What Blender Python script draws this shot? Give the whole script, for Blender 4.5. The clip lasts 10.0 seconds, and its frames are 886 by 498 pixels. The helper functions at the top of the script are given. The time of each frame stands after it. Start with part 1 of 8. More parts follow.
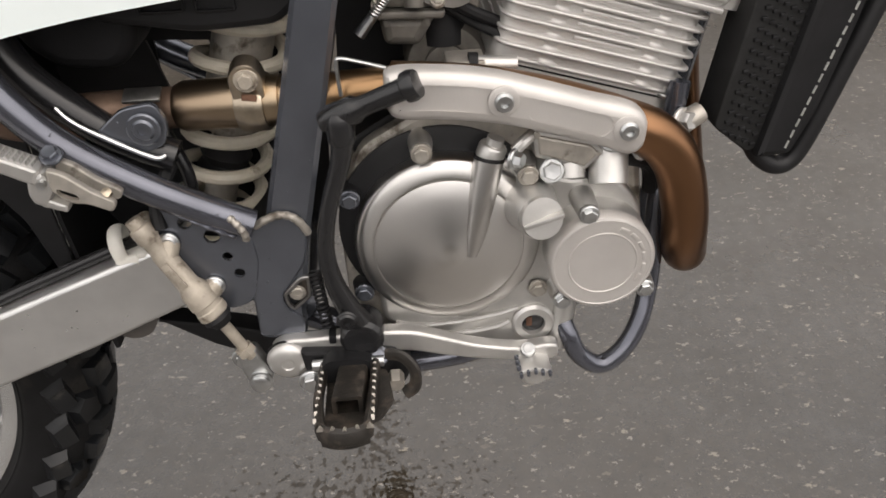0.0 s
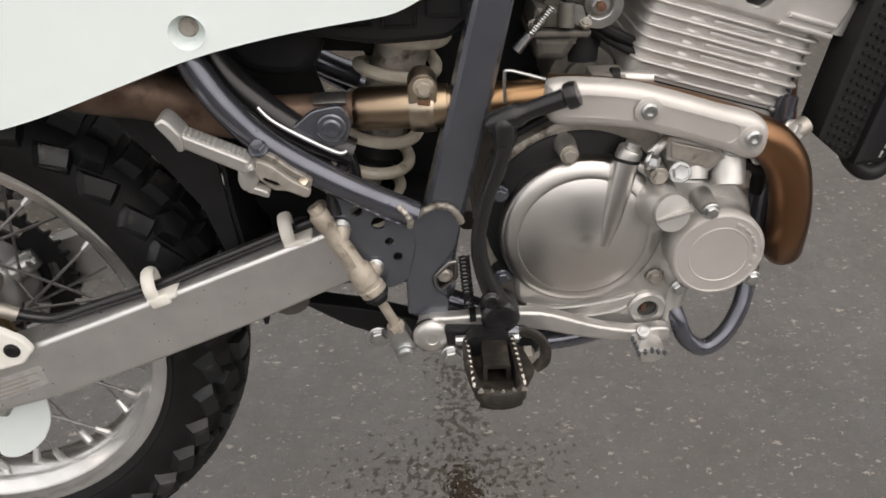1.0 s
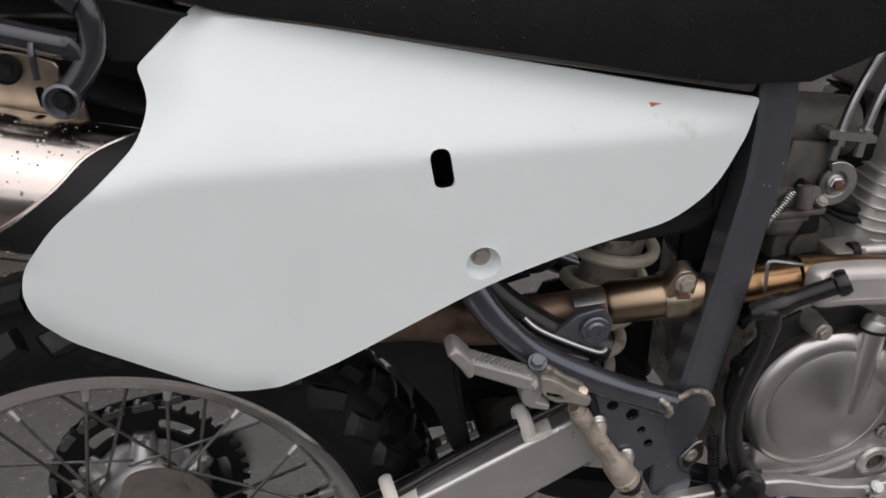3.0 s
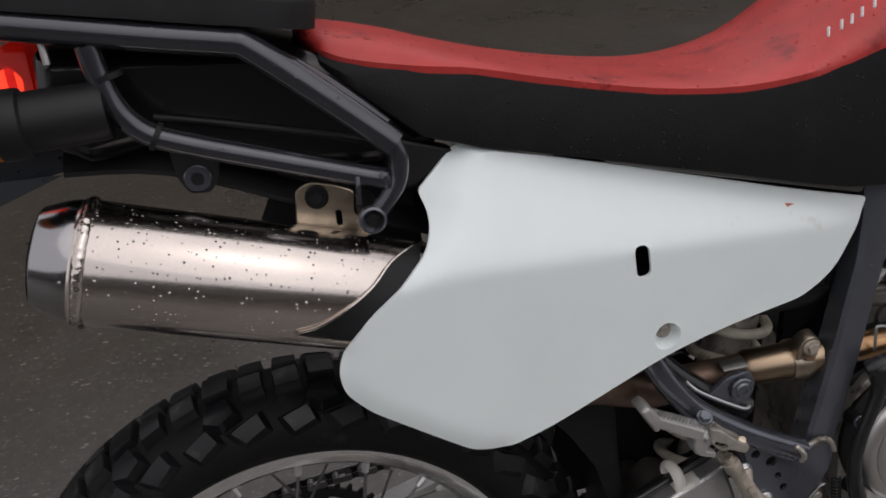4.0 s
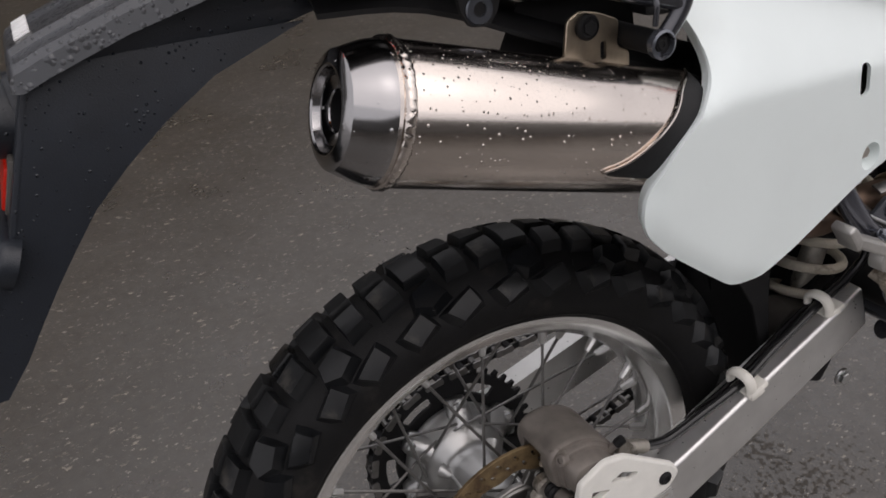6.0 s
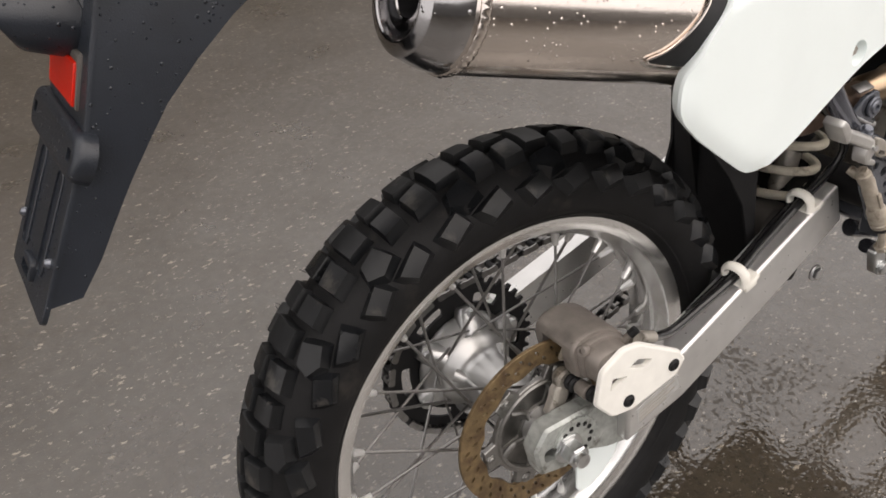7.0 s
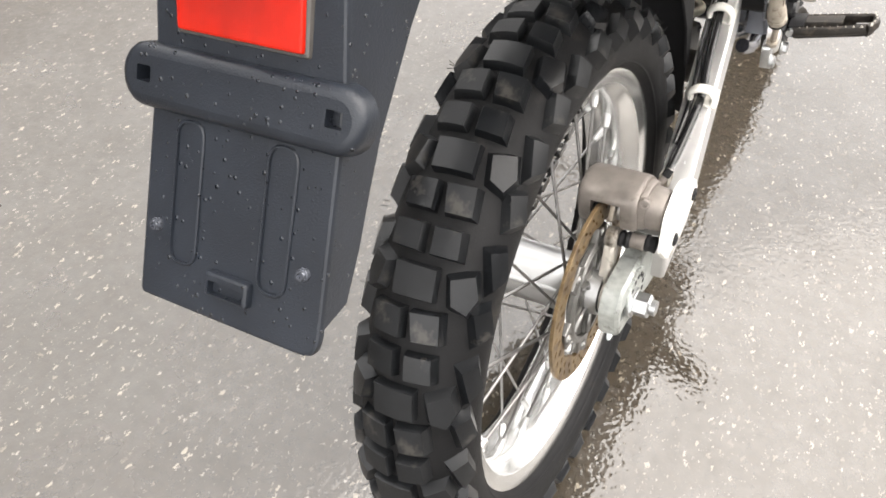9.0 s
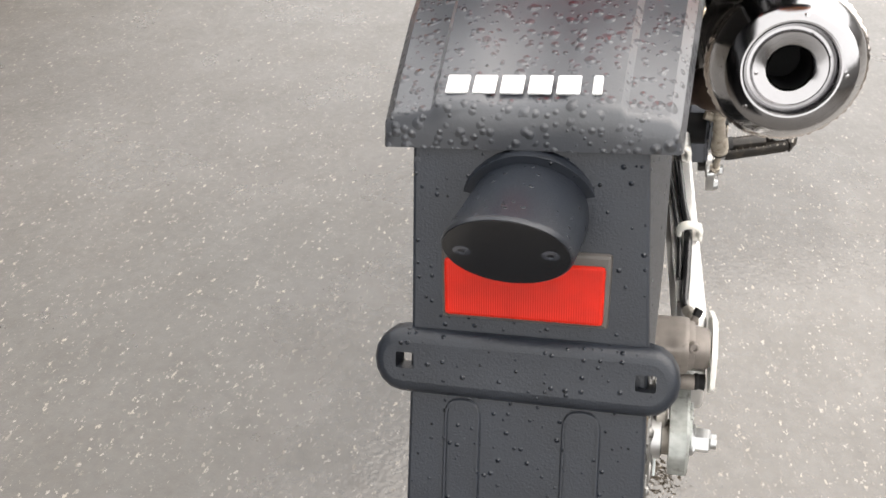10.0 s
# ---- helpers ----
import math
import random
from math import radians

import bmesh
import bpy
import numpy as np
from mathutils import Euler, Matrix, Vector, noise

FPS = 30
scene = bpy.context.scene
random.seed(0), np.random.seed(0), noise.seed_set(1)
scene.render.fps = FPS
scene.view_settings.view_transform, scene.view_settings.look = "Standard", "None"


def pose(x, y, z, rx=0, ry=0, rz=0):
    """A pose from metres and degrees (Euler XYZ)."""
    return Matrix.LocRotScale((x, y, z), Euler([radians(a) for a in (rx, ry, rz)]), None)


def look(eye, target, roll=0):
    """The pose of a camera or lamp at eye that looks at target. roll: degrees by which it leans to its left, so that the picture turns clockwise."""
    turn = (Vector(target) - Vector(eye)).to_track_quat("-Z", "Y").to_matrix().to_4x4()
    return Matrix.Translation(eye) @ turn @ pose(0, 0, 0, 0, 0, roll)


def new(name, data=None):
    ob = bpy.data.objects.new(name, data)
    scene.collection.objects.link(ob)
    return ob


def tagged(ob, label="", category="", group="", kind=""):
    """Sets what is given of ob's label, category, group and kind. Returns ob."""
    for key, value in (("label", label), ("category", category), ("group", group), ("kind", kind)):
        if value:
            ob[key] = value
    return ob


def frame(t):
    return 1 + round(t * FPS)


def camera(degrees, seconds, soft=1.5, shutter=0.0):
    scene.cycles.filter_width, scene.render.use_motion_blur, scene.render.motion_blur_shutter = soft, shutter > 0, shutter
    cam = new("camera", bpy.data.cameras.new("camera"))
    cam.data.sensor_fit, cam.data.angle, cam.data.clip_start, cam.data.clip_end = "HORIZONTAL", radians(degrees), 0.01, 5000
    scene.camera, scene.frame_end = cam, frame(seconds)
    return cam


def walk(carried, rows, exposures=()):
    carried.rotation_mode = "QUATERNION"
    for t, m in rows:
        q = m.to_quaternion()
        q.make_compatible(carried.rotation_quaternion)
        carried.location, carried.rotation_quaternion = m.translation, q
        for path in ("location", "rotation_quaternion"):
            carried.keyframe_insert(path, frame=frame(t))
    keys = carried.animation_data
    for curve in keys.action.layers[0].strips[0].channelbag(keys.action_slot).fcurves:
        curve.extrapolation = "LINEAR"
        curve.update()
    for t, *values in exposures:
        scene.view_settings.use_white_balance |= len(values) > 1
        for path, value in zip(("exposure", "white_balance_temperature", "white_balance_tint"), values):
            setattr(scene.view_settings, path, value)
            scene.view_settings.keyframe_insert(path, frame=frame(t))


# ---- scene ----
cam = camera(56.1, 10.0, soft=1.7)
ROWS = [
    (0, 0.6469, -0.6105, 0.9357, 49.15, 1.70, -4.24),
    (0.5, 0.5824, -0.6383, 0.9458, 49.33, 1.53, -3.36),
    (1, 0.5208, -0.6864, 0.9823, 50.02, 0.83, -3.28),
    (1.5, 0.4683, -0.6789, 1.0006, 50.62, 1.37, -2.65),
    (1.8, 0.4392, -0.6361, 0.9870, 50.70, 0.76, -5.14),
    (2, 0.4169, -0.6100, 0.9997, 50.62, 1.29, -7.25),
    (2.5, 0.3466, -0.5677, 1.0226, 51.59, 2.21, -9.33),
    (2.7, 0.3147, -0.5676, 1.0442, 52.60, 2.27, -8.60),
    (3.8, 0.0793, -0.6488, 1.1600, 58.57, 2.70, -13.91),
    (4, 0.0331, -0.6646, 1.1655, 60.65, 2.95, -13.05),
    (4.2, -0.0008, -0.6565, 1.1670, 61.78, 3.31, -12.97),
    (4.5, -0.0422, -0.6106, 1.1650, 60.99, 2.97, -15.39),
    (4.8, -0.1047, -0.5836, 1.1440, 60.99, 3.72, -18.73),
    (5, -0.1423, -0.5488, 1.1285, 60.52, 3.63, -20.46),
    (5.5, -0.2266, -0.5188, 1.1040, 57.56, 3.00, -22.12),
    (6, -0.3136, -0.5260, 1.0963, 55.03, 1.55, -27.39),
    (6.2, -0.3458, -0.5412, 1.0903, 54.08, 1.12, -29.14),
    (7.3, -0.4569, -0.4892, 1.0513, 49.43, -0.20, -35.90),
    (7.5, -0.4762, -0.4455, 1.0253, 46.78, -0.28, -39.04),
    (7.8, -0.4855, -0.3871, 0.9885, 43.06, 1.52, -44.93),
    (8, -0.5020, -0.3490, 0.9764, 41.06, 1.28, -47.04),
    (8.2, -0.5246, -0.3205, 0.9619, 40.35, 1.98, -50.03),
    (8.5, -0.5487, -0.2755, 0.9756, 39.69, -0.68, -52.87),
    (9, -0.6417, -0.1801, 1.0289, 44.15, -3.10, -61.13),
    (9.5, -0.7025, -0.0814, 1.0673, 49.26, -4.11, -66.51),
    (10, -0.6849, 0.0494, 1.0821, 52.59, -2.71, -75.79),
]
EXPOSURES = [(0.0, 0.7, 7100, 14), (1.0, 0.6, 7100, 14), (2.5, 0.15, 6900, 17), (3.8, -0.3, 6650, 16), (4.4, -0.33, 6650, 16), (5.0, -0.16, 6650, 16), (6.2, 0.05, 6850, 17), (7.3, 1.12, 7250, 15), (8.5, 1.87, 7000, 13), (9.2, 2.07, 7000, 12), (10.0, 1.6, 7000, 12)]
walk(cam, [(t, pose(x, y, z, rx, ry, rz)) for t, x, y, z, rx, ry, rz in ROWS], EXPOSURES)

# ---- world and sun: flat overcast daylight ----
SUN_EL, SUN_AZ = radians(62), radians(150)
world = bpy.data.worlds.new("overcast_sky")
scene.world = world
world.use_nodes = True
wn = world.node_tree
wn.nodes.clear()
sky = wn.nodes.new("ShaderNodeTexSky")
sky.sky_type, sky.sun_disc = "NISHITA", False
sky.sun_elevation, sky.sun_rotation, sky.air_density, sky.dust_density = SUN_EL, SUN_AZ, 1.0, 4.0
pale = wn.nodes.new("ShaderNodeHueSaturation")
pale.inputs["Saturation"].default_value = 0.22
back = wn.nodes.new("ShaderNodeBackground")
back.inputs["Strength"].default_value = 0.15
wout = wn.nodes.new("ShaderNodeOutputWorld")
wn.links.new(sky.outputs[0], pale.inputs["Color"])
cloud = wn.nodes.new("ShaderNodeMix")  # an even cloud sheet under the sky
cloud.data_type = "RGBA"
cloud.inputs["Factor"].default_value = 0.78
cloud.inputs["B"].default_value = (6.3, 6.5, 6.75, 1)
wn.links.new(pale.outputs[0], cloud.inputs["A"])
wn.links.new(cloud.outputs["Result"], back.inputs["Color"])
wn.links.new(back.outputs[0], wout.inputs["Surface"])
sun = new("sun", bpy.data.lights.new("sun", "SUN"))
sun.data.energy, sun.data.angle, sun.data.color = 0.6, radians(80), (1.0, 0.97, 0.93)
sun.matrix_world = look((math.sin(SUN_AZ) * 5, math.cos(SUN_AZ) * 5, 5 * math.tan(SUN_EL)), (0, 0, 0))

# ---- materials ----


def material(name, color, rough=0.5, metal=0.0, scale=60.0, vary=0.12, bump=0.0, fine=400.0, coat=0.0, spec=0.5, second=None, second_amount=0.0, uneven=0.025):
    """A surface with stains at one scale and grain at a finer one, both in metres of the thing itself."""
    m = bpy.data.materials.new(name)
    m.use_nodes = True
    nt = m.node_tree
    n, link = nt.nodes, nt.links.new
    bsdf = n["Principled BSDF"]
    tc = n.new("ShaderNodeTexCoord")
    big = n.new("ShaderNodeTexNoise")
    big.inputs["Scale"].default_value, big.inputs["Detail"].default_value = scale, 5
    small = n.new("ShaderNodeTexNoise")
    small.inputs["Scale"].default_value, small.inputs["Detail"].default_value = fine, 3
    link(tc.outputs["Object"], big.inputs["Vector"])
    link(tc.outputs["Object"], small.inputs["Vector"])
    ramp = n.new("ShaderNodeMapRange")
    ramp.inputs["From Min"].default_value, ramp.inputs["From Max"].default_value = 0.3, 0.7
    ramp.inputs["To Min"].default_value, ramp.inputs["To Max"].default_value = 1 - vary, 1 + vary
    link(big.outputs["Fac"], ramp.inputs["Value"])
    tint = n.new("ShaderNodeMix")
    tint.data_type, tint.blend_type = "RGBA", "MULTIPLY"
    tint.inputs["Factor"].default_value = 1.0
    tint.inputs["A"].default_value = (*color, 1)
    link(ramp.outputs["Result"], tint.inputs["B"])
    out = tint.outputs["Result"]
    if second:
        mix = n.new("ShaderNodeMix")
        mix.data_type = "RGBA"
        edge = n.new("ShaderNodeMapRange")
        edge.inputs["From Min"].default_value, edge.inputs["From Max"].default_value = 0.62 - second_amount * 0.3, 0.72 - second_amount * 0.2
        dirt = n.new("ShaderNodeTexNoise")
        dirt.inputs["Scale"].default_value, dirt.inputs["Detail"].default_value, dirt.inputs["Roughness"].default_value = scale * 0.6, 8, 0.65
        link(tc.outputs["Object"], dirt.inputs["Vector"])
        link(dirt.outputs["Fac"], edge.inputs["Value"])
        link(edge.outputs["Result"], mix.inputs["Factor"])
        link(out, mix.inputs["A"])
        mix.inputs["B"].default_value = (*second, 1)
        out = mix.outputs["Result"]
    link(out, bsdf.inputs["Base Color"])
    rr = n.new("ShaderNodeMapRange")
    rr.inputs["From Min"].default_value, rr.inputs["From Max"].default_value = 0.25, 0.75
    rr.inputs["To Min"].default_value, rr.inputs["To Max"].default_value = max(0.02, rough - uneven), min(1, rough + uneven)
    link(small.outputs["Fac"], rr.inputs["Value"])
    link(rr.outputs["Result"], bsdf.inputs["Roughness"])
    bsdf.inputs["Metallic"].default_value = metal
    bsdf.inputs["Specular IOR Level"].default_value = spec
    bsdf.inputs["Coat Weight"].default_value = coat
    bsdf.inputs["Coat Roughness"].default_value = 0.12
    if bump:
        b = n.new("ShaderNodeBump")
        b.inputs["Strength"].default_value, b.inputs["Distance"].default_value = bump, 0.001
        link(small.outputs["Fac"], b.inputs["Height"])
        link(b.outputs["Normal"], bsdf.inputs["Normal"])
    return m


def droplets(m, scale=150.0, size=0.25, strength=1.0, density=0.5):
    """Rain drops as fine round relief on a material, scattered unevenly."""
    nt = m.node_tree
    n, link = nt.nodes, nt.links.new
    bsdf = n["Principled BSDF"]
    tc = n.new("ShaderNodeTexCoord")
    vor = n.new("ShaderNodeTexVoronoi")
    vor.inputs["Scale"].default_value = scale
    link(tc.outputs["Object"], vor.inputs["Vector"])
    few = n.new("ShaderNodeSeparateColor")
    link(vor.outputs["Color"], few.inputs["Color"])
    keep = n.new("ShaderNodeMath")
    keep.operation, keep.inputs[1].default_value = "LESS_THAN", density
    link(few.outputs["Red"], keep.inputs[0])
    radius = n.new("ShaderNodeMath")
    radius.operation, radius.inputs[1].default_value = "MULTIPLY", size * 1.6
    link(few.outputs["Green"], radius.inputs[0])
    dome = n.new("ShaderNodeMapRange")
    dome.interpolation_type = "SMOOTHSTEP"
    dome.inputs["To Min"].default_value, dome.inputs["To Max"].default_value, dome.inputs["From Min"].default_value = 1.0, 0.0, 0.0
    link(radius.outputs[0], dome.inputs["From Max"])
    link(vor.outputs["Distance"], dome.inputs["Value"])
    drop = n.new("ShaderNodeMath")
    drop.operation = "MULTIPLY"
    link(keep.outputs[0], drop.inputs[0])
    link(dome.outputs["Result"], drop.inputs[1])
    b = n.new("ShaderNodeBump")
    b.inputs["Strength"].default_value, b.inputs["Distance"].default_value = strength, 0.0015
    link(drop.outputs[0], b.inputs["Height"])
    for l in list(bsdf.inputs["Normal"].links):
        link(l.from_socket, b.inputs["Normal"])
    link(b.outputs["Normal"], bsdf.inputs["Normal"])
    rough = bsdf.inputs["Roughness"]
    source = rough.links[0].from_socket
    wet = n.new("ShaderNodeMix")
    gate = n.new("ShaderNodeMath")
    gate.operation, gate.inputs[1].default_value = "GREATER_THAN", 0.05
    link(drop.outputs[0], gate.inputs[0])
    link(gate.outputs[0], wet.inputs["Factor"])
    link(source, wet.inputs["A"])
    wet.inputs["B"].default_value = 0.06
    link(wet.outputs["Result"], rough)
    return m


CAST = material("cast_aluminium", (0.58, 0.57, 0.55), 0.40, 0.8, 45, 0.10, 0.10, 900)
CASTDULL = material("weathered_cast_aluminium", (0.46, 0.43, 0.385), 0.52, 0.75, 70, 0.18, 0.25, 700, second=(0.12, 0.10, 0.08), second_amount=0.25)
FINS = material("painted_silver_fins", (0.58, 0.565, 0.545), 0.45, 0.55, 40, 0.08, 0.15, 900)
COVER = material("brushed_silver_cover", (0.60, 0.585, 0.565), 0.30, 1.0, 30, 0.04, 0.0, 150, uneven=0.01)
TURNED = material("lathe_turned_silver", (0.62, 0.605, 0.585), 0.33, 1.0, 30, 0.03, 0.0, 150, uneven=0.01)
turning = TURNED.node_tree.nodes.new("ShaderNodeTangent")
turning.direction_type, turning.axis = "RADIAL", "Y"
TURNED.node_tree.links.new(turning.outputs[0], TURNED.node_tree.nodes["Principled BSDF"].inputs["Tangent"])
TURNED.node_tree.nodes["Principled BSDF"].inputs["Anisotropic"].default_value = 0.65
SHIELD = material("satin_silver_heat_shield", (0.60, 0.575, 0.55), 0.46, 0.55, 25, 0.06, 0.12, 900)
ARM = material("anodised_aluminium", (0.68, 0.68, 0.67), 0.38, 0.88, 30, 0.07, 0.04, 700)
droplets(ARM, 230, 0.2, 0.25, 0.12)
HUB = material("satin_hub_aluminium", (0.52, 0.52, 0.515), 0.33, 0.9, 30, 0.06, 0.02, 500)
RIM = material("polished_rim_aluminium", (0.78, 0.78, 0.77), 0.22, 0.95, 30, 0.06, 0.0, 300, uneven=0.03)
STEEL = material("zinc_plated_steel", (0.55, 0.56, 0.56), 0.32, 1.0, 120, 0.12, 0.05, 900)
DULLSTEEL = material("dull_spoke_steel", (0.27, 0.265, 0.26), 0.4, 1.0, 150, 0.15, 0.05, 900)
CALIPER = material("brown_grey_caliper_casting", (0.225, 0.200, 0.180), 0.55, 0.35, 80, 0.12, 0.2, 700, second=(0.12, 0.10, 0.08), second_amount=0.12)
CARB = material("dusty_dark_casting", (0.15, 0.14, 0.125), 0.6, 0.5, 80, 0.2, 0.2, 700)
MIRROR = material("polished_stainless_steel", (0.66, 0.60, 0.555), 0.17, 1.0, 18, 0.05, 0.0, 300)
droplets(MIRROR, 300, 0.24, 0.8, 0.5)
RUST = material("rusty_brake_disc", (0.205, 0.143, 0.075), 0.45, 0.55, 90, 0.30, 0.2, 700, second=(0.11, 0.07, 0.04), second_amount=0.45)
RUSTY = material("rusty_fitting", (0.15, 0.075, 0.045), 0.75, 0.2, 150, 0.3, 0.3, 800)
FRAME = material("dark_metallic_grey_frame_paint", (0.132, 0.142, 0.166), 0.23, 0.65, 40, 0.08, 0.015, 900, coat=0.3)
droplets(FRAME, 190, 0.22, 0.5, 0.12)
RACK = material("grey_rack_tube_paint", (0.125, 0.131, 0.156), 0.20, 0.75, 40, 0.1, 0.0, 900, coat=0.3)
droplets(RACK, 200, 0.2, 0.4, 0.14)
RACKTUBE = material("dark_glossy_rack_paint", (0.055, 0.058, 0.068), 0.2, 0.6, 40, 0.1, 0.0, 900, coat=0.6)
droplets(RACKTUBE, 210, 0.24, 0.6, 0.2)
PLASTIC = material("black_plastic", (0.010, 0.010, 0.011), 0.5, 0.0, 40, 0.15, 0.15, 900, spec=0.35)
FENDER = material("grained_dark_plastic", (0.040, 0.044, 0.052), 0.4, 0.0, 30, 0.15, 0.2, 800)
FENDER.node_tree.nodes["Principled BSDF"].inputs["Coat Weight"].default_value = 0.9
FENDER.node_tree.nodes["Principled BSDF"].inputs["Coat Roughness"].default_value = 0.3
droplets(FENDER, 230, 0.42, 0.9, 0.95)
droplets(FENDER, 150, 0.38, 1.0, 0.7)
FLAP = material("grained_flap_plastic", (0.014, 0.0175, 0.024), 0.36, 0.0, 30, 0.2, 0.25, 800, spec=0.45)
droplets(FLAP, 260, 0.28, 0.8, 0.4)
TAIL = material("shiny_black_tail_plastic", (0.008, 0.008, 0.009), 0.2, 0.0, 30, 0.1, 0.08, 500)
PLATEWHITE = material("white_guard_plastic", (0.84, 0.83, 0.78), 0.4, 0.0, 60, 0.04, 0.05, 800)
GRUBBY = material("grubby_pale_casting", (0.40, 0.355, 0.295), 0.5, 0.3, 90, 0.2, 0.3, 700, second=(0.12, 0.09, 0.065), second_amount=0.3)
GREYGUARD = material("grey_moulded_guard", (0.075, 0.068, 0.062), 0.5, 0.0, 60, 0.15, 0.2, 700)
DUSTYPIPE = material("dusty_brown_pipe", (0.17, 0.115, 0.085), 0.5, 0.7, 40, 0.25, 0.15, 600, second=(0.09, 0.055, 0.04), second_amount=0.3)
MATT = material("matt_black_rubber", (0.010, 0.010, 0.011), 0.60, 0.0, 50, 0.2, 0.2, 700, spec=0.3)
GLOSS = material("glossy_black_paint", (0.015, 0.015, 0.016), 0.22, 0.0, 40, 0.1, 0.05, 800)
TYRE = material("tyre_rubber", (0.0085, 0.0085, 0.009), 0.58, 0.0, 35, 0.25, 0.35, 600, spec=0.2, second=(0.026, 0.024, 0.022), second_amount=0.15)
BLOCK = material("worn_tread_rubber", (0.008, 0.0088, 0.010), 0.30, 0.0, 60, 0.25, 0.12, 500, spec=0.36, second=(0.045, 0.042, 0.038), second_amount=0.06)
soaked = BLOCK.node_tree.nodes.new("ShaderNodeObjectInfo")  # some blocks wet and slick, others dull
slick = BLOCK.node_tree.nodes.new("ShaderNodeMapRange")
slick.inputs["To Min"].default_value, slick.inputs["To Max"].default_value = 0.2, 0.6
BLOCK.node_tree.links.new(soaked.outputs["Random"], slick.inputs["Value"])
BLOCK.node_tree.links.new(slick.outputs["Result"], BLOCK.node_tree.nodes["Principled BSDF"].inputs["Roughness"])
WHITE = material("pale_mint_white_plastic", (0.81, 0.885, 0.88), 0.34, 0.0, 12, 0.02, 0.05, 900, second=(0.62, 0.64, 0.58), second_amount=-0.1)
CREAM = material("cream_nylon", (0.78, 0.76, 0.70), 0.45, 0.0, 60, 0.06, 0.05, 800)
CHROME = material("bright_polished_cap", (0.36, 0.355, 0.36), 0.15, 1.0, 20, 0.05, 0.0, 300)
droplets(CHROME, 190, 0.22, 0.5, 0.30)
SPRING = material("cream_spring_paint", (0.62, 0.57, 0.47), 0.4, 0.0, 60, 0.12, 0.1, 800, second=(0.25, 0.2, 0.14), second_amount=0.12)
REDSEAT = material("wet_red_vinyl", (0.50, 0.045, 0.04), 0.36, 0.0, 30, 0.12, 0.35, 900, second=(0.22, 0.015, 0.015), second_amount=0.18)
droplets(REDSEAT, 130, 0.3, 0.6, 0.35)
BLACKSEAT = material("wet_black_vinyl", (0.0065, 0.0065, 0.007), 0.5, 0.0, 35, 0.25, 0.35, 900, spec=0.2)
droplets(BLACKSEAT, 210, 0.20, 0.5, 0.35)
MARK = material("white_paint_marks", (0.8, 0.8, 0.8), 0.5)
SCUFF = material("red_scuff_paint", (0.62, 0.2, 0.12), 0.6, 0.0, 120, 0.3)
DIAL = material("dull_zinc_dial", (0.42, 0.44, 0.42), 0.5, 0.6, 90, 0.2, 0.2, 700, second=(0.2, 0.2, 0.18), second_amount=0.2)
CARRIER = material("dull_silver_disc_carrier", (0.25, 0.245, 0.235), 0.38, 0.9, 80, 0.15, 0.1, 700)
GRIMY = material("grimy_black_steel", (0.022, 0.019, 0.016), 0.5, 0.2, 90, 0.3, 0.4, 500, second=(0.075, 0.06, 0.048), second_amount=0.35)
LABEL = material("faded_silver_label", (0.50, 0.50, 0.49), 0.45, 0.5, 90, 0.12, 0.05, 700)
MESH = material("blackened_cooler_mesh", (0.014, 0.014, 0.014), 0.6, 0.3, 80, 0.3, 0.3, 500)
STAIN = material("burnt_brown_stain", (0.10, 0.045, 0.025), 0.6, 0.1, 120, 0.3)
STRAW = material("straw_tinted_steel", (0.47, 0.40, 0.31), 0.32, 1.0, 60, 0.2, 0.08, 700)
PALEWALL = material("weathered_pale_render", (0.16, 0.155, 0.15), 0.8, 0.0, 3, 0.25, 0.3, 60)
RENDERING = material("dark_yard_render", (0.05, 0.046, 0.042), 0.8, 0.0, 3, 0.25, 0.3, 60)
GREYPLATE = material("grey_zinc_lamp_plate", (0.35, 0.36, 0.34), 0.5, 0.2, 60, 0.15, 0.1)


def lens(name, color, glow=0.0, rough=0.2, coat=0.12, spec=0.35, ribs="Z"):
    m = material(name, color, rough, 0.0, 60, 0.12, 0.0, 300, coat=coat, spec=spec)
    n, link = m.node_tree.nodes, m.node_tree.links.new
    bsdf = n["Principled BSDF"]
    tc = n.new("ShaderNodeTexCoord")
    wave = n.new("ShaderNodeTexWave")
    wave.bands_direction = ribs
    wave.inputs["Scale"].default_value = 260
    link(tc.outputs["Object"], wave.inputs["Vector"])
    b = n.new("ShaderNodeBump")
    b.inputs["Strength"].default_value, b.inputs["Distance"].default_value = 0.25, 0.0006
    link(wave.outputs["Fac"], b.inputs["Height"])
    link(b.outputs["Normal"], bsdf.inputs["Normal"])
    bsdf.inputs["Transmission Weight"].default_value = 0.25
    if glow:
        bsdf.inputs["Emission Color"].default_value = (*color, 1)
        bsdf.inputs["Emission Strength"].default_value = glow
    return m


AMBER = lens("amber_lens", (0.82, 0.165, 0.005), spec=0.3)
REDLENS = lens("red_lens", (0.66, 0.016, 0.004), rough=0.32, coat=0.0, spec=0.22, ribs="Y")
TAILLIT = lens("lit_red_tail_lens", (0.75, 0.02, 0.01), 0.08)
BULBLIT = lens("glowing_bulb_window", (1.0, 0.08, 0.03), 0.9)


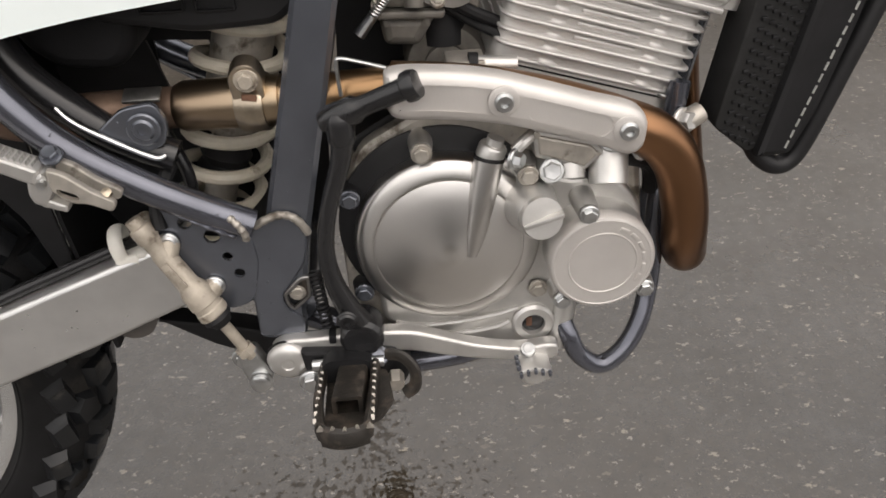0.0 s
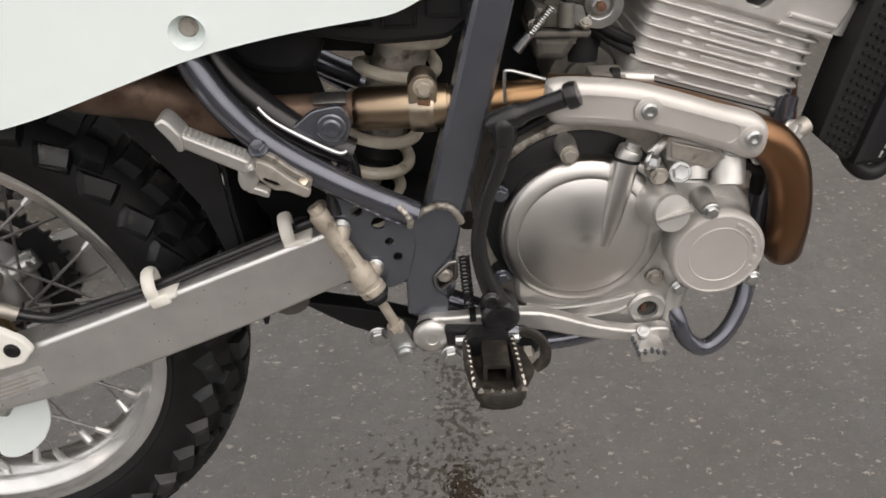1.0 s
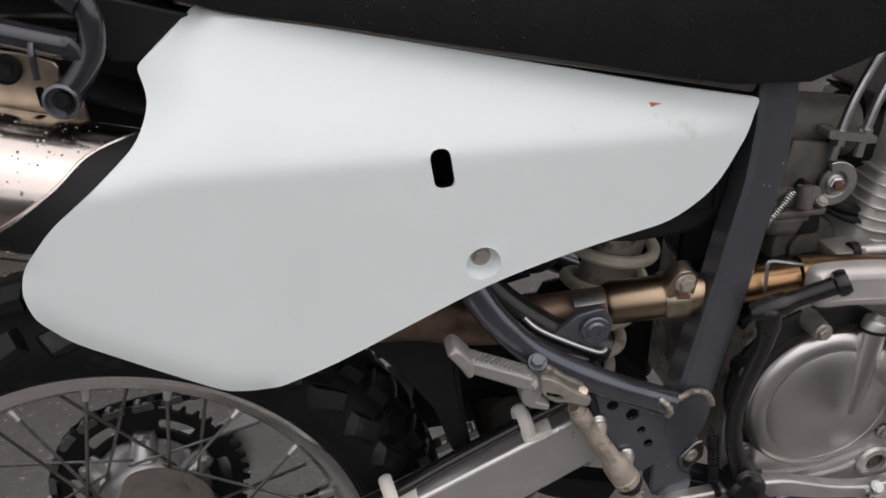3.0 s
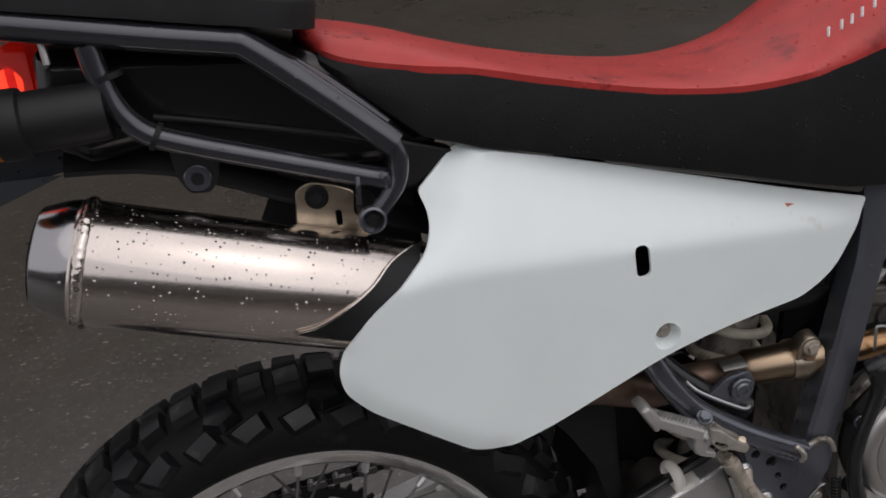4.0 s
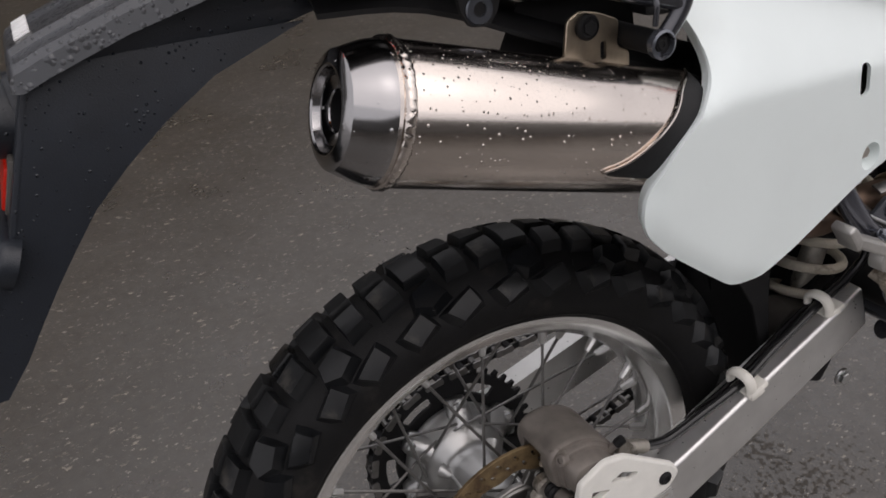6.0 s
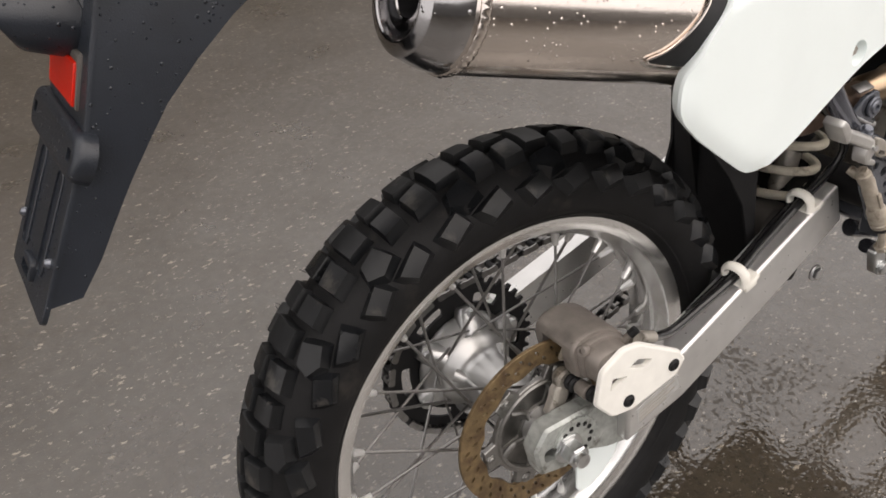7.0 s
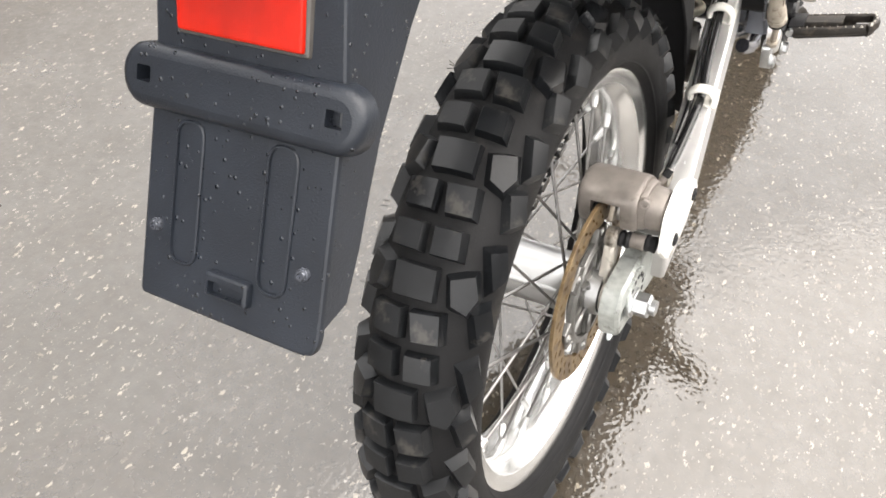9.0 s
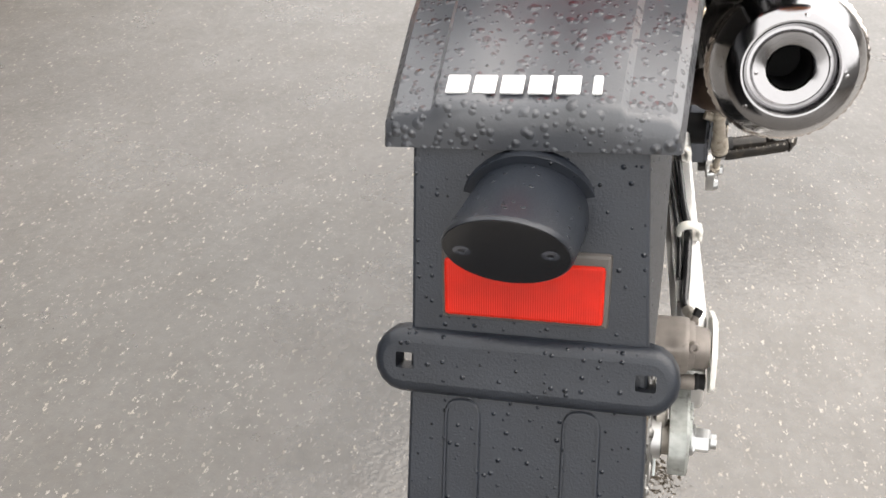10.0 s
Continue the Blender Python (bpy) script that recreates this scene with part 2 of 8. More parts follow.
def heat_tint():
    """Stainless pipe, straw to brown where it has been hot, streaked round its length."""
    m = material("heat_tinted_pipe", (0.34, 0.20, 0.11), 0.32, 1.0, 25, 0.2, 0.05, 700)
    n, link = m.node_tree.nodes, m.node_tree.links.new
    bsdf = n["Principled BSDF"]
    tc = n.new("ShaderNodeTexCoord")
    sep = n.new("ShaderNodeSeparateXYZ")
    link(tc.outputs["Object"], sep.inputs[0])
    noise_node = n.new("ShaderNodeTexNoise")
    noise_node.inputs["Scale"].default_value = 14
    link(tc.outputs["Object"], noise_node.inputs["Vector"])
    add = n.new("ShaderNodeMath")
    add.operation = "MULTIPLY_ADD"
    add.inputs[1].default_value = 0.06
    link(noise_node.outputs["Fac"], add.inputs[0])
    link(sep.outputs["X"], add.inputs[2])
    ramp = n.new("ShaderNodeValToRGB")
    stops = [(0.15, (0.10, 0.065, 0.05)), (0.33, (0.13, 0.085, 0.065)), (0.44, (0.25, 0.165, 0.11)), (0.5, (0.32, 0.23, 0.16)), (0.57, (0.42, 0.33, 0.23)), (0.63, (0.36, 0.22, 0.115)), (0.85, (0.28, 0.15, 0.08)), (0.95, (0.15, 0.075, 0.04))]
    els = ramp.color_ramp.elements
    els[0].position, els[0].color = stops[0][0], (*stops[0][1], 1)
    els[1].position, els[1].color = stops[-1][0], (*stops[-1][1], 1)
    for p, c in stops[1:-1]:
        els.new(p).color = (*c, 1)
    link(add.outputs[0], ramp.inputs["Fac"])
    link(ramp.outputs["Color"], bsdf.inputs["Base Color"])
    return m


PIPE = heat_tint()


def asphalt():
    m = bpy.data.materials.new("wet_speckled_asphalt")
    m.use_nodes = True
    n, link = m.node_tree.nodes, m.node_tree.links.new
    bsdf = n["Principled BSDF"]
    tc = n.new("ShaderNodeTexCoord")

    afar = n.new("ShaderNodeMapping")
    afar.inputs["Location"].default_value = (3.37, 5.19, 0.0)
    link(tc.outputs["Object"], afar.inputs["Vector"])

    def noise_at(scale, detail=4, rough=0.55, place=None):
        t = n.new("ShaderNodeTexNoise")
        t.inputs["Scale"].default_value, t.inputs["Detail"].default_value, t.inputs["Roughness"].default_value = scale, detail, rough
        link(place or tc.outputs["Object"], t.inputs["Vector"])
        return t.outputs["Fac"]

    def span(value, a, b, c, d):
        r = n.new("ShaderNodeMapRange")
        for key, v in (("From Min", a), ("From Max", b), ("To Min", c), ("To Max", d)):
            r.inputs[key].default_value = v
        link(value, r.inputs["Value"])
        return r.outputs["Result"]

    def mix(fac, a, b):
        x = n.new("ShaderNodeMix")
        x.data_type = "RGBA"
        link(fac, x.inputs["Factor"])
        for key, v in (("A", a), ("B", b)):
            if isinstance(v, tuple):
                x.inputs[key].default_value = (*v, 1)
            else:
                link(v, x.inputs[key])
        return x.outputs["Result"]

    def math2(op, a, b):
        x = n.new("ShaderNodeMath")
        x.operation = op
        for i, v in enumerate((a, b)):
            if isinstance(v, float):
                x.inputs[i].default_value = v
            else:
                link(v, x.inputs[i])
        return x.outputs[0]

    def stones(scale, share, size, long=1.3):
        """Light chips of stone: uneven, thin-skinned cells of which a share is kept."""
        warp = n.new("ShaderNodeMapping")
        warp.inputs["Scale"].default_value = (1.0, long, 1.0)
        warp.inputs["Rotation"].default_value = (0, 0, scale)
        link(tc.outputs["Object"], warp.inputs["Vector"])
        wob = n.new("ShaderNodeTexNoise")
        wob.inputs["Scale"].default_value = scale * 1.7
        link(warp.outputs[0], wob.inputs["Vector"])
        bend = n.new("ShaderNodeMix")
        bend.data_type, bend.blend_type = "RGBA", "LINEAR_LIGHT"
        bend.inputs["Factor"].default_value = 0.9 / scale
        link(warp.outputs[0], bend.inputs["A"])
        link(wob.outputs["Color"], bend.inputs["B"])
        v = n.new("ShaderNodeTexVoronoi")
        v.inputs["Scale"].default_value = scale
        link(bend.outputs["Result"], v.inputs["Vector"])
        s = n.new("ShaderNodeSeparateColor")
        link(v.outputs["Color"], s.inputs["Color"])
        keep = math2("LESS_THAN", s.outputs["Red"], share)
        reach = math2("MULTIPLY", s.outputs["Green"], size)
        chip = n.new("ShaderNodeMapRange")
        chip.inputs["To Min"].default_value, chip.inputs["To Max"].default_value = 1.0, 0.0
        link(math2("MULTIPLY", reach, 0.7), chip.inputs["From Min"])
        link(reach, chip.inputs["From Max"])
        link(v.outputs["Distance"], chip.inputs["Value"])
        return math2("MULTIPLY", keep, chip.outputs["Result"]), s.outputs["Blue"]

    base = mix(span(noise_at(2.2, 5), 0.35, 0.65, 0.0, 1.0), (0.033, 0.0245, 0.0145), (0.044, 0.033, 0.021))
    base = mix(span(noise_at(60, 4), 0.35, 0.7, 0.0, 0.55), base, (0.017, 0.0135, 0.008))
    base = mix(span(noise_at(420, 2), 0.4, 0.75, 0.0, 0.5), base, (0.04, 0.033, 0.025))
    chips, tone = stones(78.0, 0.17, 0.58, 1.8)
    chips2, tone3 = stones(125.0, 0.18, 0.56, 1.5)
    grains, tone2 = stones(230.0, 0.15, 0.5)
    stone = mix(tone, (0.09, 0.07, 0.05), (0.32, 0.28, 0.22))
    base = mix(span(chips, 0.0, 1.0, 0.0, 0.72), base, stone)
    base = mix(span(chips2, 0.0, 1.0, 0.0, 0.70), base, mix(tone3, (0.10, 0.08, 0.06), (0.30, 0.27, 0.23)))
    base = mix(span(grains, 0.0, 1.0, 0.0, 0.6), base, mix(tone2, (0.07, 0.055, 0.04), (0.20, 0.175, 0.15)))
    # rain film: smooth here, broken by the stones there
    film = noise_at(3.0, 5, 0.6)
    link(base, bsdf.inputs["Base Color"])
    bsdf.inputs["Roughness"].default_value = 0.6
    bsdf.inputs["Specular IOR Level"].default_value = 0.12
    bsdf.inputs["Coat IOR"].default_value = 1.95
    # standing water along the near side of the machine, with a ragged shore; only damp beyond
    sep = n.new("ShaderNodeSeparateXYZ")
    link(tc.outputs["Object"], sep.inputs[0])
    away = math2("ABSOLUTE", math2("ADD", sep.outputs["Y"], 0.09), 0.0)
    along = math2("MAXIMUM", math2("SUBTRACT", math2("ABSOLUTE", math2("SUBTRACT", sep.outputs["X"], 0.5), 0.0), 0.75), 0.0)
    shore = math2("ADD", math2("ADD", away, along), math2("MULTIPLY", math2("SUBTRACT", noise_at(4.5, 5), 0.5), 0.8))
    wet = span(shore, 0.36, 0.56, 1.0, 0.0)
    # where drops fall from the machine the film is broken into flecks
    x_at, y_at = sep.outputs["X"], sep.outputs["Y"]
    gutter = math2("MULTIPLY", span(math2("ABSOLUTE", y_at, 0.0), 0.0, 0.10, 1.0, 0.0), span(math2("ABSOLUTE", math2("SUBTRACT", x_at, 0.56), 0.0), 0.05, 0.22, 1.0, 0.0))
    drip = math2("MULTIPLY", span(math2("ABSOLUTE", math2("SUBTRACT", x_at, 0.578), 0.0), 0.012, 0.06, 1.0, 0.0), span(math2("ABSOLUTE", math2("SUBTRACT", y_at, 0.13), 0.0), 0.07, 0.16, 1.0, 0.0))
    fleck = math2("ADD", noise_at(105.0, 3.5), math2("MULTIPLY", math2("MAXIMUM", gutter, drip), 0.16))
    broken = math2("MULTIPLY", span(fleck, 0.640, 0.675, 0.0, 0.65), span(math2("MAXIMUM", gutter, drip), 0.0, 0.15, 0.0, 1.0))
    mottle = math2("MULTIPLY", span(noise_at(7.0, 6, 0.65), 0.3, 0.7, 0.82, 1.0), span(noise_at(45.0, 3), 0.3, 0.7, 0.86, 1.0))
    link(math2("MULTIPLY", mottle, math2("SUBTRACT", 1.0, broken)), bsdf.inputs["Coat Weight"])
    dull = span(film, 0.35, 0.65, 0.24, 0.34)
    link(math2("ADD", math2("MULTIPLY", dull, math2("SUBTRACT", 1.0, wet)), 0.02), bsdf.inputs["Coat Roughness"])
    height = math2("ADD", math2("MULTIPLY", noise_at(300, 3), 0.8), math2("MULTIPLY", noise_at(90, 3), 1.0))
    height = math2("ADD", height, math2("MULTIPLY", chips, 0.3))
    bump = n.new("ShaderNodeBump")
    bump.inputs["Distance"].default_value, bump.inputs["Strength"].default_value = 0.0016, 1.0
    link(height, bump.inputs["Height"])
    link(bump.outputs["Normal"], bsdf.inputs["Normal"])
    skin = n.new("ShaderNodeBump")
    skin.inputs["Distance"].default_value = 0.0016
    link(span(film, 0.4, 0.62, 0.16, 0.34), skin.inputs["Strength"])
    link(math2("ADD", noise_at(110, 0.8, 0.55, afar.outputs[0]), math2("MULTIPLY", noise_at(27, 1.0, 0.55, afar.outputs[0]), 0.6)), skin.inputs["Height"])
    link(skin.outputs["Normal"], bsdf.inputs["Coat Normal"])
    return m


ASPHALT = asphalt()

# ---- shapes ----
from mathutils import geometry

RIGHT, LEFT, UP, FORE = Vector((0, -1, 0)), Vector((0, 1, 0)), Vector((0, 0, 1)), Vector((1, 0, 0))


class Geo:
    """Vertices and faces of one mesh, put together from swept, turned and cut shapes."""

    def __init__(self):
        self.v, self.f = [], []

    def add(self, verts, faces):
        k = len(self.v)
        self.v += [tuple(p) for p in verts]
        self.f += [tuple(i + k for i in f) for f in faces]
        return self


def axes(d):
    d = Vector(d).normalized()
    a = Vector((1, 0, 0)) if abs(d.x) < 0.8 else Vector((0, 0, 1))
    u = (a - d * a.dot(d)).normalized()
    return u, d.cross(u), d


def spline(pts, n=6, closed=False):
    """A smooth line through the points."""
    p = [Vector(q) for q in pts]
    m, out = len(p), []
    for i in range(m if closed else m - 1):
        a, b, c, d = (p[(i + k) % m] if closed else p[min(max(i + k, 0), m - 1)] for k in (-1, 0, 1, 2))
        for s in range(n):
            t = s / n
            out.append(0.5 * ((2 * b) + (c - a) * t + (2 * a - 5 * b + 4 * c - d) * t * t + (3 * b - a - 3 * c + d) * t ** 3))
    if not closed:
        out.append(p[-1])
    return out


def fillet(pts, r, n=4):
    """A closed outline with its corners rounded; r: one radius, or one for each corner."""
    p = [Vector(q) for q in pts]
    out = []
    for i, b in enumerate(p):
        a, c = p[i - 1], p[(i + 1) % len(p)]
        u, w = a - b, c - b
        rr = r[i] if isinstance(r, (list, tuple)) else r
        cut = min(rr, u.length * 0.48, w.length * 0.48)
        s, e = b + u.normalized() * cut, b + w.normalized() * cut
        for k in range(n + 1):
            t = k / n
            out.append(s * (1 - t) ** 2 + b * 2 * t * (1 - t) + e * t * t)
    return out


def ring2(cx, cz, r, n=24, squash=1.0):
    return [Vector((cx + r * math.cos(2 * math.pi * k / n), cz + r * squash * math.sin(2 * math.pi * k / n))) for k in range(n)]


def tube(pts, r, seg=14, n=6, smooth=True, flat=1.0, g=None):
    g = g or Geo()
    p = spline(pts, n) if smooth and len(pts) > 2 else [Vector(q) for q in pts]
    m = len(p)
    radii = [r] * m if isinstance(r, (int, float)) else [float(np.interp(i / (m - 1), np.linspace(0, 1, len(r)), r)) for i in range(m)]
    tan = [(p[min(i + 1, m - 1)] - p[max(i - 1, 0)]).normalized() for i in range(m)]
    u = axes(tan[0])[0]
    verts, faces = [], []
    for i in range(m):
        u = (u - tan[i] * u.dot(tan[i])).normalized()
        w = tan[i].cross(u)
        for k in range(seg):
            a = 2 * math.pi * k / seg
            verts.append(p[i] + radii[i] * (math.cos(a) * u + flat * math.sin(a) * w))
    for i in range(m - 1):
        for k in range(seg):
            j = (k + 1) % seg
            faces.append((i * seg + k, i * seg + j, (i + 1) * seg + j, (i + 1) * seg + k))
    faces += [tuple(range(seg))[::-1], tuple((m - 1) * seg + k for k in range(seg))]
    return g.add(verts, faces)


def lathe(profile, c, d, seg=40, closed=False, g=None, ends=(True, True)):
    """profile: (radius, way along d from c)."""
    g = g or Geo()
    u, w, d = axes(d)
    c = Vector(c)
    verts, faces = [], []
    m = len(profile)
    for r, h in profile:
        for k in range(seg):
            a = 2 * math.pi * k / seg
            verts.append(c + d * h + max(r, 1e-5) * (math.cos(a) * u + math.sin(a) * w))
    for i in range(m if closed else m - 1):
        q = (i + 1) % m
        for k in range(seg):
            j = (k + 1) % seg
            faces.append((i * seg + k, i * seg + j, q * seg + j, q * seg + k))
    if not closed:
        faces += [tuple(range(seg))[::-1]] * ends[0] + [tuple((m - 1) * seg + k for k in range(seg))] * ends[1]
    return g.add(verts, faces)


def inset(outline, b):
    """The outline drawn in by b."""
    n = len(outline)
    area = sum(outline[i - 1].x * outline[i].y - outline[i].x * outline[i - 1].y for i in range(n))
    s = 1 if area > 0 else -1
    out = []
    for i in range(n):
        a, c = outline[i - 1], outline[(i + 1) % n]
        t = (c - a)
        if t.length < 1e-9:
            out.append(outline[i].copy())
            continue
        t.normalize()
        out.append(outline[i] + Vector((-t.y, t.x)) * b * s)
    return out


def cap_faces(rings):
    """Triangles that fill the first outline less the others."""
    pts, edges = [], []
    for ring in rings:
        k = len(pts)
        pts += [Vector((q.x, q.y)) for q in ring]
        edges += [(k + i, k + (i + 1) % len(ring)) for i in range(len(ring))]
    vs, _, fs, _, _, _ = geometry.delaunay_2d_cdt(pts, edges, [], 2 if len(rings) > 1 else 1, 1e-7)
    if len(rings) > 1:
        def inside(q, ring):
            hit = False
            for i in range(len(ring)):
                a, b = ring[i - 1], ring[i]
                if (a.y > q.y) != (b.y > q.y) and q.x < (b.x - a.x) * (q.y - a.y) / (b.y - a.y) + a.x:
                    hit = not hit
            return hit
        keep = []
        for f in fs:
            q = sum((vs[i] for i in f), Vector((0, 0))) / len(f)
            if inside(q, rings[0]) and not any(inside(q, r) for r in rings[1:]):
                keep.append(f)
        fs = keep
    return vs, fs


def side(y):
    """Places (x, z) on the machine's right side, w outwards from the plane y."""
    return lambda u, v, w: Vector((u, y - w, v))


def plane(origin, u_way, v_way):
    o, u, v = Vector(origin), Vector(u_way).normalized(), Vector(v_way)
    v = (v - u * v.dot(u)).normalized()
    w = u.cross(v)
    return lambda a, b, c: o + u * a + v * b + w * c


def prism(outline, depth, put, bevel=0.0, holes=(), steps=2, g=None, back=0.0):
    """An outline given depth (from back to depth) with its front edge rounded."""
    g = g or Geo()
    outline = [Vector((q[0], q[1])) for q in outline]
    holes = [[Vector((q[0], q[1])) for q in h] for h in holes]
    layers = [(back, 0.0)]
    if bevel:
        layers += [(depth - bevel * (1 - math.sin(a)), bevel * (1 - math.cos(a))) for a in (math.pi / 2 * k / steps for k in range(steps + 1))]
    else:
        layers.append((depth, 0.0))
    rings = []
    for h, b in layers:
        rings.append((h, inset(outline, b) if b else outline))
    n = len(outline)
    verts, faces = [], []
    for h, ring in rings:
        verts += [put(q.x, q.y, h) for q in ring]
    for i in range(len(rings) - 1):
        for k in range(n):
            j = (k + 1) % n
            faces.append((i * n + k, i * n + j, (i + 1) * n + j, (i + 1) * n + k))
    g.add(verts, faces)
    for h, ring in (rings[0], rings[-1]):
        vs, fs = cap_faces([ring, *holes])
        g.add([put(q.x, q.y, h) for q in vs], fs)
    for hole in holes:
        m = len(hole)
        g.add([put(q.x, q.y, rings[0][0]) for q in hole] + [put(q.x, q.y, rings[-1][0]) for q in hole], [(k, (k + 1) % m, m + (k + 1) % m, m + k) for k in range(m)])
    return g


def slab(outline, holes, grid, at, thick, g=None):
    """A thin curved sheet: an outline on (u, v), meshed by a grid, lifted by at(u, v) to a place, with depth thick(u, v) as a vector."""
    g = g or Geo()
    outline = [Vector((q[0], q[1])) for q in outline]
    holes = [[Vector((q[0], q[1])) for q in h] for h in holes]
    rings = [outline, *holes]
    pts, edges = [], []
    for ring in rings:
        k = len(pts)
        pts += [q.copy() for q in ring]
        edges += [(k + i, k + (i + 1) % len(ring)) for i in range(len(ring))]
    border = len(pts)

    def inside(q, ring):
        hit = False
        for i in range(len(ring)):
            a, b = ring[i - 1], ring[i]
            if (a.y > q.y) != (b.y > q.y) and q.x < (b.x - a.x) * (q.y - a.y) / (b.y - a.y) + a.x:
                hit = not hit
        return hit

    def solid(q):
        return inside(q, outline) and not any(inside(q, h) for h in holes)

    lo = Vector((min(q.x for q in outline), min(q.y for q in outline)))
    hi = Vector((max(q.x for q in outline), max(q.y for q in outline)))
    u = lo.x + grid / 2
    while u < hi.x:
        v = lo.y + grid / 2
        while v < hi.y:
            q = Vector((u, v))
            if solid(q) and min((q - b).length for b in pts[:border]) > grid * 0.4:
                pts.append(q)
            v += grid
        u += grid
    vs, _, fs, _, _, _ = geometry.delaunay_2d_cdt(pts, edges, [], 0, 1e-7)
    fs = [f for f in fs if solid(sum((vs[i] for i in f), Vector((0, 0))) / len(f))]
    front = [Vector(at(q.x, q.y)) for q in vs]
    rear = [p + Vector(thick) for p in front]
    n = len(vs)
    count = {}
    for f in fs:
        for i in range(len(f)):
            e = (f[i], f[(i + 1) % len(f)])
            count[e] = count.get(e, 0) + 1
    walls = [(a, b, b + n, a + n) for a, b in count if (b, a) not in count]
    return g.add(front + rear, [*fs, *(tuple(i + n for i in reversed(f)) for f in fs), *walls])


def box(c, size, bevel=0.003, turn=(0, 0, 0), g=None):
    g = g or Geo()
    bm = bmesh.new()
    bmesh.ops.create_cube(bm, size=1.0)
    for v in bm.verts:
        v.co = Vector((v.co.x * size[0], v.co.y * size[1], v.co.z * size[2]))
    if bevel:
        bmesh.ops.bevel(bm, geom=list(bm.edges), offset=min(bevel, min(size) * 0.45), segments=2, profile=0.5, affect="EDGES")
    m = pose(*c, *turn)
    bm.verts.index_update()
    g.add([m @ v.co for v in bm.verts], [[v.index for v in f.verts] for f in bm.faces])
    bm.free()
    return g


def loft(rings, closed_ends=True, g=None):
    g = g or Geo()
    n = len(rings[0])
    verts = [p for ring in rings for p in ring]
    faces = [(i * n + k, i * n + (k + 1) % n, (i + 1) * n + (k + 1) % n, (i + 1) * n + k) for i in range(len(rings) - 1) for k in range(n)]
    if closed_ends:
        faces += [tuple(range(n))[::-1], tuple((len(rings) - 1) * n + k for k in range(n))]
    return g.add(verts, faces)


def part(name, g, mat, parent, label="", sharp=35):
    """One mesh under a thing or a part."""
    me = bpy.data.meshes.new(name)
    me.from_pydata(g.v, [], g.f)
    bm = bmesh.new()
    bm.from_mesh(me)
    bmesh.ops.recalc_face_normals(bm, faces=bm.faces)
    bm.to_mesh(me)
    bm.free()
    me.materials.append(mat)
    for p in me.polygons:
        p.use_smooth = True
    me.set_sharp_from_angle(angle=radians(sharp))
    ob = new(name, me)
    ob.parent = parent
    return tagged(ob, label)


def copy_part(ob, parent, m):
    """A part again on the same mesh, moved by m in the machine's own axes."""
    again = new(ob.name, ob.data)
    again.parent = parent
    again.matrix_basis = m
    return tagged(again, ob.get("label", ""))


def to_way(p, d):
    """The pose at p that turns +z to d."""
    return Matrix.Translation(p) @ Vector((0, 0, 1)).rotation_difference(Vector(d)).to_matrix().to_4x4()


BOLTS = {}


def bolt(parent, p, d, r=0.006, h=0.005, mat=None, flange=1.35, socket=False, name="bolt", label=""):
    """A flanged hexagon bolt, or a round socket screw, with its head at p facing d."""
    mat = mat or STEEL
    key = (round(r, 4), round(h, 4), mat.name, flange, socket, name)
    if key not in BOLTS:
        g = Geo()
        if flange:
            lathe([(r * flange, -0.001), (r * flange, 0.001), (r * flange * 0.9, 0.002)], (0, 0, 0), UP, 20, g=g)
        if socket:
            lathe([(r, 0), (r, h * 0.6), (r * 0.8, h), (r * 0.45, h), (r * 0.45, h * 0.3)], (0, 0, 0), UP, 18, g=g)
        else:
            lathe([(r, 0.001), (r, h * 0.85), (r * 0.86, h), (r * 0.3, h * 0.96)], (0, 0, 0), UP, 6, g=g)
        ob = part(name, g, mat, parent, label)
        BOLTS[key] = ob.data
    else:
        ob = new(name, BOLTS[key])
        ob.parent = parent
        tagged(ob, label)
    ob.matrix_basis = to_way(p, d) @ pose(0, 0, 0, 0, 0, (p[0] * 7919 % 1) * 60)
    return ob


def spiral(c0, c1, r, wire, turns, phase=0.0, seg=10, per=26, mat=None, ends=0.0):
    c0, c1 = Vector(c0), Vector(c1)
    u, w, d = axes(c1 - c0)
    n = int(turns * per)
    pts = []
    for i in range(n + 1):
        a = 2 * math.pi * i / per + phase
        pts.append(c0 + (c1 - c0) * (i / n) + r * (math.cos(a) * u + math.sin(a) * w))
    return tube(pts, wire, seg, smooth=False)

# ---- ground ----
LEAN, AXLE = -8.92, 0.3262  # the machine leans on its side stand; height of the rear axle


def ground():
    g = Geo()
    n, reach = 24, 400.0
    edge = [math.copysign(abs(s) ** 3, s) * reach for s in np.linspace(-1, 1, n + 1)]
    g.add([(x, y, 0) for x in edge for y in edge], [(i * (n + 1) + j, (i + 1) * (n + 1) + j, (i + 1) * (n + 1) + j + 1, i * (n + 1) + j + 1) for i in range(n) for j in range(n)])
    return tagged(part("ground", g, ASPHALT, None), "speckled brown-grey asphalt with wet oily patches", "ground", kind="structure")


ground()


# unseen walls, added to block low sky from reflections; heights tuned for that
def wall(name, x0, x1, y0, y1, high, stuff=RENDERING, label="plain dark wall, unseen, added to darken low reflections"):
    g = box(((x0 + x1) / 2, (y0 + y1) / 2, high / 2 - 0.05), (x1 - x0, y1 - y0, high), 0.02)
    return tagged(part(name, g, stuff, None), label, "wall", kind="structure")


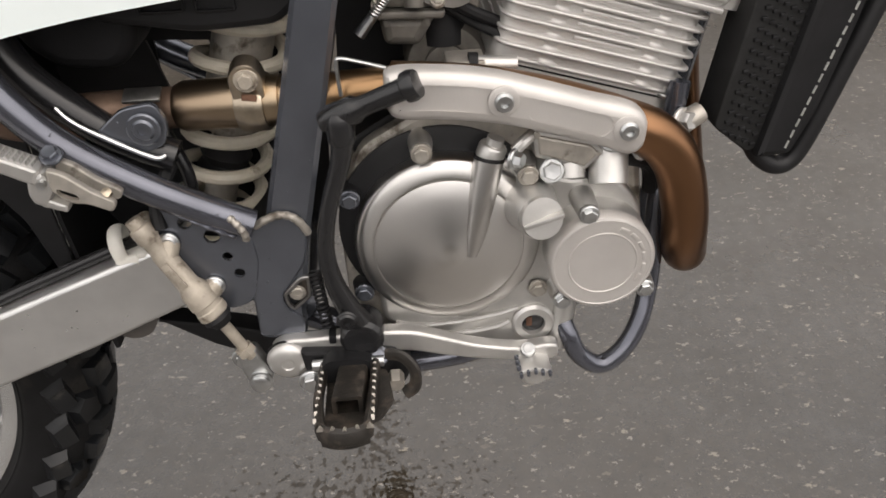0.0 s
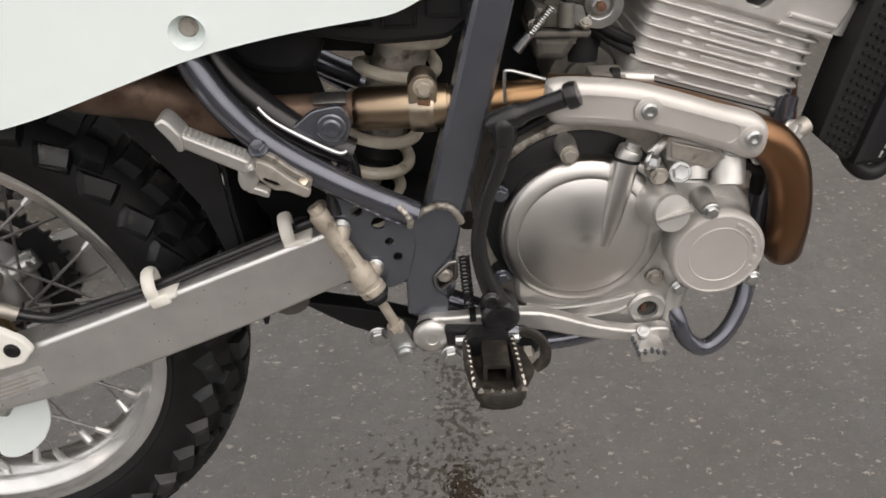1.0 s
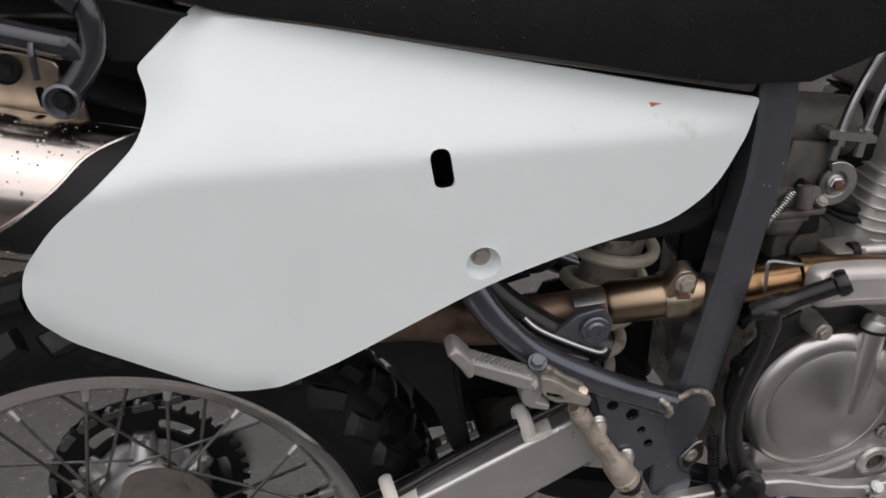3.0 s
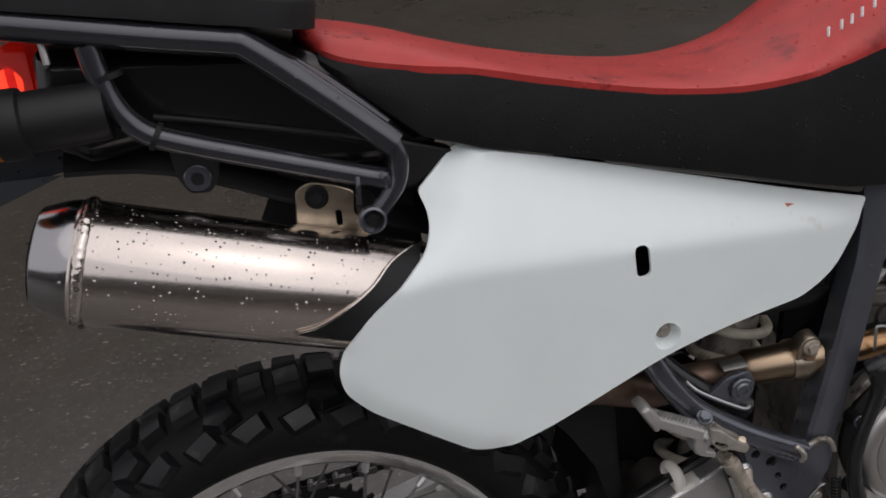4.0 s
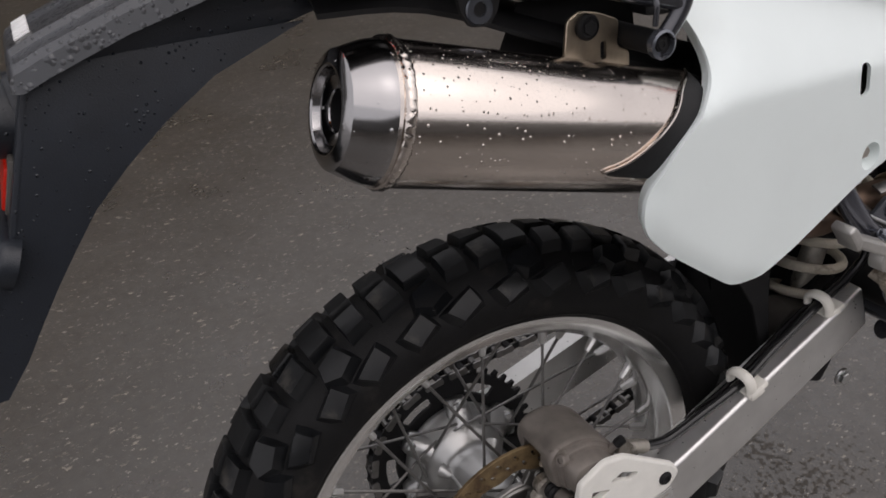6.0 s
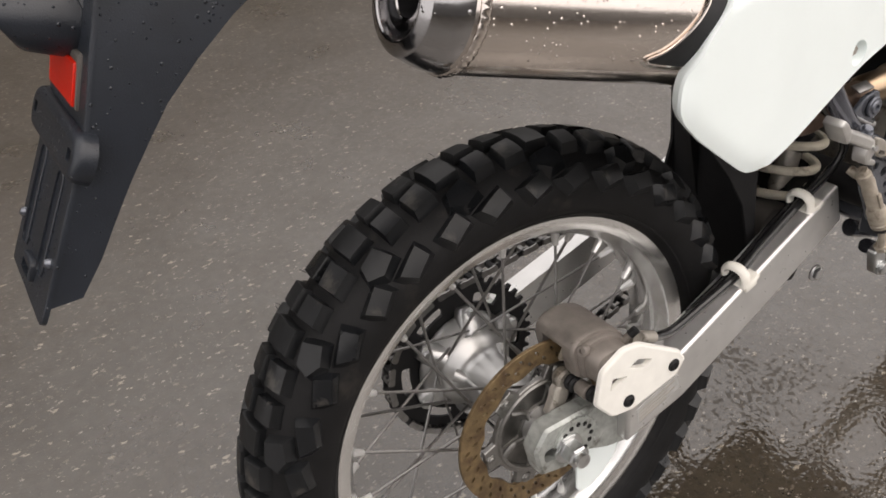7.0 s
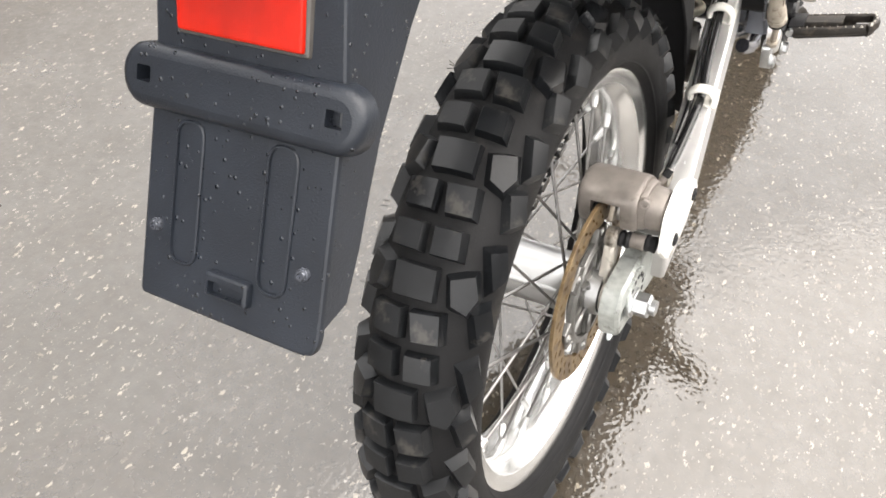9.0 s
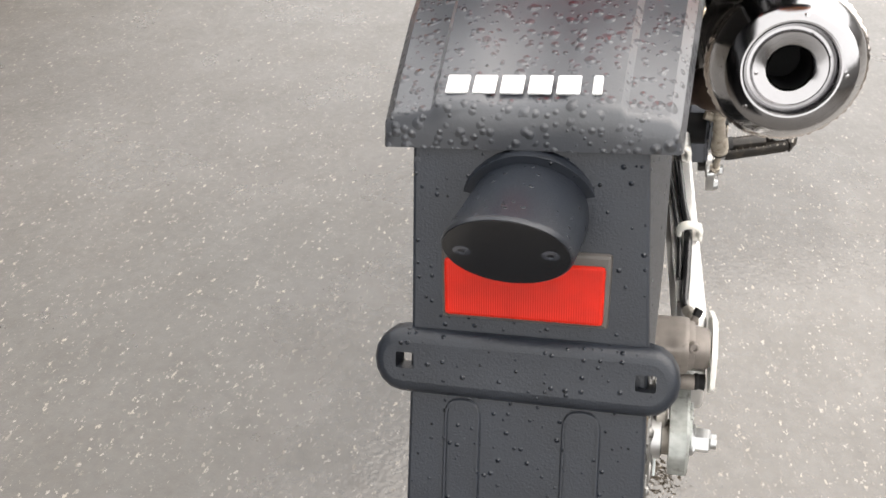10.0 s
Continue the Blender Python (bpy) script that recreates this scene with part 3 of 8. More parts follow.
wall("wall_north", -0.9, 1.6, 8.0, 8.3, 4.8)
wall("wall_north_low", 1.6, 34, 8.0, 8.3, 4.1)
wall("wall_north_high", -16, -0.9, 8.0, 8.3, 6.4)
wall("wall_south", -24, 26, -10.3, -10.0, 3.6, PALEWALL, "plain pale wall, unseen, added to shape reflections")

# ---- the machine: x ahead, y to its left, z up, from the middle of the rear axle ----
bike = tagged(new("motorcycle"), "silver and white trail motorcycle with red seat, wet with rain", "motorcycle")
bike.matrix_world = Matrix.Translation((0, 0, AXLE)) @ Matrix.Rotation(radians(LEAN), 4, "X")

# rear wheel
CROWN, MID, HALF, HIGH = 0.319, 0.272, 0.056, 0.047


def on_tyre(phi, theta, h=0.0):
    n = Vector((math.sin(phi) / HALF, math.cos(phi) / HIGH)).normalized()
    r = MID + HIGH * math.cos(phi) + n.y * h
    return Vector((r * math.sin(theta), HALF * math.sin(phi) + n.x * h, r * math.cos(theta)))


def tyre():
    arch = [(MID + HIGH * math.cos(a), HALF * math.sin(a)) for a in np.linspace(-1.95, 1.95, 40)]
    bead = [(0.2470, -0.0440), (0.2450, -0.0415), (0.236, -0.038)]
    prof = [(r, y) for r, y in reversed(bead)] + arch + [(r, -y) for r, y in bead]
    ob = part("rear_tyre", lathe(prof, (0, 0, 0), LEFT, 120, closed=True), TYRE, bike, "worn black knobbly off-road tyre", 60)
    for y in (-0.0485, 0.0485):
        part("sidewall_rib", lathe([(0.2500, y * 1.0), (0.2512, y * 1.035), (0.2528, y * 1.04), (0.2540, y * 1.0)], (0, 0, 0), LEFT, 90, closed=True), TYRE, ob)
    return ob


def tread_block(name, parent, corners, high, slope=0.0, wide=0.0):
    """A rubber block on the tyre: corners as (degrees across, degrees round), its foot spread by slope, its outer side by wide."""
    corners = [Vector((radians(a), radians(b))) for a, b in corners]
    mid = sum(corners, Vector((0, 0))) / len(corners)
    outward = -1 if mid.x < 0 else 1
    fine = []
    for i, a in enumerate(corners):
        b = corners[(i + 1) % len(corners)]
        fine += [a.lerp(b, k / 3) for k in range(3)]
    n = len(fine)
    verts = []
    for h, grow, spread in ((-0.004, 1 + slope * 1.9, 1.35), (0.0010, 1 + slope * 1.1, 1.0), (high * 0.45, 1 + slope * 0.5, 0.55), (high - 0.0012, 1.0, 0.0), (high, 0.955, 0.0)):
        for q in fine:
            p = mid + (q - mid) * grow
            if (q.x - mid.x) * outward > 0:
                p.x += outward * radians(wide) * spread
            verts.append(on_tyre(p.x, p.y, h))
    faces = [(l * n + i, l * n + (i + 1) % n, (l + 1) * n + (i + 1) % n, (l + 1) * n + i) for l in range(4) for i in range(n)]
    top = len(verts)
    verts.append(on_tyre(mid.x, mid.y, high + 0.0002))
    faces += [(4 * n + i, 4 * n + (i + 1) % n, top) for i in range(n)]
    return part(name, Geo().add(verts, faces), BLOCK, parent, sharp=28)


rear_tyre = tyre()
PERIODS = 19
PITCH = 2 * math.pi / PERIODS
SHOULDER = [(27, 1.7), (45.5, 3.1), (52.5, -0.3), (45.5, -3.1), (32, -2.1)]
LUG_AHEAD = [(51.5, 6.9), (67, 8.0), (77, 3.6), (63, 1.2)]
LUG_BEHIND = [(51.5, -2.8), (67, -1.4), (77, -5.8), (61, -7.7)]
mirror = lambda shape: [(-a, b) for a, b in shape]
# one turn of the pattern: a broad middle block with a shoulder block either side, two rows of paired blocks, and side lugs
KINDS = [
    tread_block("tread_block", rear_tyre, [(18, 2.4), (-17, 2.5), (-19, -2.2), (15, -2.5)], 0.0098, 0.09),
    tread_block("tread_block", rear_tyre, [(-3.5, -4.2), (-26.5, -3.7), (-30, -8.2), (-9, -8.5)], 0.0100, 0.09, 5.0),
    tread_block("tread_block", rear_tyre, [(30, -4.2), (3.5, -4.1), (1.0, -8.5), (26, -8.5)], 0.0100, 0.09, 5.0),
    tread_block("tread_block", rear_tyre, [(-5.5, -10.6), (-26.5, -10.4), (-29.5, -14.5), (-7.5, -14.6)], 0.0100, 0.09, 5.0),
    tread_block("tread_block", rear_tyre, [(29, -10.6), (3.5, -10.5), (1.5, -14.6), (27, -14.5)], 0.0100, 0.09, 5.0),
    tread_block("shoulder_block", rear_tyre, mirror(SHOULDER), 0.0098, 0.22, 5.0),
    tread_block("shoulder_block", rear_tyre, SHOULDER, 0.0098, 0.22, 5.0),
    *[tread_block("side_lug", rear_tyre, shape, 0.0092, 0.28, 5.0) for shape in (mirror(LUG_AHEAD), mirror(LUG_BEHIND), LUG_AHEAD, LUG_BEHIND)],
]
for k in range(PERIODS):
    for kind in KINDS:
        m = Matrix.Rotation(k * PITCH - radians(31.2), 4, "Y")
        if k:
            copy_part(kind, rear_tyre, m)
        else:
            kind.matrix_basis = m


def vent_hairs():
    random.seed(9)
    for k in range(70):
        a, phi = random.uniform(0, 2 * math.pi), random.choice((-0.95, 0.95, 1.0, 0.6, 0.9))
        p = on_tyre(phi, a, 0.008)
        q = on_tyre(phi + random.uniform(-0.04, 0.08), a + random.uniform(-0.01, 0.01), 0.008 + random.uniform(0.004, 0.008))
        part("vent_hair", tube([p, q], 0.0004, 4, smooth=False), MATT, rear_tyre)


vent_hairs()


def rim():
    half = [(0.2470, 0.0375), (0.2475, 0.0400), (0.2425, 0.0412), (0.232, 0.0375), (0.2275, 0.0360), (0.226, 0.032), (0.2175, 0.023), (0.2135, 0.012), (0.213, 0.0)]
    inner = [(r, y) for r, y in half]
    outer = [(0.238, 0.0350), (0.230, 0.0320), (0.2285, 0.029), (0.221, 0.021), (0.217, 0.0)]
    prof = [(r, -y) for r, y in inner] + [(r, y) for r, y in reversed(inner[:-1])] + [(r, y) for r, y in outer] + [(r, -y) for r, y in reversed(outer[:-1])]
    return part("rear_rim", lathe(prof, (0, 0, 0), LEFT, 112, closed=True), RIM, bike, "polished aluminium spoked rim", 40)


rear_rim = rim()


def hub():
    prof = [(0.012, -0.075), (0.026, -0.075), (0.028, -0.056), (0.046, -0.052), (0.047, -0.046), (0.039, -0.043), (0.0350, -0.036), (0.0335, -0.020), (0.0335, 0.040), (0.0350, 0.050), (0.0385, 0.0555), (0.045, 0.061), (0.050, 0.066), (0.0555, 0.074), (0.0610, 0.082), (0.0660, 0.090), (0.0665, 0.0945), (0.050, 0.096), (0.03, 0.102), (0.012, 0.104)]
    ob = part("rear_hub", lathe(prof, (0, 0, 0), LEFT, 64), HUB, bike, "satin aluminium hub", 60)
    # a raised seam along the barrel, and lugs that carry the sprocket
    for k in range(3):
        a = k * 2 * math.pi / 3 + 0.9
        c = Vector((math.sin(a), 0, math.cos(a)))
        part("hub_web", tube([c * 0.0315 + LEFT * y for y in (-0.036, 0.03, 0.044)] + [c * 0.040 + LEFT * 0.056], [0.0042, 0.0042, 0.006, 0.009], 12), HUB, ob, sharp=80)
    for k in range(6):
        a = radians(5.0 + 60 * k)
        c = Vector((math.sin(a), 0, math.cos(a)))
        part("sprocket_lug", tube([c * 0.046 + LEFT * 0.078, c * 0.060 + LEFT * 0.0865, c * 0.070 + LEFT * 0.0920, c * 0.0765 + LEFT * 0.0945], [0.017, 0.0160, 0.0140, 0.0110], 18), HUB, ob, sharp=80)
    return ob


hub()


def spokes():
    for s in (-1, 1):
        y = -0.046 if s < 0 else 0.072
        rr = 0.041 if s < 0 else 0.051
        for k in range(18):
            base = 2 * math.pi * (k + (0.5 if s > 0 else 0)) / 18
            turn = 1 if k % 2 else -1
            # the place on the hub runs ahead of or behind the place on the rim
            hub_a = base + turn * radians(62)
            p = Vector((rr * math.sin(hub_a), y + (0.004 if k % 2 else -0.002), rr * math.cos(hub_a)))
            q = Vector((0.209 * math.sin(base), s * 0.006, 0.209 * math.cos(base)))
            way = (q - p).normalized()
            part("spoke", tube([p, q], 0.0018, 6, smooth=False), DULLSTEEL, rear_rim)
            part("spoke_nipple", tube([q - way * 0.012, q - way * 0.004, q + way * 0.006], [0.0036, 0.0046, 0.0052], 8, smooth=False), ARM, rear_rim)


spokes()


def disc():
    rings = []
    for k in range(30):
        a = 2 * math.pi * k / 30
        for j, r in enumerate((0.0895, 0.099)):
            b = a + j * math.pi / 30
            lean = b + 0.7
            rings.append([Vector((r * math.cos(b) + 0.0042 * math.cos(c) * math.cos(lean) - 0.0021 * math.sin(c) * math.sin(lean), r * math.sin(b) + 0.0042 * math.cos(c) * math.sin(lean) + 0.0021 * math.sin(c) * math.cos(lean))) for c in np.linspace(0, 2 * math.pi, 9)[:-1]])
    outer = ring2(0, 0, 0.1085, 96)
    inner = [Vector(((0.0805 + 0.0025 * math.cos(12 * a)) * math.cos(a), (0.0805 + 0.0025 * math.cos(12 * a)) * math.sin(a))) for a in np.linspace(0, 2 * math.pi, 73)[:-1]]
    ob = part("brake_disc", prism(outer, 0.002, side(-0.058), 0.0004, [inner, *rings], 1, back=-0.002), RUST, bike, "drilled brake disc brown with surface rust")
    # silver carrier with six arms
    holes = []
    for k in range(6):
        a = k * math.pi / 3 + 0.2
        arc = [Vector((0.055 * math.cos(a + b), 0.055 * math.sin(a + b))) for b in np.linspace(0.09, math.pi / 3 - 0.09, 6)]
        arc += [Vector((0.031 * math.cos(a + b), 0.031 * math.sin(a + b))) for b in np.linspace(math.pi / 3 - 0.17, 0.17, 5)]
        holes.append(fillet(arc, 0.003, 2))
    star = [Vector((r * math.cos(a), r * math.sin(a))) for a, r in ((2 * math.pi * k / 72, 0.0785 if (k % 12) < 5 else 0.064) for k in range(72))]
    hat = part("disc_carrier", prism(star, 0.003, side(-0.0595), 0.001, holes, 1, back=-0.003), CARRIER, bike, "satin silver disc carrier with curved arms")
    for k in range(6):
        a = 2 * math.pi * (k * 12 + 2.0) / 72
        bolt(hat, (0.0715 * math.cos(a), -0.0625, 0.0715 * math.sin(a)), RIGHT, 0.0045, 0.003, CARRIER, 1.5, True)
    # black disc behind the carrier's holes, standing in for shade in the pockets
    part("dark_recess", lathe([(0.0, 0.0), (0.055, 0.0), (0.055, 0.0012), (0.0, 0.0012)], (0, -0.0530, 0), RIGHT, 40), MATT, hat)
    # hub end behind the carrier: six round pockets between curved walls, and the dark seal
    part("hub_boss", lathe([(0.030, 0.0), (0.030, 0.003), (0.026, 0.006), (0.025, 0.018), (0.022, 0.020), (0.0, 0.020)], (0, -0.056, 0), RIGHT, 36), MATT, hat)
    for k in range(6):
        a = k * math.pi / 3 + 0.2
        arc = [Vector((0.026 * math.cos(a + 0.05), -0.0640, 0.026 * math.sin(a + 0.05))), Vector((0.040 * math.cos(a - 0.06), -0.0645, 0.040 * math.sin(a - 0.06))), Vector((0.056 * math.cos(a + 0.10), -0.0620, 0.056 * math.sin(a + 0.10)))]
        part("pocket_wall", tube(arc, [0.0026, 0.0032, 0.0042], 8), CARRIER, hat)
    part("pocket_ring", lathe([(0.056, 0.0), (0.056, 0.0045), (0.059, 0.0050), (0.061, 0.0035), (0.061, 0.0)], (0, -0.0595, 0), RIGHT, 60), CARRIER, hat)
    return ob


disc()


def sprocket():
    teeth, rr = 42, 0.1060
    out = []
    for k in range(teeth):
        a = 2 * math.pi * k / teeth
        for b, r in ((-0.26, rr - 0.004), (-0.10, rr + 0.004), (0.10, rr + 0.004), (0.26, rr - 0.004)):
            out.append(Vector((r * math.cos(a + b * 2 * math.pi / teeth), r * math.sin(a + b * 2 * math.pi / teeth))))
    holes = []
    for k in range(6):
        a = k * math.pi / 3
        o = [Vector((0.090 * math.cos(a + b), 0.090 * math.sin(a + b))) for b in np.linspace(-0.24, 0.24, 7)] + [Vector((0.076 * math.cos(a + b), 0.076 * math.sin(a + b))) for b in np.linspace(0.24, -0.24, 7)]
        holes.append(fillet(o, 0.004, 2))
    ob = part("rear_sprocket", prism(out, 0.0025, side(0.100), 0.0006, holes, 1, back=-0.0025), MATT, bike, "dark oily steel sprocket")
    for k in range(6):
        a = radians(5.0 + 60 * k)
        bolt(ob, (0.074 * math.sin(a), 0.0825, 0.074 * math.cos(a)), RIGHT, 0.006, 0.007, STEEL)
    return ob


sprocket()


def chain():
    """A loop of links round the two sprockets."""
    c0, r0, c1, r1 = Vector((0, 0)), 0.1070, Vector((0.575, 0.125)), 0.036
    d = c1 - c0
    base, off = math.atan2(d.y, d.x), math.acos((r0 - r1) / d.length)
    up0, up1 = c0 + r0 * Vector((math.cos(base + off), math.sin(base + off))), c1 + r1 * Vector((math.cos(base + off), math.sin(base + off)))
    lo0, lo1 = c0 + r0 * Vector((math.cos(base - off), math.sin(base - off))), c1 + r1 * Vector((math.cos(base - off), math.sin(base - off)))
    line = [up0.lerp(up1, t) for t in np.linspace(0, 1, 40)]
    line += [c1 + r1 * Vector((math.cos(a), math.sin(a))) for a in np.linspace(base + off, base - off, 14)[1:]]
    line += [lo1.lerp(lo0, t) + Vector((0, -0.018 * math.sin(math.pi * t))) for t in np.linspace(0, 1, 40)[1:]]
    line += [c0 + r0 * Vector((math.cos(a), math.sin(a))) for a in np.linspace(base - off, base + off - 2 * math.pi, 40)[1:]]
    gaps = np.cumsum([0] + [(line[i + 1] - line[i]).length for i in range(len(line) - 1)])
    n = int(gaps[-1] / 0.015875) // 2 * 2
    at = [Vector((float(np.interp(s, gaps, [q.x for q in line])), float(np.interp(s, gaps, [q.y for q in line])))) for s in np.linspace(0, gaps[-1], n + 1)]
    ob = part("chain", lathe([(0.004, -0.008), (0.004, 0.008)], (at[0].x, 0.100, at[0].y), LEFT, 8), DULLSTEEL, bike, "oily roller chain")
    meshes = []
    for wide in (0.0065, 0.0088):
        g = Geo()
        shape = fillet([(-0.0125, -0.0045), (-0.0115, 0.0055), (0, 0.0035), (0.0115, 0.0055), (0.0125, -0.0045), (0, -0.0035)], 0.004, 2)
        for s in (-1, 1):
            prism(shape, 0.001, lambda u, v, w, s=s, wide=wide: Vector((u, s * wide + w, v)), back=-0.001, g=g)
        lathe([(0.0045, -wide), (0.0045, wide)], (-0.008, 0, 0), LEFT, 8, g=g)
        meshes.append(part("chain_link", g, MATT if wide < 0.007 else DULLSTEEL, ob))
    for k in range(n):
        p, q = at[k], at[k + 1]
        m = Matrix.Translation(((p.x + q.x) / 2, 0.100, (p.y + q.y) / 2)) @ Matrix.Rotation(-math.atan2(q.y - p.y, q.x - p.x), 4, "Y")
        if k < 2:
            meshes[k].matrix_basis = m
        else:
            copy_part(meshes[k % 2], ob, m)


chain()

# swing arm
TOPLINE = [(0.075, 0.036), (0.16, 0.0622), (0.2, 0.0745), (0.3, 0.106), (0.4, 0.139), (0.455, 0.157)]
LOWLINE = [(0.475, 0.10), (0.36, 0.056), (0.272, 0.027), (0.16, -0.007), (0.075, -0.028)]


def arm_side(u, v, w):
    """Places on the right arm, which draws in towards the pivot; w outwards from its inner wall."""
    return Vector((u, float(np.interp(u, (0.16, 0.41, 0.48), (-0.122, -0.0950, -0.0885))) + 0.037 - w, v))



def swing_arm():
    outline = fillet(TOPLINE + LOWLINE, 0.004, 2)
    ob = part("swing_arm", prism(outline, 0.037, arm_side, 0.005, steps=3), ARM, bike, "brushed aluminium box-section swing arm")
    part("arm", prism(outline, -0.113, side(0.0), 0.0, back=-0.143), ARM, ob)
    # cross tube and the pivot ahead
    part("cross_tube", tube([(0.392, -0.08, 0.072), (0.392, 0.115, 0.072)], 0.022, 18, smooth=False), GREYGUARD, ob)
    part("pivot_tube", tube([(0.52, -0.115, 0.128), (0.52, 0.11, 0.128)], 0.024, 18, smooth=False), MATT, ob)
    # cast ends that hold the axle
    end = fillet([(-0.042, 0.012), (-0.026, 0.036), (0.03, 0.036), (0.085, 0.034), (0.10, 0.02), (0.10, -0.028), (0.090, -0.046), (0.062, -0.040), (0.03, -0.026), (0.0, -0.034), (-0.034, -0.026)], 0.004, 2)
    hole = fillet([(-0.030, 0.008), (-0.010, 0.008), (-0.010, -0.009), (-0.030, -0.009)], 0.006, 3)
    for y0 in (-0.084, 0.138):
        axle_end = part("axle_end", prism(end, 0.022, side(y0), 0.0035, [hole], 1), DIAL, ob, "cast axle end with oval slot")
        if y0 < 0:
            part("adjuster_disc", lathe([(0.0, 0), (0.029, 0), (0.029, 0.003), (0.026, 0.0035), (0.0, 0.0035)], (0.012, y0 - 0.0215, 0.004), RIGHT, 36), DIAL, axle_end, "grey zinc chain adjuster disc")
            for k in range(9):
                a = radians(-80 + 27 * k)
                p = Vector((0.012 + 0.021 * math.cos(a), y0 - 0.0250, 0.004 + 0.021 * math.sin(a)))
                part("adjuster_mark", lathe([(0.0030, 0), (0.0030, 0.0006)], p, RIGHT, 10), MATT, axle_end)
                q = Vector((0.012 + 0.0285 * math.cos(a), y0 - 0.0235, 0.004 + 0.0285 * math.sin(a)))
                part("adjuster_tooth", box(q, (0.004, 0.004, 0.0035), 0.0008, (0, -math.degrees(a), 0)), DIAL, axle_end)
    part("axle", tube([(0, -0.136, 0), (0, 0.156, 0)], [0.0088, 0.0088], 18, smooth=False), STEEL, ob)
    part("axle_nut", lathe([(0.0175, 0), (0.0175, 0.004), (0.0140, 0.0045), (0.0140, 0.019), (0.0120, 0.021)], (0.0, -0.1085, 0.0), RIGHT, 6), STEEL, ob, "zinc-plated axle nut")
    part("axle_washer", lathe([(0.0185, 0), (0.0185, 0.003)], (0.0, -0.1075, 0.0), RIGHT, 28), STEEL, ob)
    # thin black strip beside the brake hose
    part("arm_top_guard", tube([(x, y, float(np.interp(x, [q[0] for q in TOPLINE], [q[1] for q in TOPLINE])) + 0.0025) for x, y in ((0.20, -0.0865), (0.27, -0.083), (0.36, -0.069), (0.45, -0.060))], 0.0036, 8), GLOSS, ob, "black strip on top of the swing arm")
    tag = part("arm_label", prism(fillet([(0.088, 0.014), (0.150, 0.034), (0.154, 0.012), (0.092, -0.010)], 0.002, 2), 0.0374, arm_side, back=0.0365), LABEL, ob, "worn grey printed label")
    for k in range(4):
        a, b = Vector((0.093, 0.010 - 0.0048 * k)), Vector((0.146 - 0.012 * (k % 2), 0.0275 - 0.0048 * k - 0.004 * (k % 2)))
        part("print_bar", prism([a, b, b - Vector((0, 0.0016)), a - Vector((0, 0.0016))], 0.0378, arm_side, back=0.0372), CASTDULL, tag)
    bolt(ob, (0.479, -0.062, 0.004), RIGHT, 0.009, 0.008, STEEL)
    return ob


arm = swing_arm()


def hose_clip(x, y):
    z = 0.0705 + 0.3225 * (x - 0.2)
    g = Geo()
    box((x + 0.006, y - 0.004, z + 0.004), (0.030, 0.026, 0.008), 0.003, (0, -17.9, 0), g)
    box((x + 0.004, y - 0.0150, z + 0.002), (0.020, 0.006, 0.012), 0.0025, (0, -17.9, 0), g)
    hook = [(x - 0.002, y - 0.013, z + 0.002), (x - 0.004, y - 0.014, z + 0.014), (x - 0.006, y - 0.008, z + 0.0225), (x - 0.008, y + 0.004, z + 0.024), (x - 0.008, y + 0.012, z + 0.018), (x - 0.007, y + 0.013, z + 0.009)]
    tube(hook, 0.0066, 12, flat=0.62, g=g)
    return part("hose_clip", g, CREAM, arm, "cream nylon hose clip")


for x, y in ((0.272, -0.0955), (0.405, -0.0765)):
    hose_clip(x, y)


def brake_line():
    pts = [(0.130, -0.0985, 0.0815), (0.148, -0.0955, 0.0735), (0.170, -0.094, 0.0710), (0.21, -0.095, 0.0840), (0.272, -0.0945, 0.1035), (0.32, -0.086, 0.1190), (0.405, -0.075, 0.1475), (0.45, -0.073, 0.166), (0.470, -0.078, 0.20), (0.455, -0.07, 0.25)]
    ob = part("brake_hose", tube(pts, 0.0055, 12), GLOSS, bike, "glossy black rubber brake hose")
    part("hose_end", tube([(0.105, -0.1035, 0.0965), (0.112, -0.1020, 0.0920), (0.133, -0.0980, 0.0800)], [0.0070, 0.0078, 0.0072], 14, smooth=False), CASTDULL, ob, "dull crimped hose end")
    part("banjo", lathe([(0.009, -0.005), (0.009, 0.005)], (0.100, -0.1045, 0.0985), RIGHT, 20), CASTDULL, ob)
    return ob


brake_line()


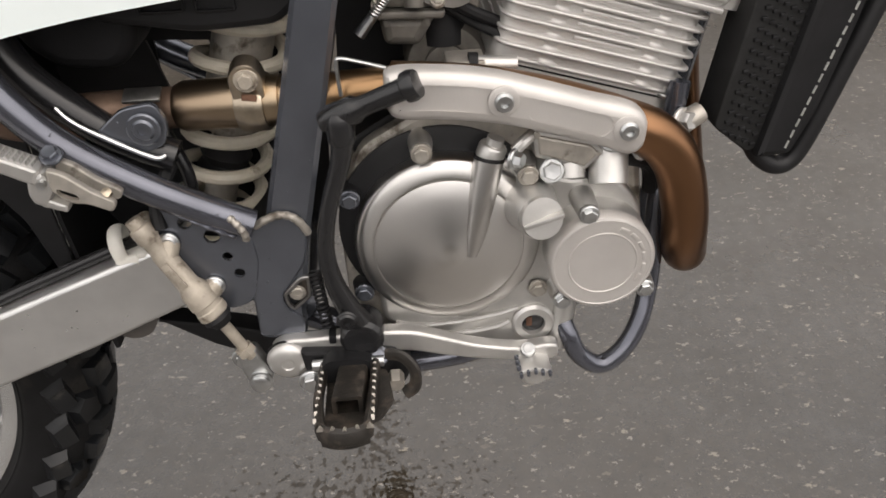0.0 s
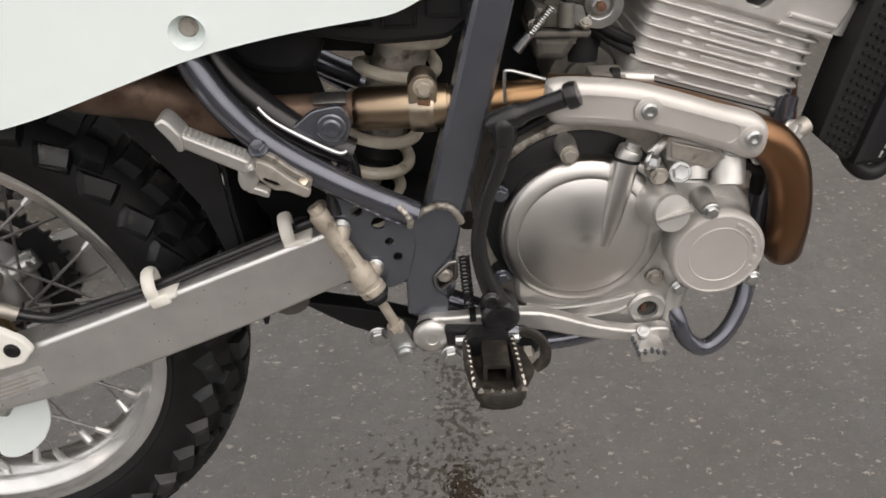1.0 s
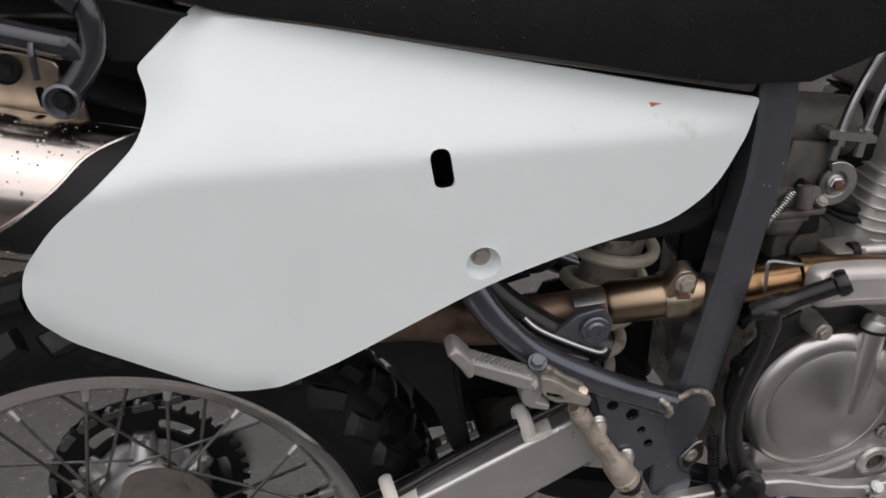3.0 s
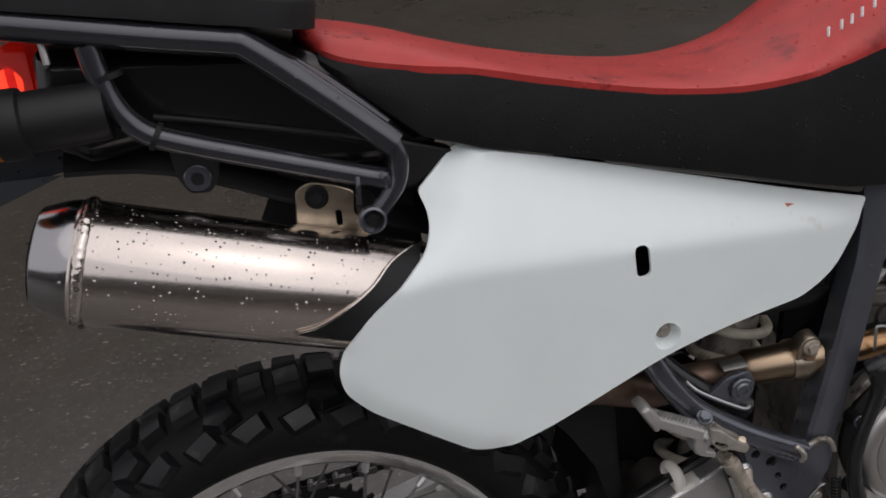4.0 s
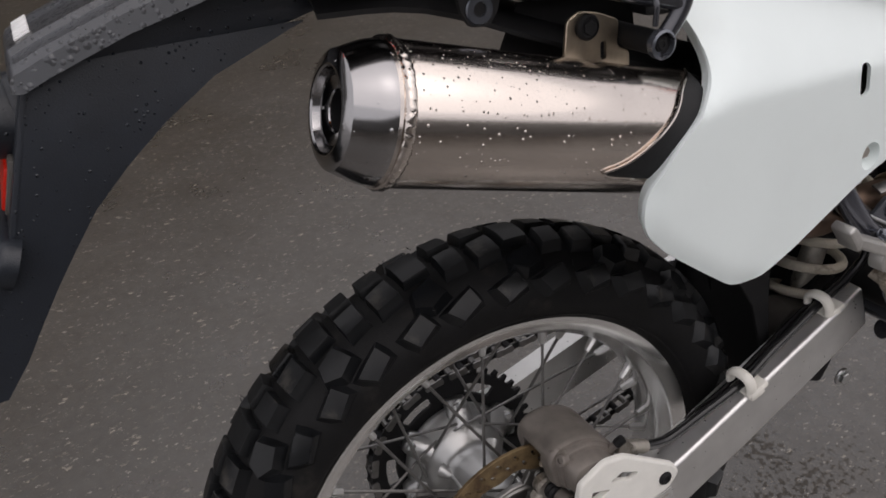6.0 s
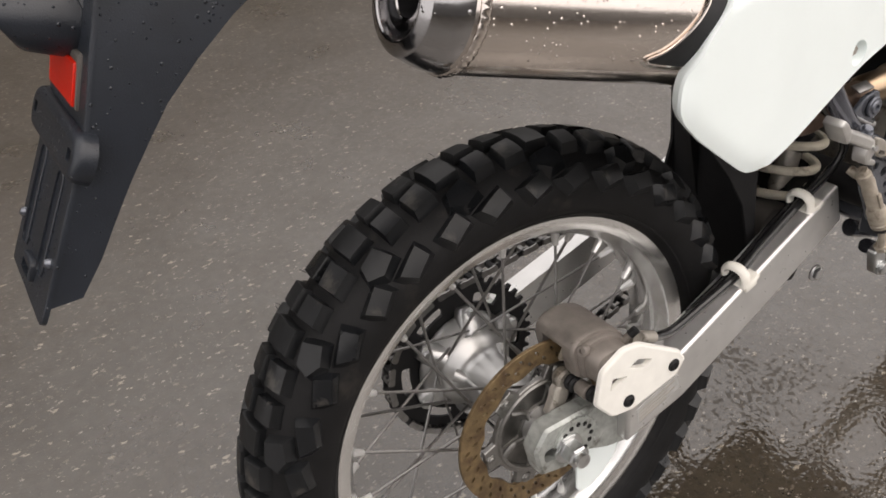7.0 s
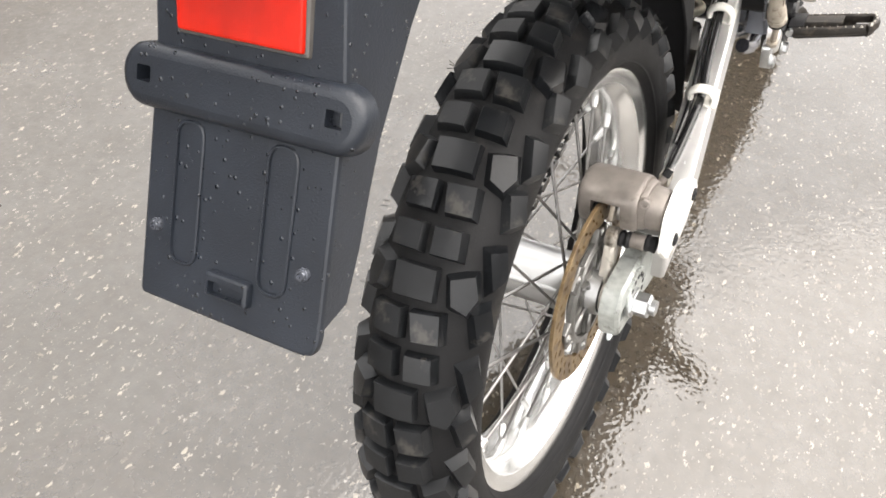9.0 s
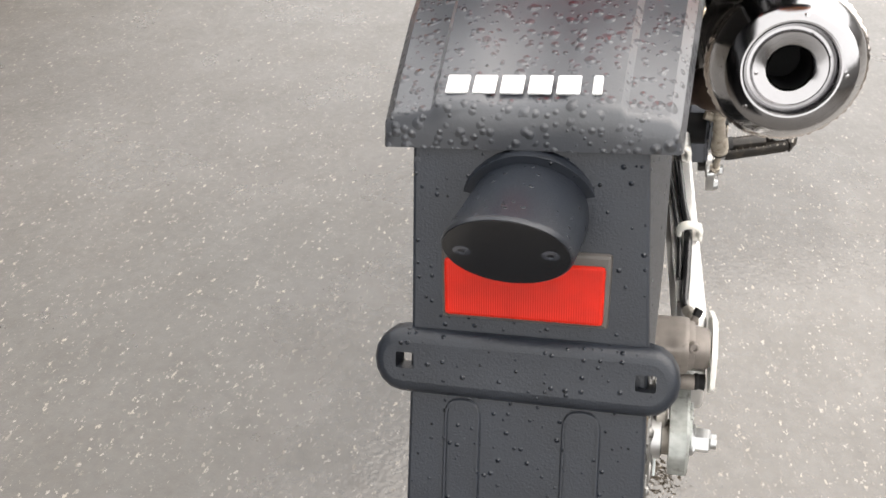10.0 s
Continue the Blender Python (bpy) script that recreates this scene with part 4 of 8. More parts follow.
def caliper():
    # one casting that straddles the disc: inner leg, bridge, outer leg, then two steps out to the piston housing
    leg = [(0.024, 0.078), (0.019, 0.093), (0.016, 0.108), (0.019, 0.120), (0.030, 0.1275), (0.050, 0.1290), (0.069, 0.1225), (0.084, 0.111), (0.094, 0.097), (0.097, 0.083), (0.090, 0.070), (0.071, 0.064), (0.046, 0.066)]
    notch = [(0.036, 0.1075), (0.024, 0.1095), (0.0168, 0.1120), (0.019, 0.120), (0.030, 0.1275), (0.050, 0.1290), (0.069, 0.1225), (0.084, 0.111), (0.094, 0.097), (0.0968, 0.090), (0.092, 0.083), (0.078, 0.092), (0.056, 0.103)]
    leg, notch = (spline(shape, 4, True) for shape in (leg, notch))
    mid = sum(leg, Vector((0, 0))) / len(leg)
    squeeze = lambda shape, k, dx=0.0, dz=0.0: [Vector((mid.x + (q.x - mid.x) * k + dx, mid.y + (q.y - mid.y) * k + dz)) for q in shape]
    layers = [(-0.0335, squeeze(leg, 0.86)), (-0.0340, squeeze(leg, 0.93)), (-0.0365, squeeze(leg, 0.99)), (-0.0400, leg), (-0.0490, leg), (-0.0492, notch), (-0.0815, notch), (-0.0817, leg), (-0.0930, leg), (-0.0965, squeeze(leg, 0.985)), (-0.0985, squeeze(leg, 0.95)),
              (-0.0988, squeeze(leg, 0.885, 0.002, -0.002)), (-0.1030, squeeze(leg, 0.87, 0.002, -0.002)), (-0.1050, squeeze(leg, 0.83, 0.002, -0.002)), (-0.1053, squeeze(leg, 0.76, 0.002, -0.004)), (-0.1180, squeeze(leg, 0.73, 0.002, -0.005)), (-0.1215, squeeze(leg, 0.66, 0.002, -0.005)), (-0.1225, squeeze(leg, 0.5, 0.002, -0.005))]
    ob = part("brake_caliper", loft([[Vector((q.x, y, q.y)) for q in shape] for y, shape in layers]), CALIPER, bike, "weathered grey cast brake caliper", 38)
    for y0 in (-0.0700, -0.0515):
        part("brake_pad", box((0.050, y0, 0.088), (0.05, 0.006, 0.032), 0.002, (0, 30, 0)), GRUBBY if y0 < -0.06 else MATT, ob)
    part("pad_piston", lathe([(0.013, 0), (0.013, 0.006), (0.011, 0.007)], (0.040, -0.0815, 0.092), LEFT, 24), STEEL, ob)
    part("pad_pin", lathe([(0.0062, -0.004), (0.0062, 0.003), (0.0050, 0.0045), (0.0028, 0.0045), (0.0026, 0.002)], (0.0275, -0.1035, 0.116), (-0.9, -0.25, 0.3), 18), CALIPER, ob)
    part("bleed_nipple", tube([(0.084, -0.102, 0.100), (0.092, -0.107, 0.110)], [0.005, 0.0035], 8, smooth=False), CALIPER, ob)
    part("nipple_cap", tube([(0.0905, -0.1060, 0.108), (0.0960, -0.1095, 0.115)], 0.0050, 10, smooth=False), MATT, ob)
    # bracket that carries it on the axle: a round boss, an arm and a knuckle
    part("caliper_bracket", lathe([(0.0205, 0), (0.0205, 0.016), (0.0190, 0.017)], (0.0, -0.068, 0.0), RIGHT, 36), CASTDULL, ob, "cast aluminium caliper bracket")
    arm_o = fillet([(-0.010, 0.012), (0.004, 0.038), (0.010, 0.058), (0.024, 0.063), (0.032, 0.052), (0.024, 0.034), (0.016, 0.004)], 0.006, 3)
    part("bracket_arm", prism(arm_o, 0.012, side(-0.069), 0.005, steps=3), CASTDULL, ob)
    part("bracket_knuckle", lathe([(0.0105, 0), (0.0120, 0.003), (0.0120, 0.010), (0.0095, 0.013)], (0.023, -0.068, 0.064), RIGHT, 24), CASTDULL, ob)
    part("boot", lathe([(0.0085, 0), (0.0100, 0.003), (0.0078, 0.006), (0.0100, 0.009), (0.0080, 0.012)], (0.027, -0.081, 0.062), RIGHT, 16), MATT, ob)
    part("slide_pin", lathe([(0.0082, 0), (0.0088, 0.002), (0.0088, 0.017), (0.0080, 0.018)], (0.031, -0.090, 0.060), RIGHT, 20), CALIPER, ob)
    part("boot", lathe([(0.0090, 0), (0.0100, 0.003), (0.0085, 0.006), (0.0095, 0.012), (0.0060, 0.013)], (0.035, -0.107, 0.058), RIGHT, 16), MATT, ob)
    return ob


caliper()


def caliper_guard():
    out = fillet([(0.022, 0.059), (0.030, 0.101), (0.059, 0.117), (0.083, 0.114), (0.146, 0.073), (0.154, 0.059), (0.140, 0.042), (0.076, 0.027), (0.045, 0.032)], 0.005, 3)
    h1 = fillet([(0.066, 0.089), (0.080, 0.095), (0.101, 0.085), (0.091, 0.079)], 0.002, 2)
    h2 = fillet([(0.041, 0.071), (0.044, 0.086), (0.066, 0.079)], 0.002, 2)
    ob = part("caliper_guard", prism(out, 0.006, side(-0.124), 0.003, [h1, h2]), PLATEWHITE, bike, "white plastic caliper guard with two windows")
    for x, z in ((0.134, 0.060), (0.068, 0.044)):
        bolt(ob, (x, -0.130, z), RIGHT, 0.0065, 0.003, MATT, 1.2, True)
    mint = fillet([(0.045, -0.035), (0.112, -0.036), (0.116, -0.060), (0.112, -0.085), (0.100, -0.108), (0.082, -0.125), (0.060, -0.135), (0.045, -0.130)], 0.008, 3)
    part("disc_guard", prism(mint, 0.003, side(-0.068), 0.001), WHITE, bike, "pale mint plastic disc guard")
    return ob


caliper_guard()


def front_wheel():
    """The wheel ahead, turned a little to the left, and the fork that holds it."""
    ob = part("front_tyre", lathe([(0.285, -0.032)] + [(0.302 + 0.034 * math.cos(a), 0.042 * math.sin(a)) for a in np.linspace(-1.9, 1.9, 18)] + [(0.285, 0.032)], (0, 0, 0), LEFT, 72, closed=True), TYRE, bike, "black knobbly front tyre", 50)
    ob.matrix_basis = Matrix.Translation((1.484, 0.0, 0.012)) @ Matrix.Rotation(radians(8), 4, "Z")
    first = {}
    for k in range(44):
        for y in ((-0.034, -0.012, 0.012, 0.034) if k % 2 else (-0.038, 0.0, 0.038)):
            tilt = math.asin(max(-0.95, min(0.95, y / 0.042)))
            m = Matrix.Rotation(2 * math.pi * k / 44, 4, "Y") @ Matrix.Translation((0, y, 0.302 + 0.034 * math.cos(tilt))) @ Matrix.Rotation(-tilt, 4, "X")
            if not first:
                first[0] = part("tread_block", box((0, 0, 0.004), (0.020, 0.017, 0.014), 0.002), BLOCK, ob)
                first[0].matrix_basis = m
            else:
                copy_part(first[0], ob, m)
    wheel = part("front_rim", lathe([(0.288, -0.026), (0.292, -0.024), (0.276, -0.012), (0.272, 0.0), (0.276, 0.012), (0.292, 0.024), (0.288, 0.026), (0.270, 0.012), (0.267, 0.0), (0.270, -0.012)], (1.484, 0, 0.012), LEFT, 72, closed=True), RIM, bike, "polished aluminium front rim")
    part("front_hub", tube([(1.484, -0.06, 0.012), (1.484, 0.06, 0.012)], 0.028, 20, smooth=False), RIM, wheel)
    for k in range(18):
        a = 2 * math.pi * k / 18
        p = Vector((1.484 + 0.028 * math.cos(a + 1.1), 0.04 * (-1) ** k, 0.012 + 0.028 * math.sin(a + 1.1)))
        part("spoke", tube([p, (1.484 + 0.27 * math.cos(a), 0.0, 0.012 + 0.27 * math.sin(a))], 0.0019, 6, smooth=False), DULLSTEEL, wheel)
    fork = part("front_fork", tube([(1.484, -0.085, 0.012), (1.36, -0.085, 0.30), (1.20, -0.085, 0.68)], [0.028, 0.028, 0.021], 20, smooth=False), CASTDULL, bike, "grey telescopic front fork")
    part("fork_leg", tube([(1.484, 0.085, 0.012), (1.36, 0.085, 0.30), (1.20, 0.085, 0.68)], [0.028, 0.028, 0.021], 20, smooth=False), CASTDULL, fork)
    part("axle", tube([(1.484, -0.1, 0.012), (1.484, 0.1, 0.012)], 0.008, 12, smooth=False), STEEL, fork)


front_wheel()

# ---- frame ----


def frame_parts():
    # flat upright tube beside the engine
    rings = []
    for x, z, y, half in ((0.533, 0.070, -0.1, 0.018), (0.535, 0.10, -0.1, 0.019), (0.546, 0.165, -0.1, 0.0185), (0.575, 0.285, -0.097, 0.0175), (0.598, 0.385, -0.092, 0.0165), (0.6045, 0.43, -0.088, 0.0165), (0.606, 0.50, -0.08, 0.0165), (0.606, 0.60, -0.07, 0.0165)):
        o = [(half - 0.004, 0.016), (half, 0.012), (half, -0.012), (half - 0.004, -0.016), (-half + 0.004, -0.016), (-half, -0.012), (-half, 0.012), (-half + 0.004, 0.016)]
        rings.append([Vector((x + a, y - b - 0.004, z)) for a, b in o])
    ob = part("frame", loft(rings), FRAME, bike, "dark metallic grey steel frame")
    # gusset at the foot of the upright and its weld
    gusset = fillet([(0.512, 0.072), (0.512, 0.150), (0.522, 0.184), (0.543, 0.190), (0.560, 0.184), (0.565, 0.17), (0.560, 0.146), (0.551, 0.132), (0.536, 0.114), (0.540, 0.098), (0.552, 0.090), (0.551, 0.072)], 0.005, 2)
    part("gusset", prism(gusset, 0.006, side(-0.116), 0.002), FRAME, ob)
    bead = [(0.524, -0.122, 0.182), (0.533, -0.124, 0.188), (0.543, -0.124, 0.1915), (0.553, -0.124, 0.190), (0.560, -0.123, 0.183), (0.565, -0.121, 0.172)]
    bead = spline(bead, 5)
    g = tube(bead, [0.0033 + 0.0003 * (k % 3 - 1) for k in range(len(bead))], 10, smooth=False)
    part("weld_bead", g, CASTDULL, ob, "rough silver weld bead")
    window = fillet([(0.537, 0.115), (0.552, 0.131), (0.561, 0.132), (0.561, 0.112), (0.545, 0.098), (0.539, 0.103)], 0.003, 2)
    win = part("stand_bracket", prism(window, 0.004, side(-0.119), 0.001, [inset(window, 0.003)], 1), DULLSTEEL, ob, "worn steel bracket window")
    part("bracket_recess", prism(inset(window, 0.002), 0.001, side(-0.119), back=-0.002), GRIMY, win)
    bolt(win, (0.549, -0.120, 0.115), RIGHT, 0.006, 0.003, CASTDULL, 1.2, True)
    collar = spline([(0.5085, -0.1345, 0.1985), (0.5145, -0.1370, 0.1925), (0.5185, -0.1365, 0.1845), (0.5180, -0.1320, 0.1765)], 5)
    part("weld_bead", tube(collar, [0.0028 + 0.0005 * (k % 3 - 1) for k in range(len(collar))], 10, smooth=False), CASTDULL, ob, "lumpy rust-stained weld")
    seam = spline([(0.462, -0.1335, 0.2090), (0.478, -0.1335, 0.1985), (0.495, -0.1330, 0.1880), (0.511, -0.1315, 0.1785)], 6)
    part("weld_bead", tube(seam, [0.0020 + 0.0005 * (k % 3 - 1) for k in range(len(seam))], 8, smooth=False), RACK, ob)
    # rear sub-frame tubes
    lower = [(0.30, -0.098, 0.44), (0.328, -0.112, 0.375), (0.352, -0.122, 0.325), (0.371, -0.126, 0.293), (0.402, -0.1265, 0.258), (0.46, -0.1265, 0.2185), (0.523, -0.1235, 0.184)]
    part("subframe_tube", tube(lower, 0.0122, 16), RACK, ob, "grey satin sub-frame tube with rain drops")
    second = [(0.335, -0.075, 0.40), (0.352, -0.084, 0.345), (0.372, -0.092, 0.305), (0.42, -0.098, 0.262), (0.47, -0.1, 0.236)]
    part("subframe_tube", tube(second, 0.0135, 14), GLOSS, ob, "black inner sub-frame tube")
    part("tube_strip", tube([(0.395, -0.1115, 0.286), (0.41, -0.115, 0.272), (0.455, -0.1165, 0.2455), (0.466, -0.1135, 0.244)], 0.0022, 8), STEEL, ob, "bright steel edge strip")
    # mirrored side, seen only through gaps
    for line, r in ((lower, 0.0122), (second, 0.0135)):
        part("subframe_tube", tube([(x, -y, z) for x, y, z in line], r, 12), FRAME, ob)
    part("upright", loft([[Vector((p.x, -p.y, p.z)) for p in ring] for ring in rings]), FRAME, ob)
    part("backbone", tube([(0.60, 0, 0.52), (0.75, 0, 0.58), (0.95, 0, 0.62)], 0.03, 16), FRAME, ob)
    part("cross_tube", tube([(0.606, -0.08, 0.50), (0.606, 0.08, 0.50)], 0.02, 14, smooth=False), FRAME, ob)
    part("cross_tube", tube([(0.54, -0.1, 0.09), (0.54, 0.1, 0.09)], 0.02, 14, smooth=False), FRAME, ob)
    # drilled bracket behind the upright
    plate = fillet([(0.445, 0.205), (0.47, 0.205), (0.52, 0.176), (0.523, 0.15), (0.514, 0.112), (0.495, 0.104), (0.476, 0.112), (0.462, 0.142), (0.446, 0.17)], 0.008, 3)
    holes = [ring2(x, z, r, 14) for x, z, r in ((0.4705, 0.1895, 0.0055), (0.4895, 0.176, 0.0065), (0.4985, 0.1565, 0.0042), (0.5055, 0.140, 0.0045))]
    pl = part("master_cylinder_bracket", prism(plate, 0.004, side(-0.119), 0.001, holes, 1), FRAME, ob, "grey steel plate with lightening holes")
    for p in ((0.456, -0.126, 0.175), (0.484, -0.125, 0.131)):
        bolt(pl, p, RIGHT, 0.0075, 0.005, STEEL, 1.15, True)
    # lower cradle tube, under and up in front of the engine
    part("cradle_tube", tube([(0.55, -0.085, 0.03), (0.599, -0.09, 0.008), (0.685, -0.09, 0.013), (0.74, -0.085, 0.03)], 0.0105, 14), RACK, ob)
    part("cradle_tube", tube([(0.545, -0.06, 0.05), (0.62, -0.075, 0.028), (0.69, -0.075, 0.02), (0.78, -0.072, 0.03)], 0.0125, 14), RACK, ob)
    loop = [(0.766, -0.095, 0.080), (0.779, -0.117, 0.050), (0.790, -0.120, 0.026), (0.810, -0.120, 0.0125), (0.831, -0.115, 0.024), (0.846, -0.106, 0.046), (0.8545, -0.095, 0.072), (0.858, -0.088, 0.100), (0.859, -0.082, 0.135), (0.862, -0.078, 0.180), (0.872, -0.070, 0.26)]
    part("engine_guard_loop", tube(loop, 0.0088, 16), RACK, ob, "grey steel tube loop below the engine")
    part("down_tube", tube([(0.855, -0.04, 0.17), (0.90, 0.0, 0.30), (0.95, 0.0, 0.55)], 0.017, 14), FRAME, ob)
    part("belly_brace", tube([(0.77, -0.085, 0.045), (0.84, -0.055, 0.10), (0.87, -0.045, 0.16)], 0.010, 12), FRAME, ob)
    return ob


frame_ob = frame_parts()


def master_cylinder():
    a, b = Vector((0.4335, -0.128, 0.199)), Vector((0.4835, -0.137, 0.109))
    d = (b - a).normalized()
    prof = [(0.0058, 0.0), (0.0066, 0.001), (0.0066, 0.007), (0.0086, 0.008), (0.0092, 0.010), (0.0092, 0.020), (0.0080, 0.022), (0.0076, 0.030), (0.0088, 0.036), (0.0092, 0.068), (0.0116, 0.073), (0.0122, 0.076), (0.0128, 0.088), (0.0118, 0.089), (0.0118, 0.093), (0.0128, 0.094), (0.0128, 0.1), (0.010, 0.103)]
    ob = part("brake_master_cylinder", lathe(prof, a, d, 28), GRUBBY, bike, "grubby pale cast rear master cylinder")
    part("mounting_ear", tube([a + d * 0.04, (0.457, -0.124, 0.175)], [0.009, 0.0085], 12, smooth=False), GRUBBY, ob)
    part("mounting_ear", tube([a + d * 0.085, (0.484, -0.124, 0.131)], [0.010, 0.0085], 12, smooth=False), GRUBBY, ob)
    part("cast_lettering", box(a + d * 0.052 + Vector((0.001, -0.0105, 0)), (0.006, 0.002, 0.026), 0.0006, (0, -29, 0)), GRUBBY, ob)
    part("rubber_boot", lathe([(0.0115, 0.0), (0.0125, 0.004), (0.009, 0.008), (0.0075, 0.011)], a + d * 0.101, d, 20), MATT, ob)
    part("push_rod", tube([a + d * 0.108, (0.5035, -0.133, 0.062)], 0.0048, 12, smooth=False), GRUBBY, ob, "dirty pale push rod")
    part("rod_nut", tube([(0.498, -0.133, 0.072), (0.5015, -0.133, 0.066)], 0.0085, 6, smooth=False), GRUBBY, ob)
    part("clevis", prism(fillet([(0.490, 0.064), (0.507, 0.070), (0.520, 0.040), (0.512, 0.026), (0.500, 0.026), (0.4945, 0.040)], 0.005, 3), 0.012, side(-0.122), 0.003), STEEL, ob, "zinc-plated clevis")
    part("clevis_pin", lathe([(0.0105, 0), (0.0105, 0.002), (0.0085, 0.0025), (0.0085, 0.006), (0.007, 0.007)], (0.508, -0.134, 0.035), RIGHT, 24), STEEL, ob, "round steel clevis pin")
    part("reservoir_spigot", tube([a + d * 0.018, a + d * 0.018 + Vector((-0.004, 0.02, 0.008))], 0.006, 12, smooth=False), GRUBBY, ob)
    part("reservoir_hose", tube([a + d * 0.014 + Vector((0.012, 0.004, 0.0)), a + d * 0.004 + Vector((0.016, 0.012, 0.01)), a + Vector((0.03, 0.03, 0.03))], 0.0058, 10), MATT, ob)
    return ob


master_cylinder()


def brake_pedal():
    arm_out = spline([(0.519, 0.057), (0.524, 0.069), (0.537, 0.0745), (0.556, 0.0745), (0.60, 0.0765), (0.640, 0.0745), (0.672, 0.064), (0.70, 0.0545), (0.735, 0.048), (0.763, 0.050), (0.769, 0.041), (0.763, 0.033), (0.733, 0.034), (0.70, 0.0385), (0.668, 0.046), (0.635, 0.0545), (0.60, 0.0525), (0.560, 0.048), (0.545, 0.040), (0.534, 0.0355), (0.523, 0.040)], 3, True)
    ob = part("brake_pedal", prism(arm_out, 0.012, side(-0.121), 0.003, steps=3), CAST, bike, "satin silver forged brake pedal")
    part("return_spring_notch", box((0.574, -0.127, 0.0735), (0.006, 0.016, 0.008), 0.001), MATT, ob)
    part("pivot_cap", lathe([(0.0185, 0), (0.0185, 0.003), (0.0165, 0.006), (0.0135, 0.0085), (0.006, 0.0095), (0.005, 0.0088), (0.0, 0.0088)], (0.534, -0.130, 0.054), RIGHT, 36), CAST, ob, "round zinc pedal pivot cap")
    part("pivot_seal", lathe([(0.0195, 0), (0.0195, 0.0022)], (0.534, -0.130, 0.054), RIGHT, 36), MATT, ob)
    # toe piece with teeth
    toe = part("toe_piece", prism(fillet([(0.730, 0.040), (0.745, 0.043), (0.760, 0.038), (0.758, 0.029), (0.747, 0.023), (0.735, 0.025)], 0.003, 2), 0.022, side(-0.133), 0.003), CAST, ob, "serrated muddy toe piece")
    for k in range(5):
        part("tooth", box((0.732 + 0.0062 * k, -0.1565, 0.041 - 0.0016 * abs(k - 2)), (0.0030, 0.005, 0.005), 0.001), FRAME, toe)
    for k in range(3):
        part("tooth", box((0.7305, -0.138 - 0.007 * k, 0.042), (0.004, 0.0032, 0.005), 0.001), FRAME, toe)
    bolt(ob, (0.741, -0.134, 0.047), (0, -0.5, 0.85), 0.005, 0.003, STEEL)
    part("pedal_spring", spiral((0.566, -0.128, 0.14), (0.571, -0.128, 0.082), 0.0045, 0.0011, 14, seg=6, per=12), MATT, ob)
    return ob


brake_pedal()


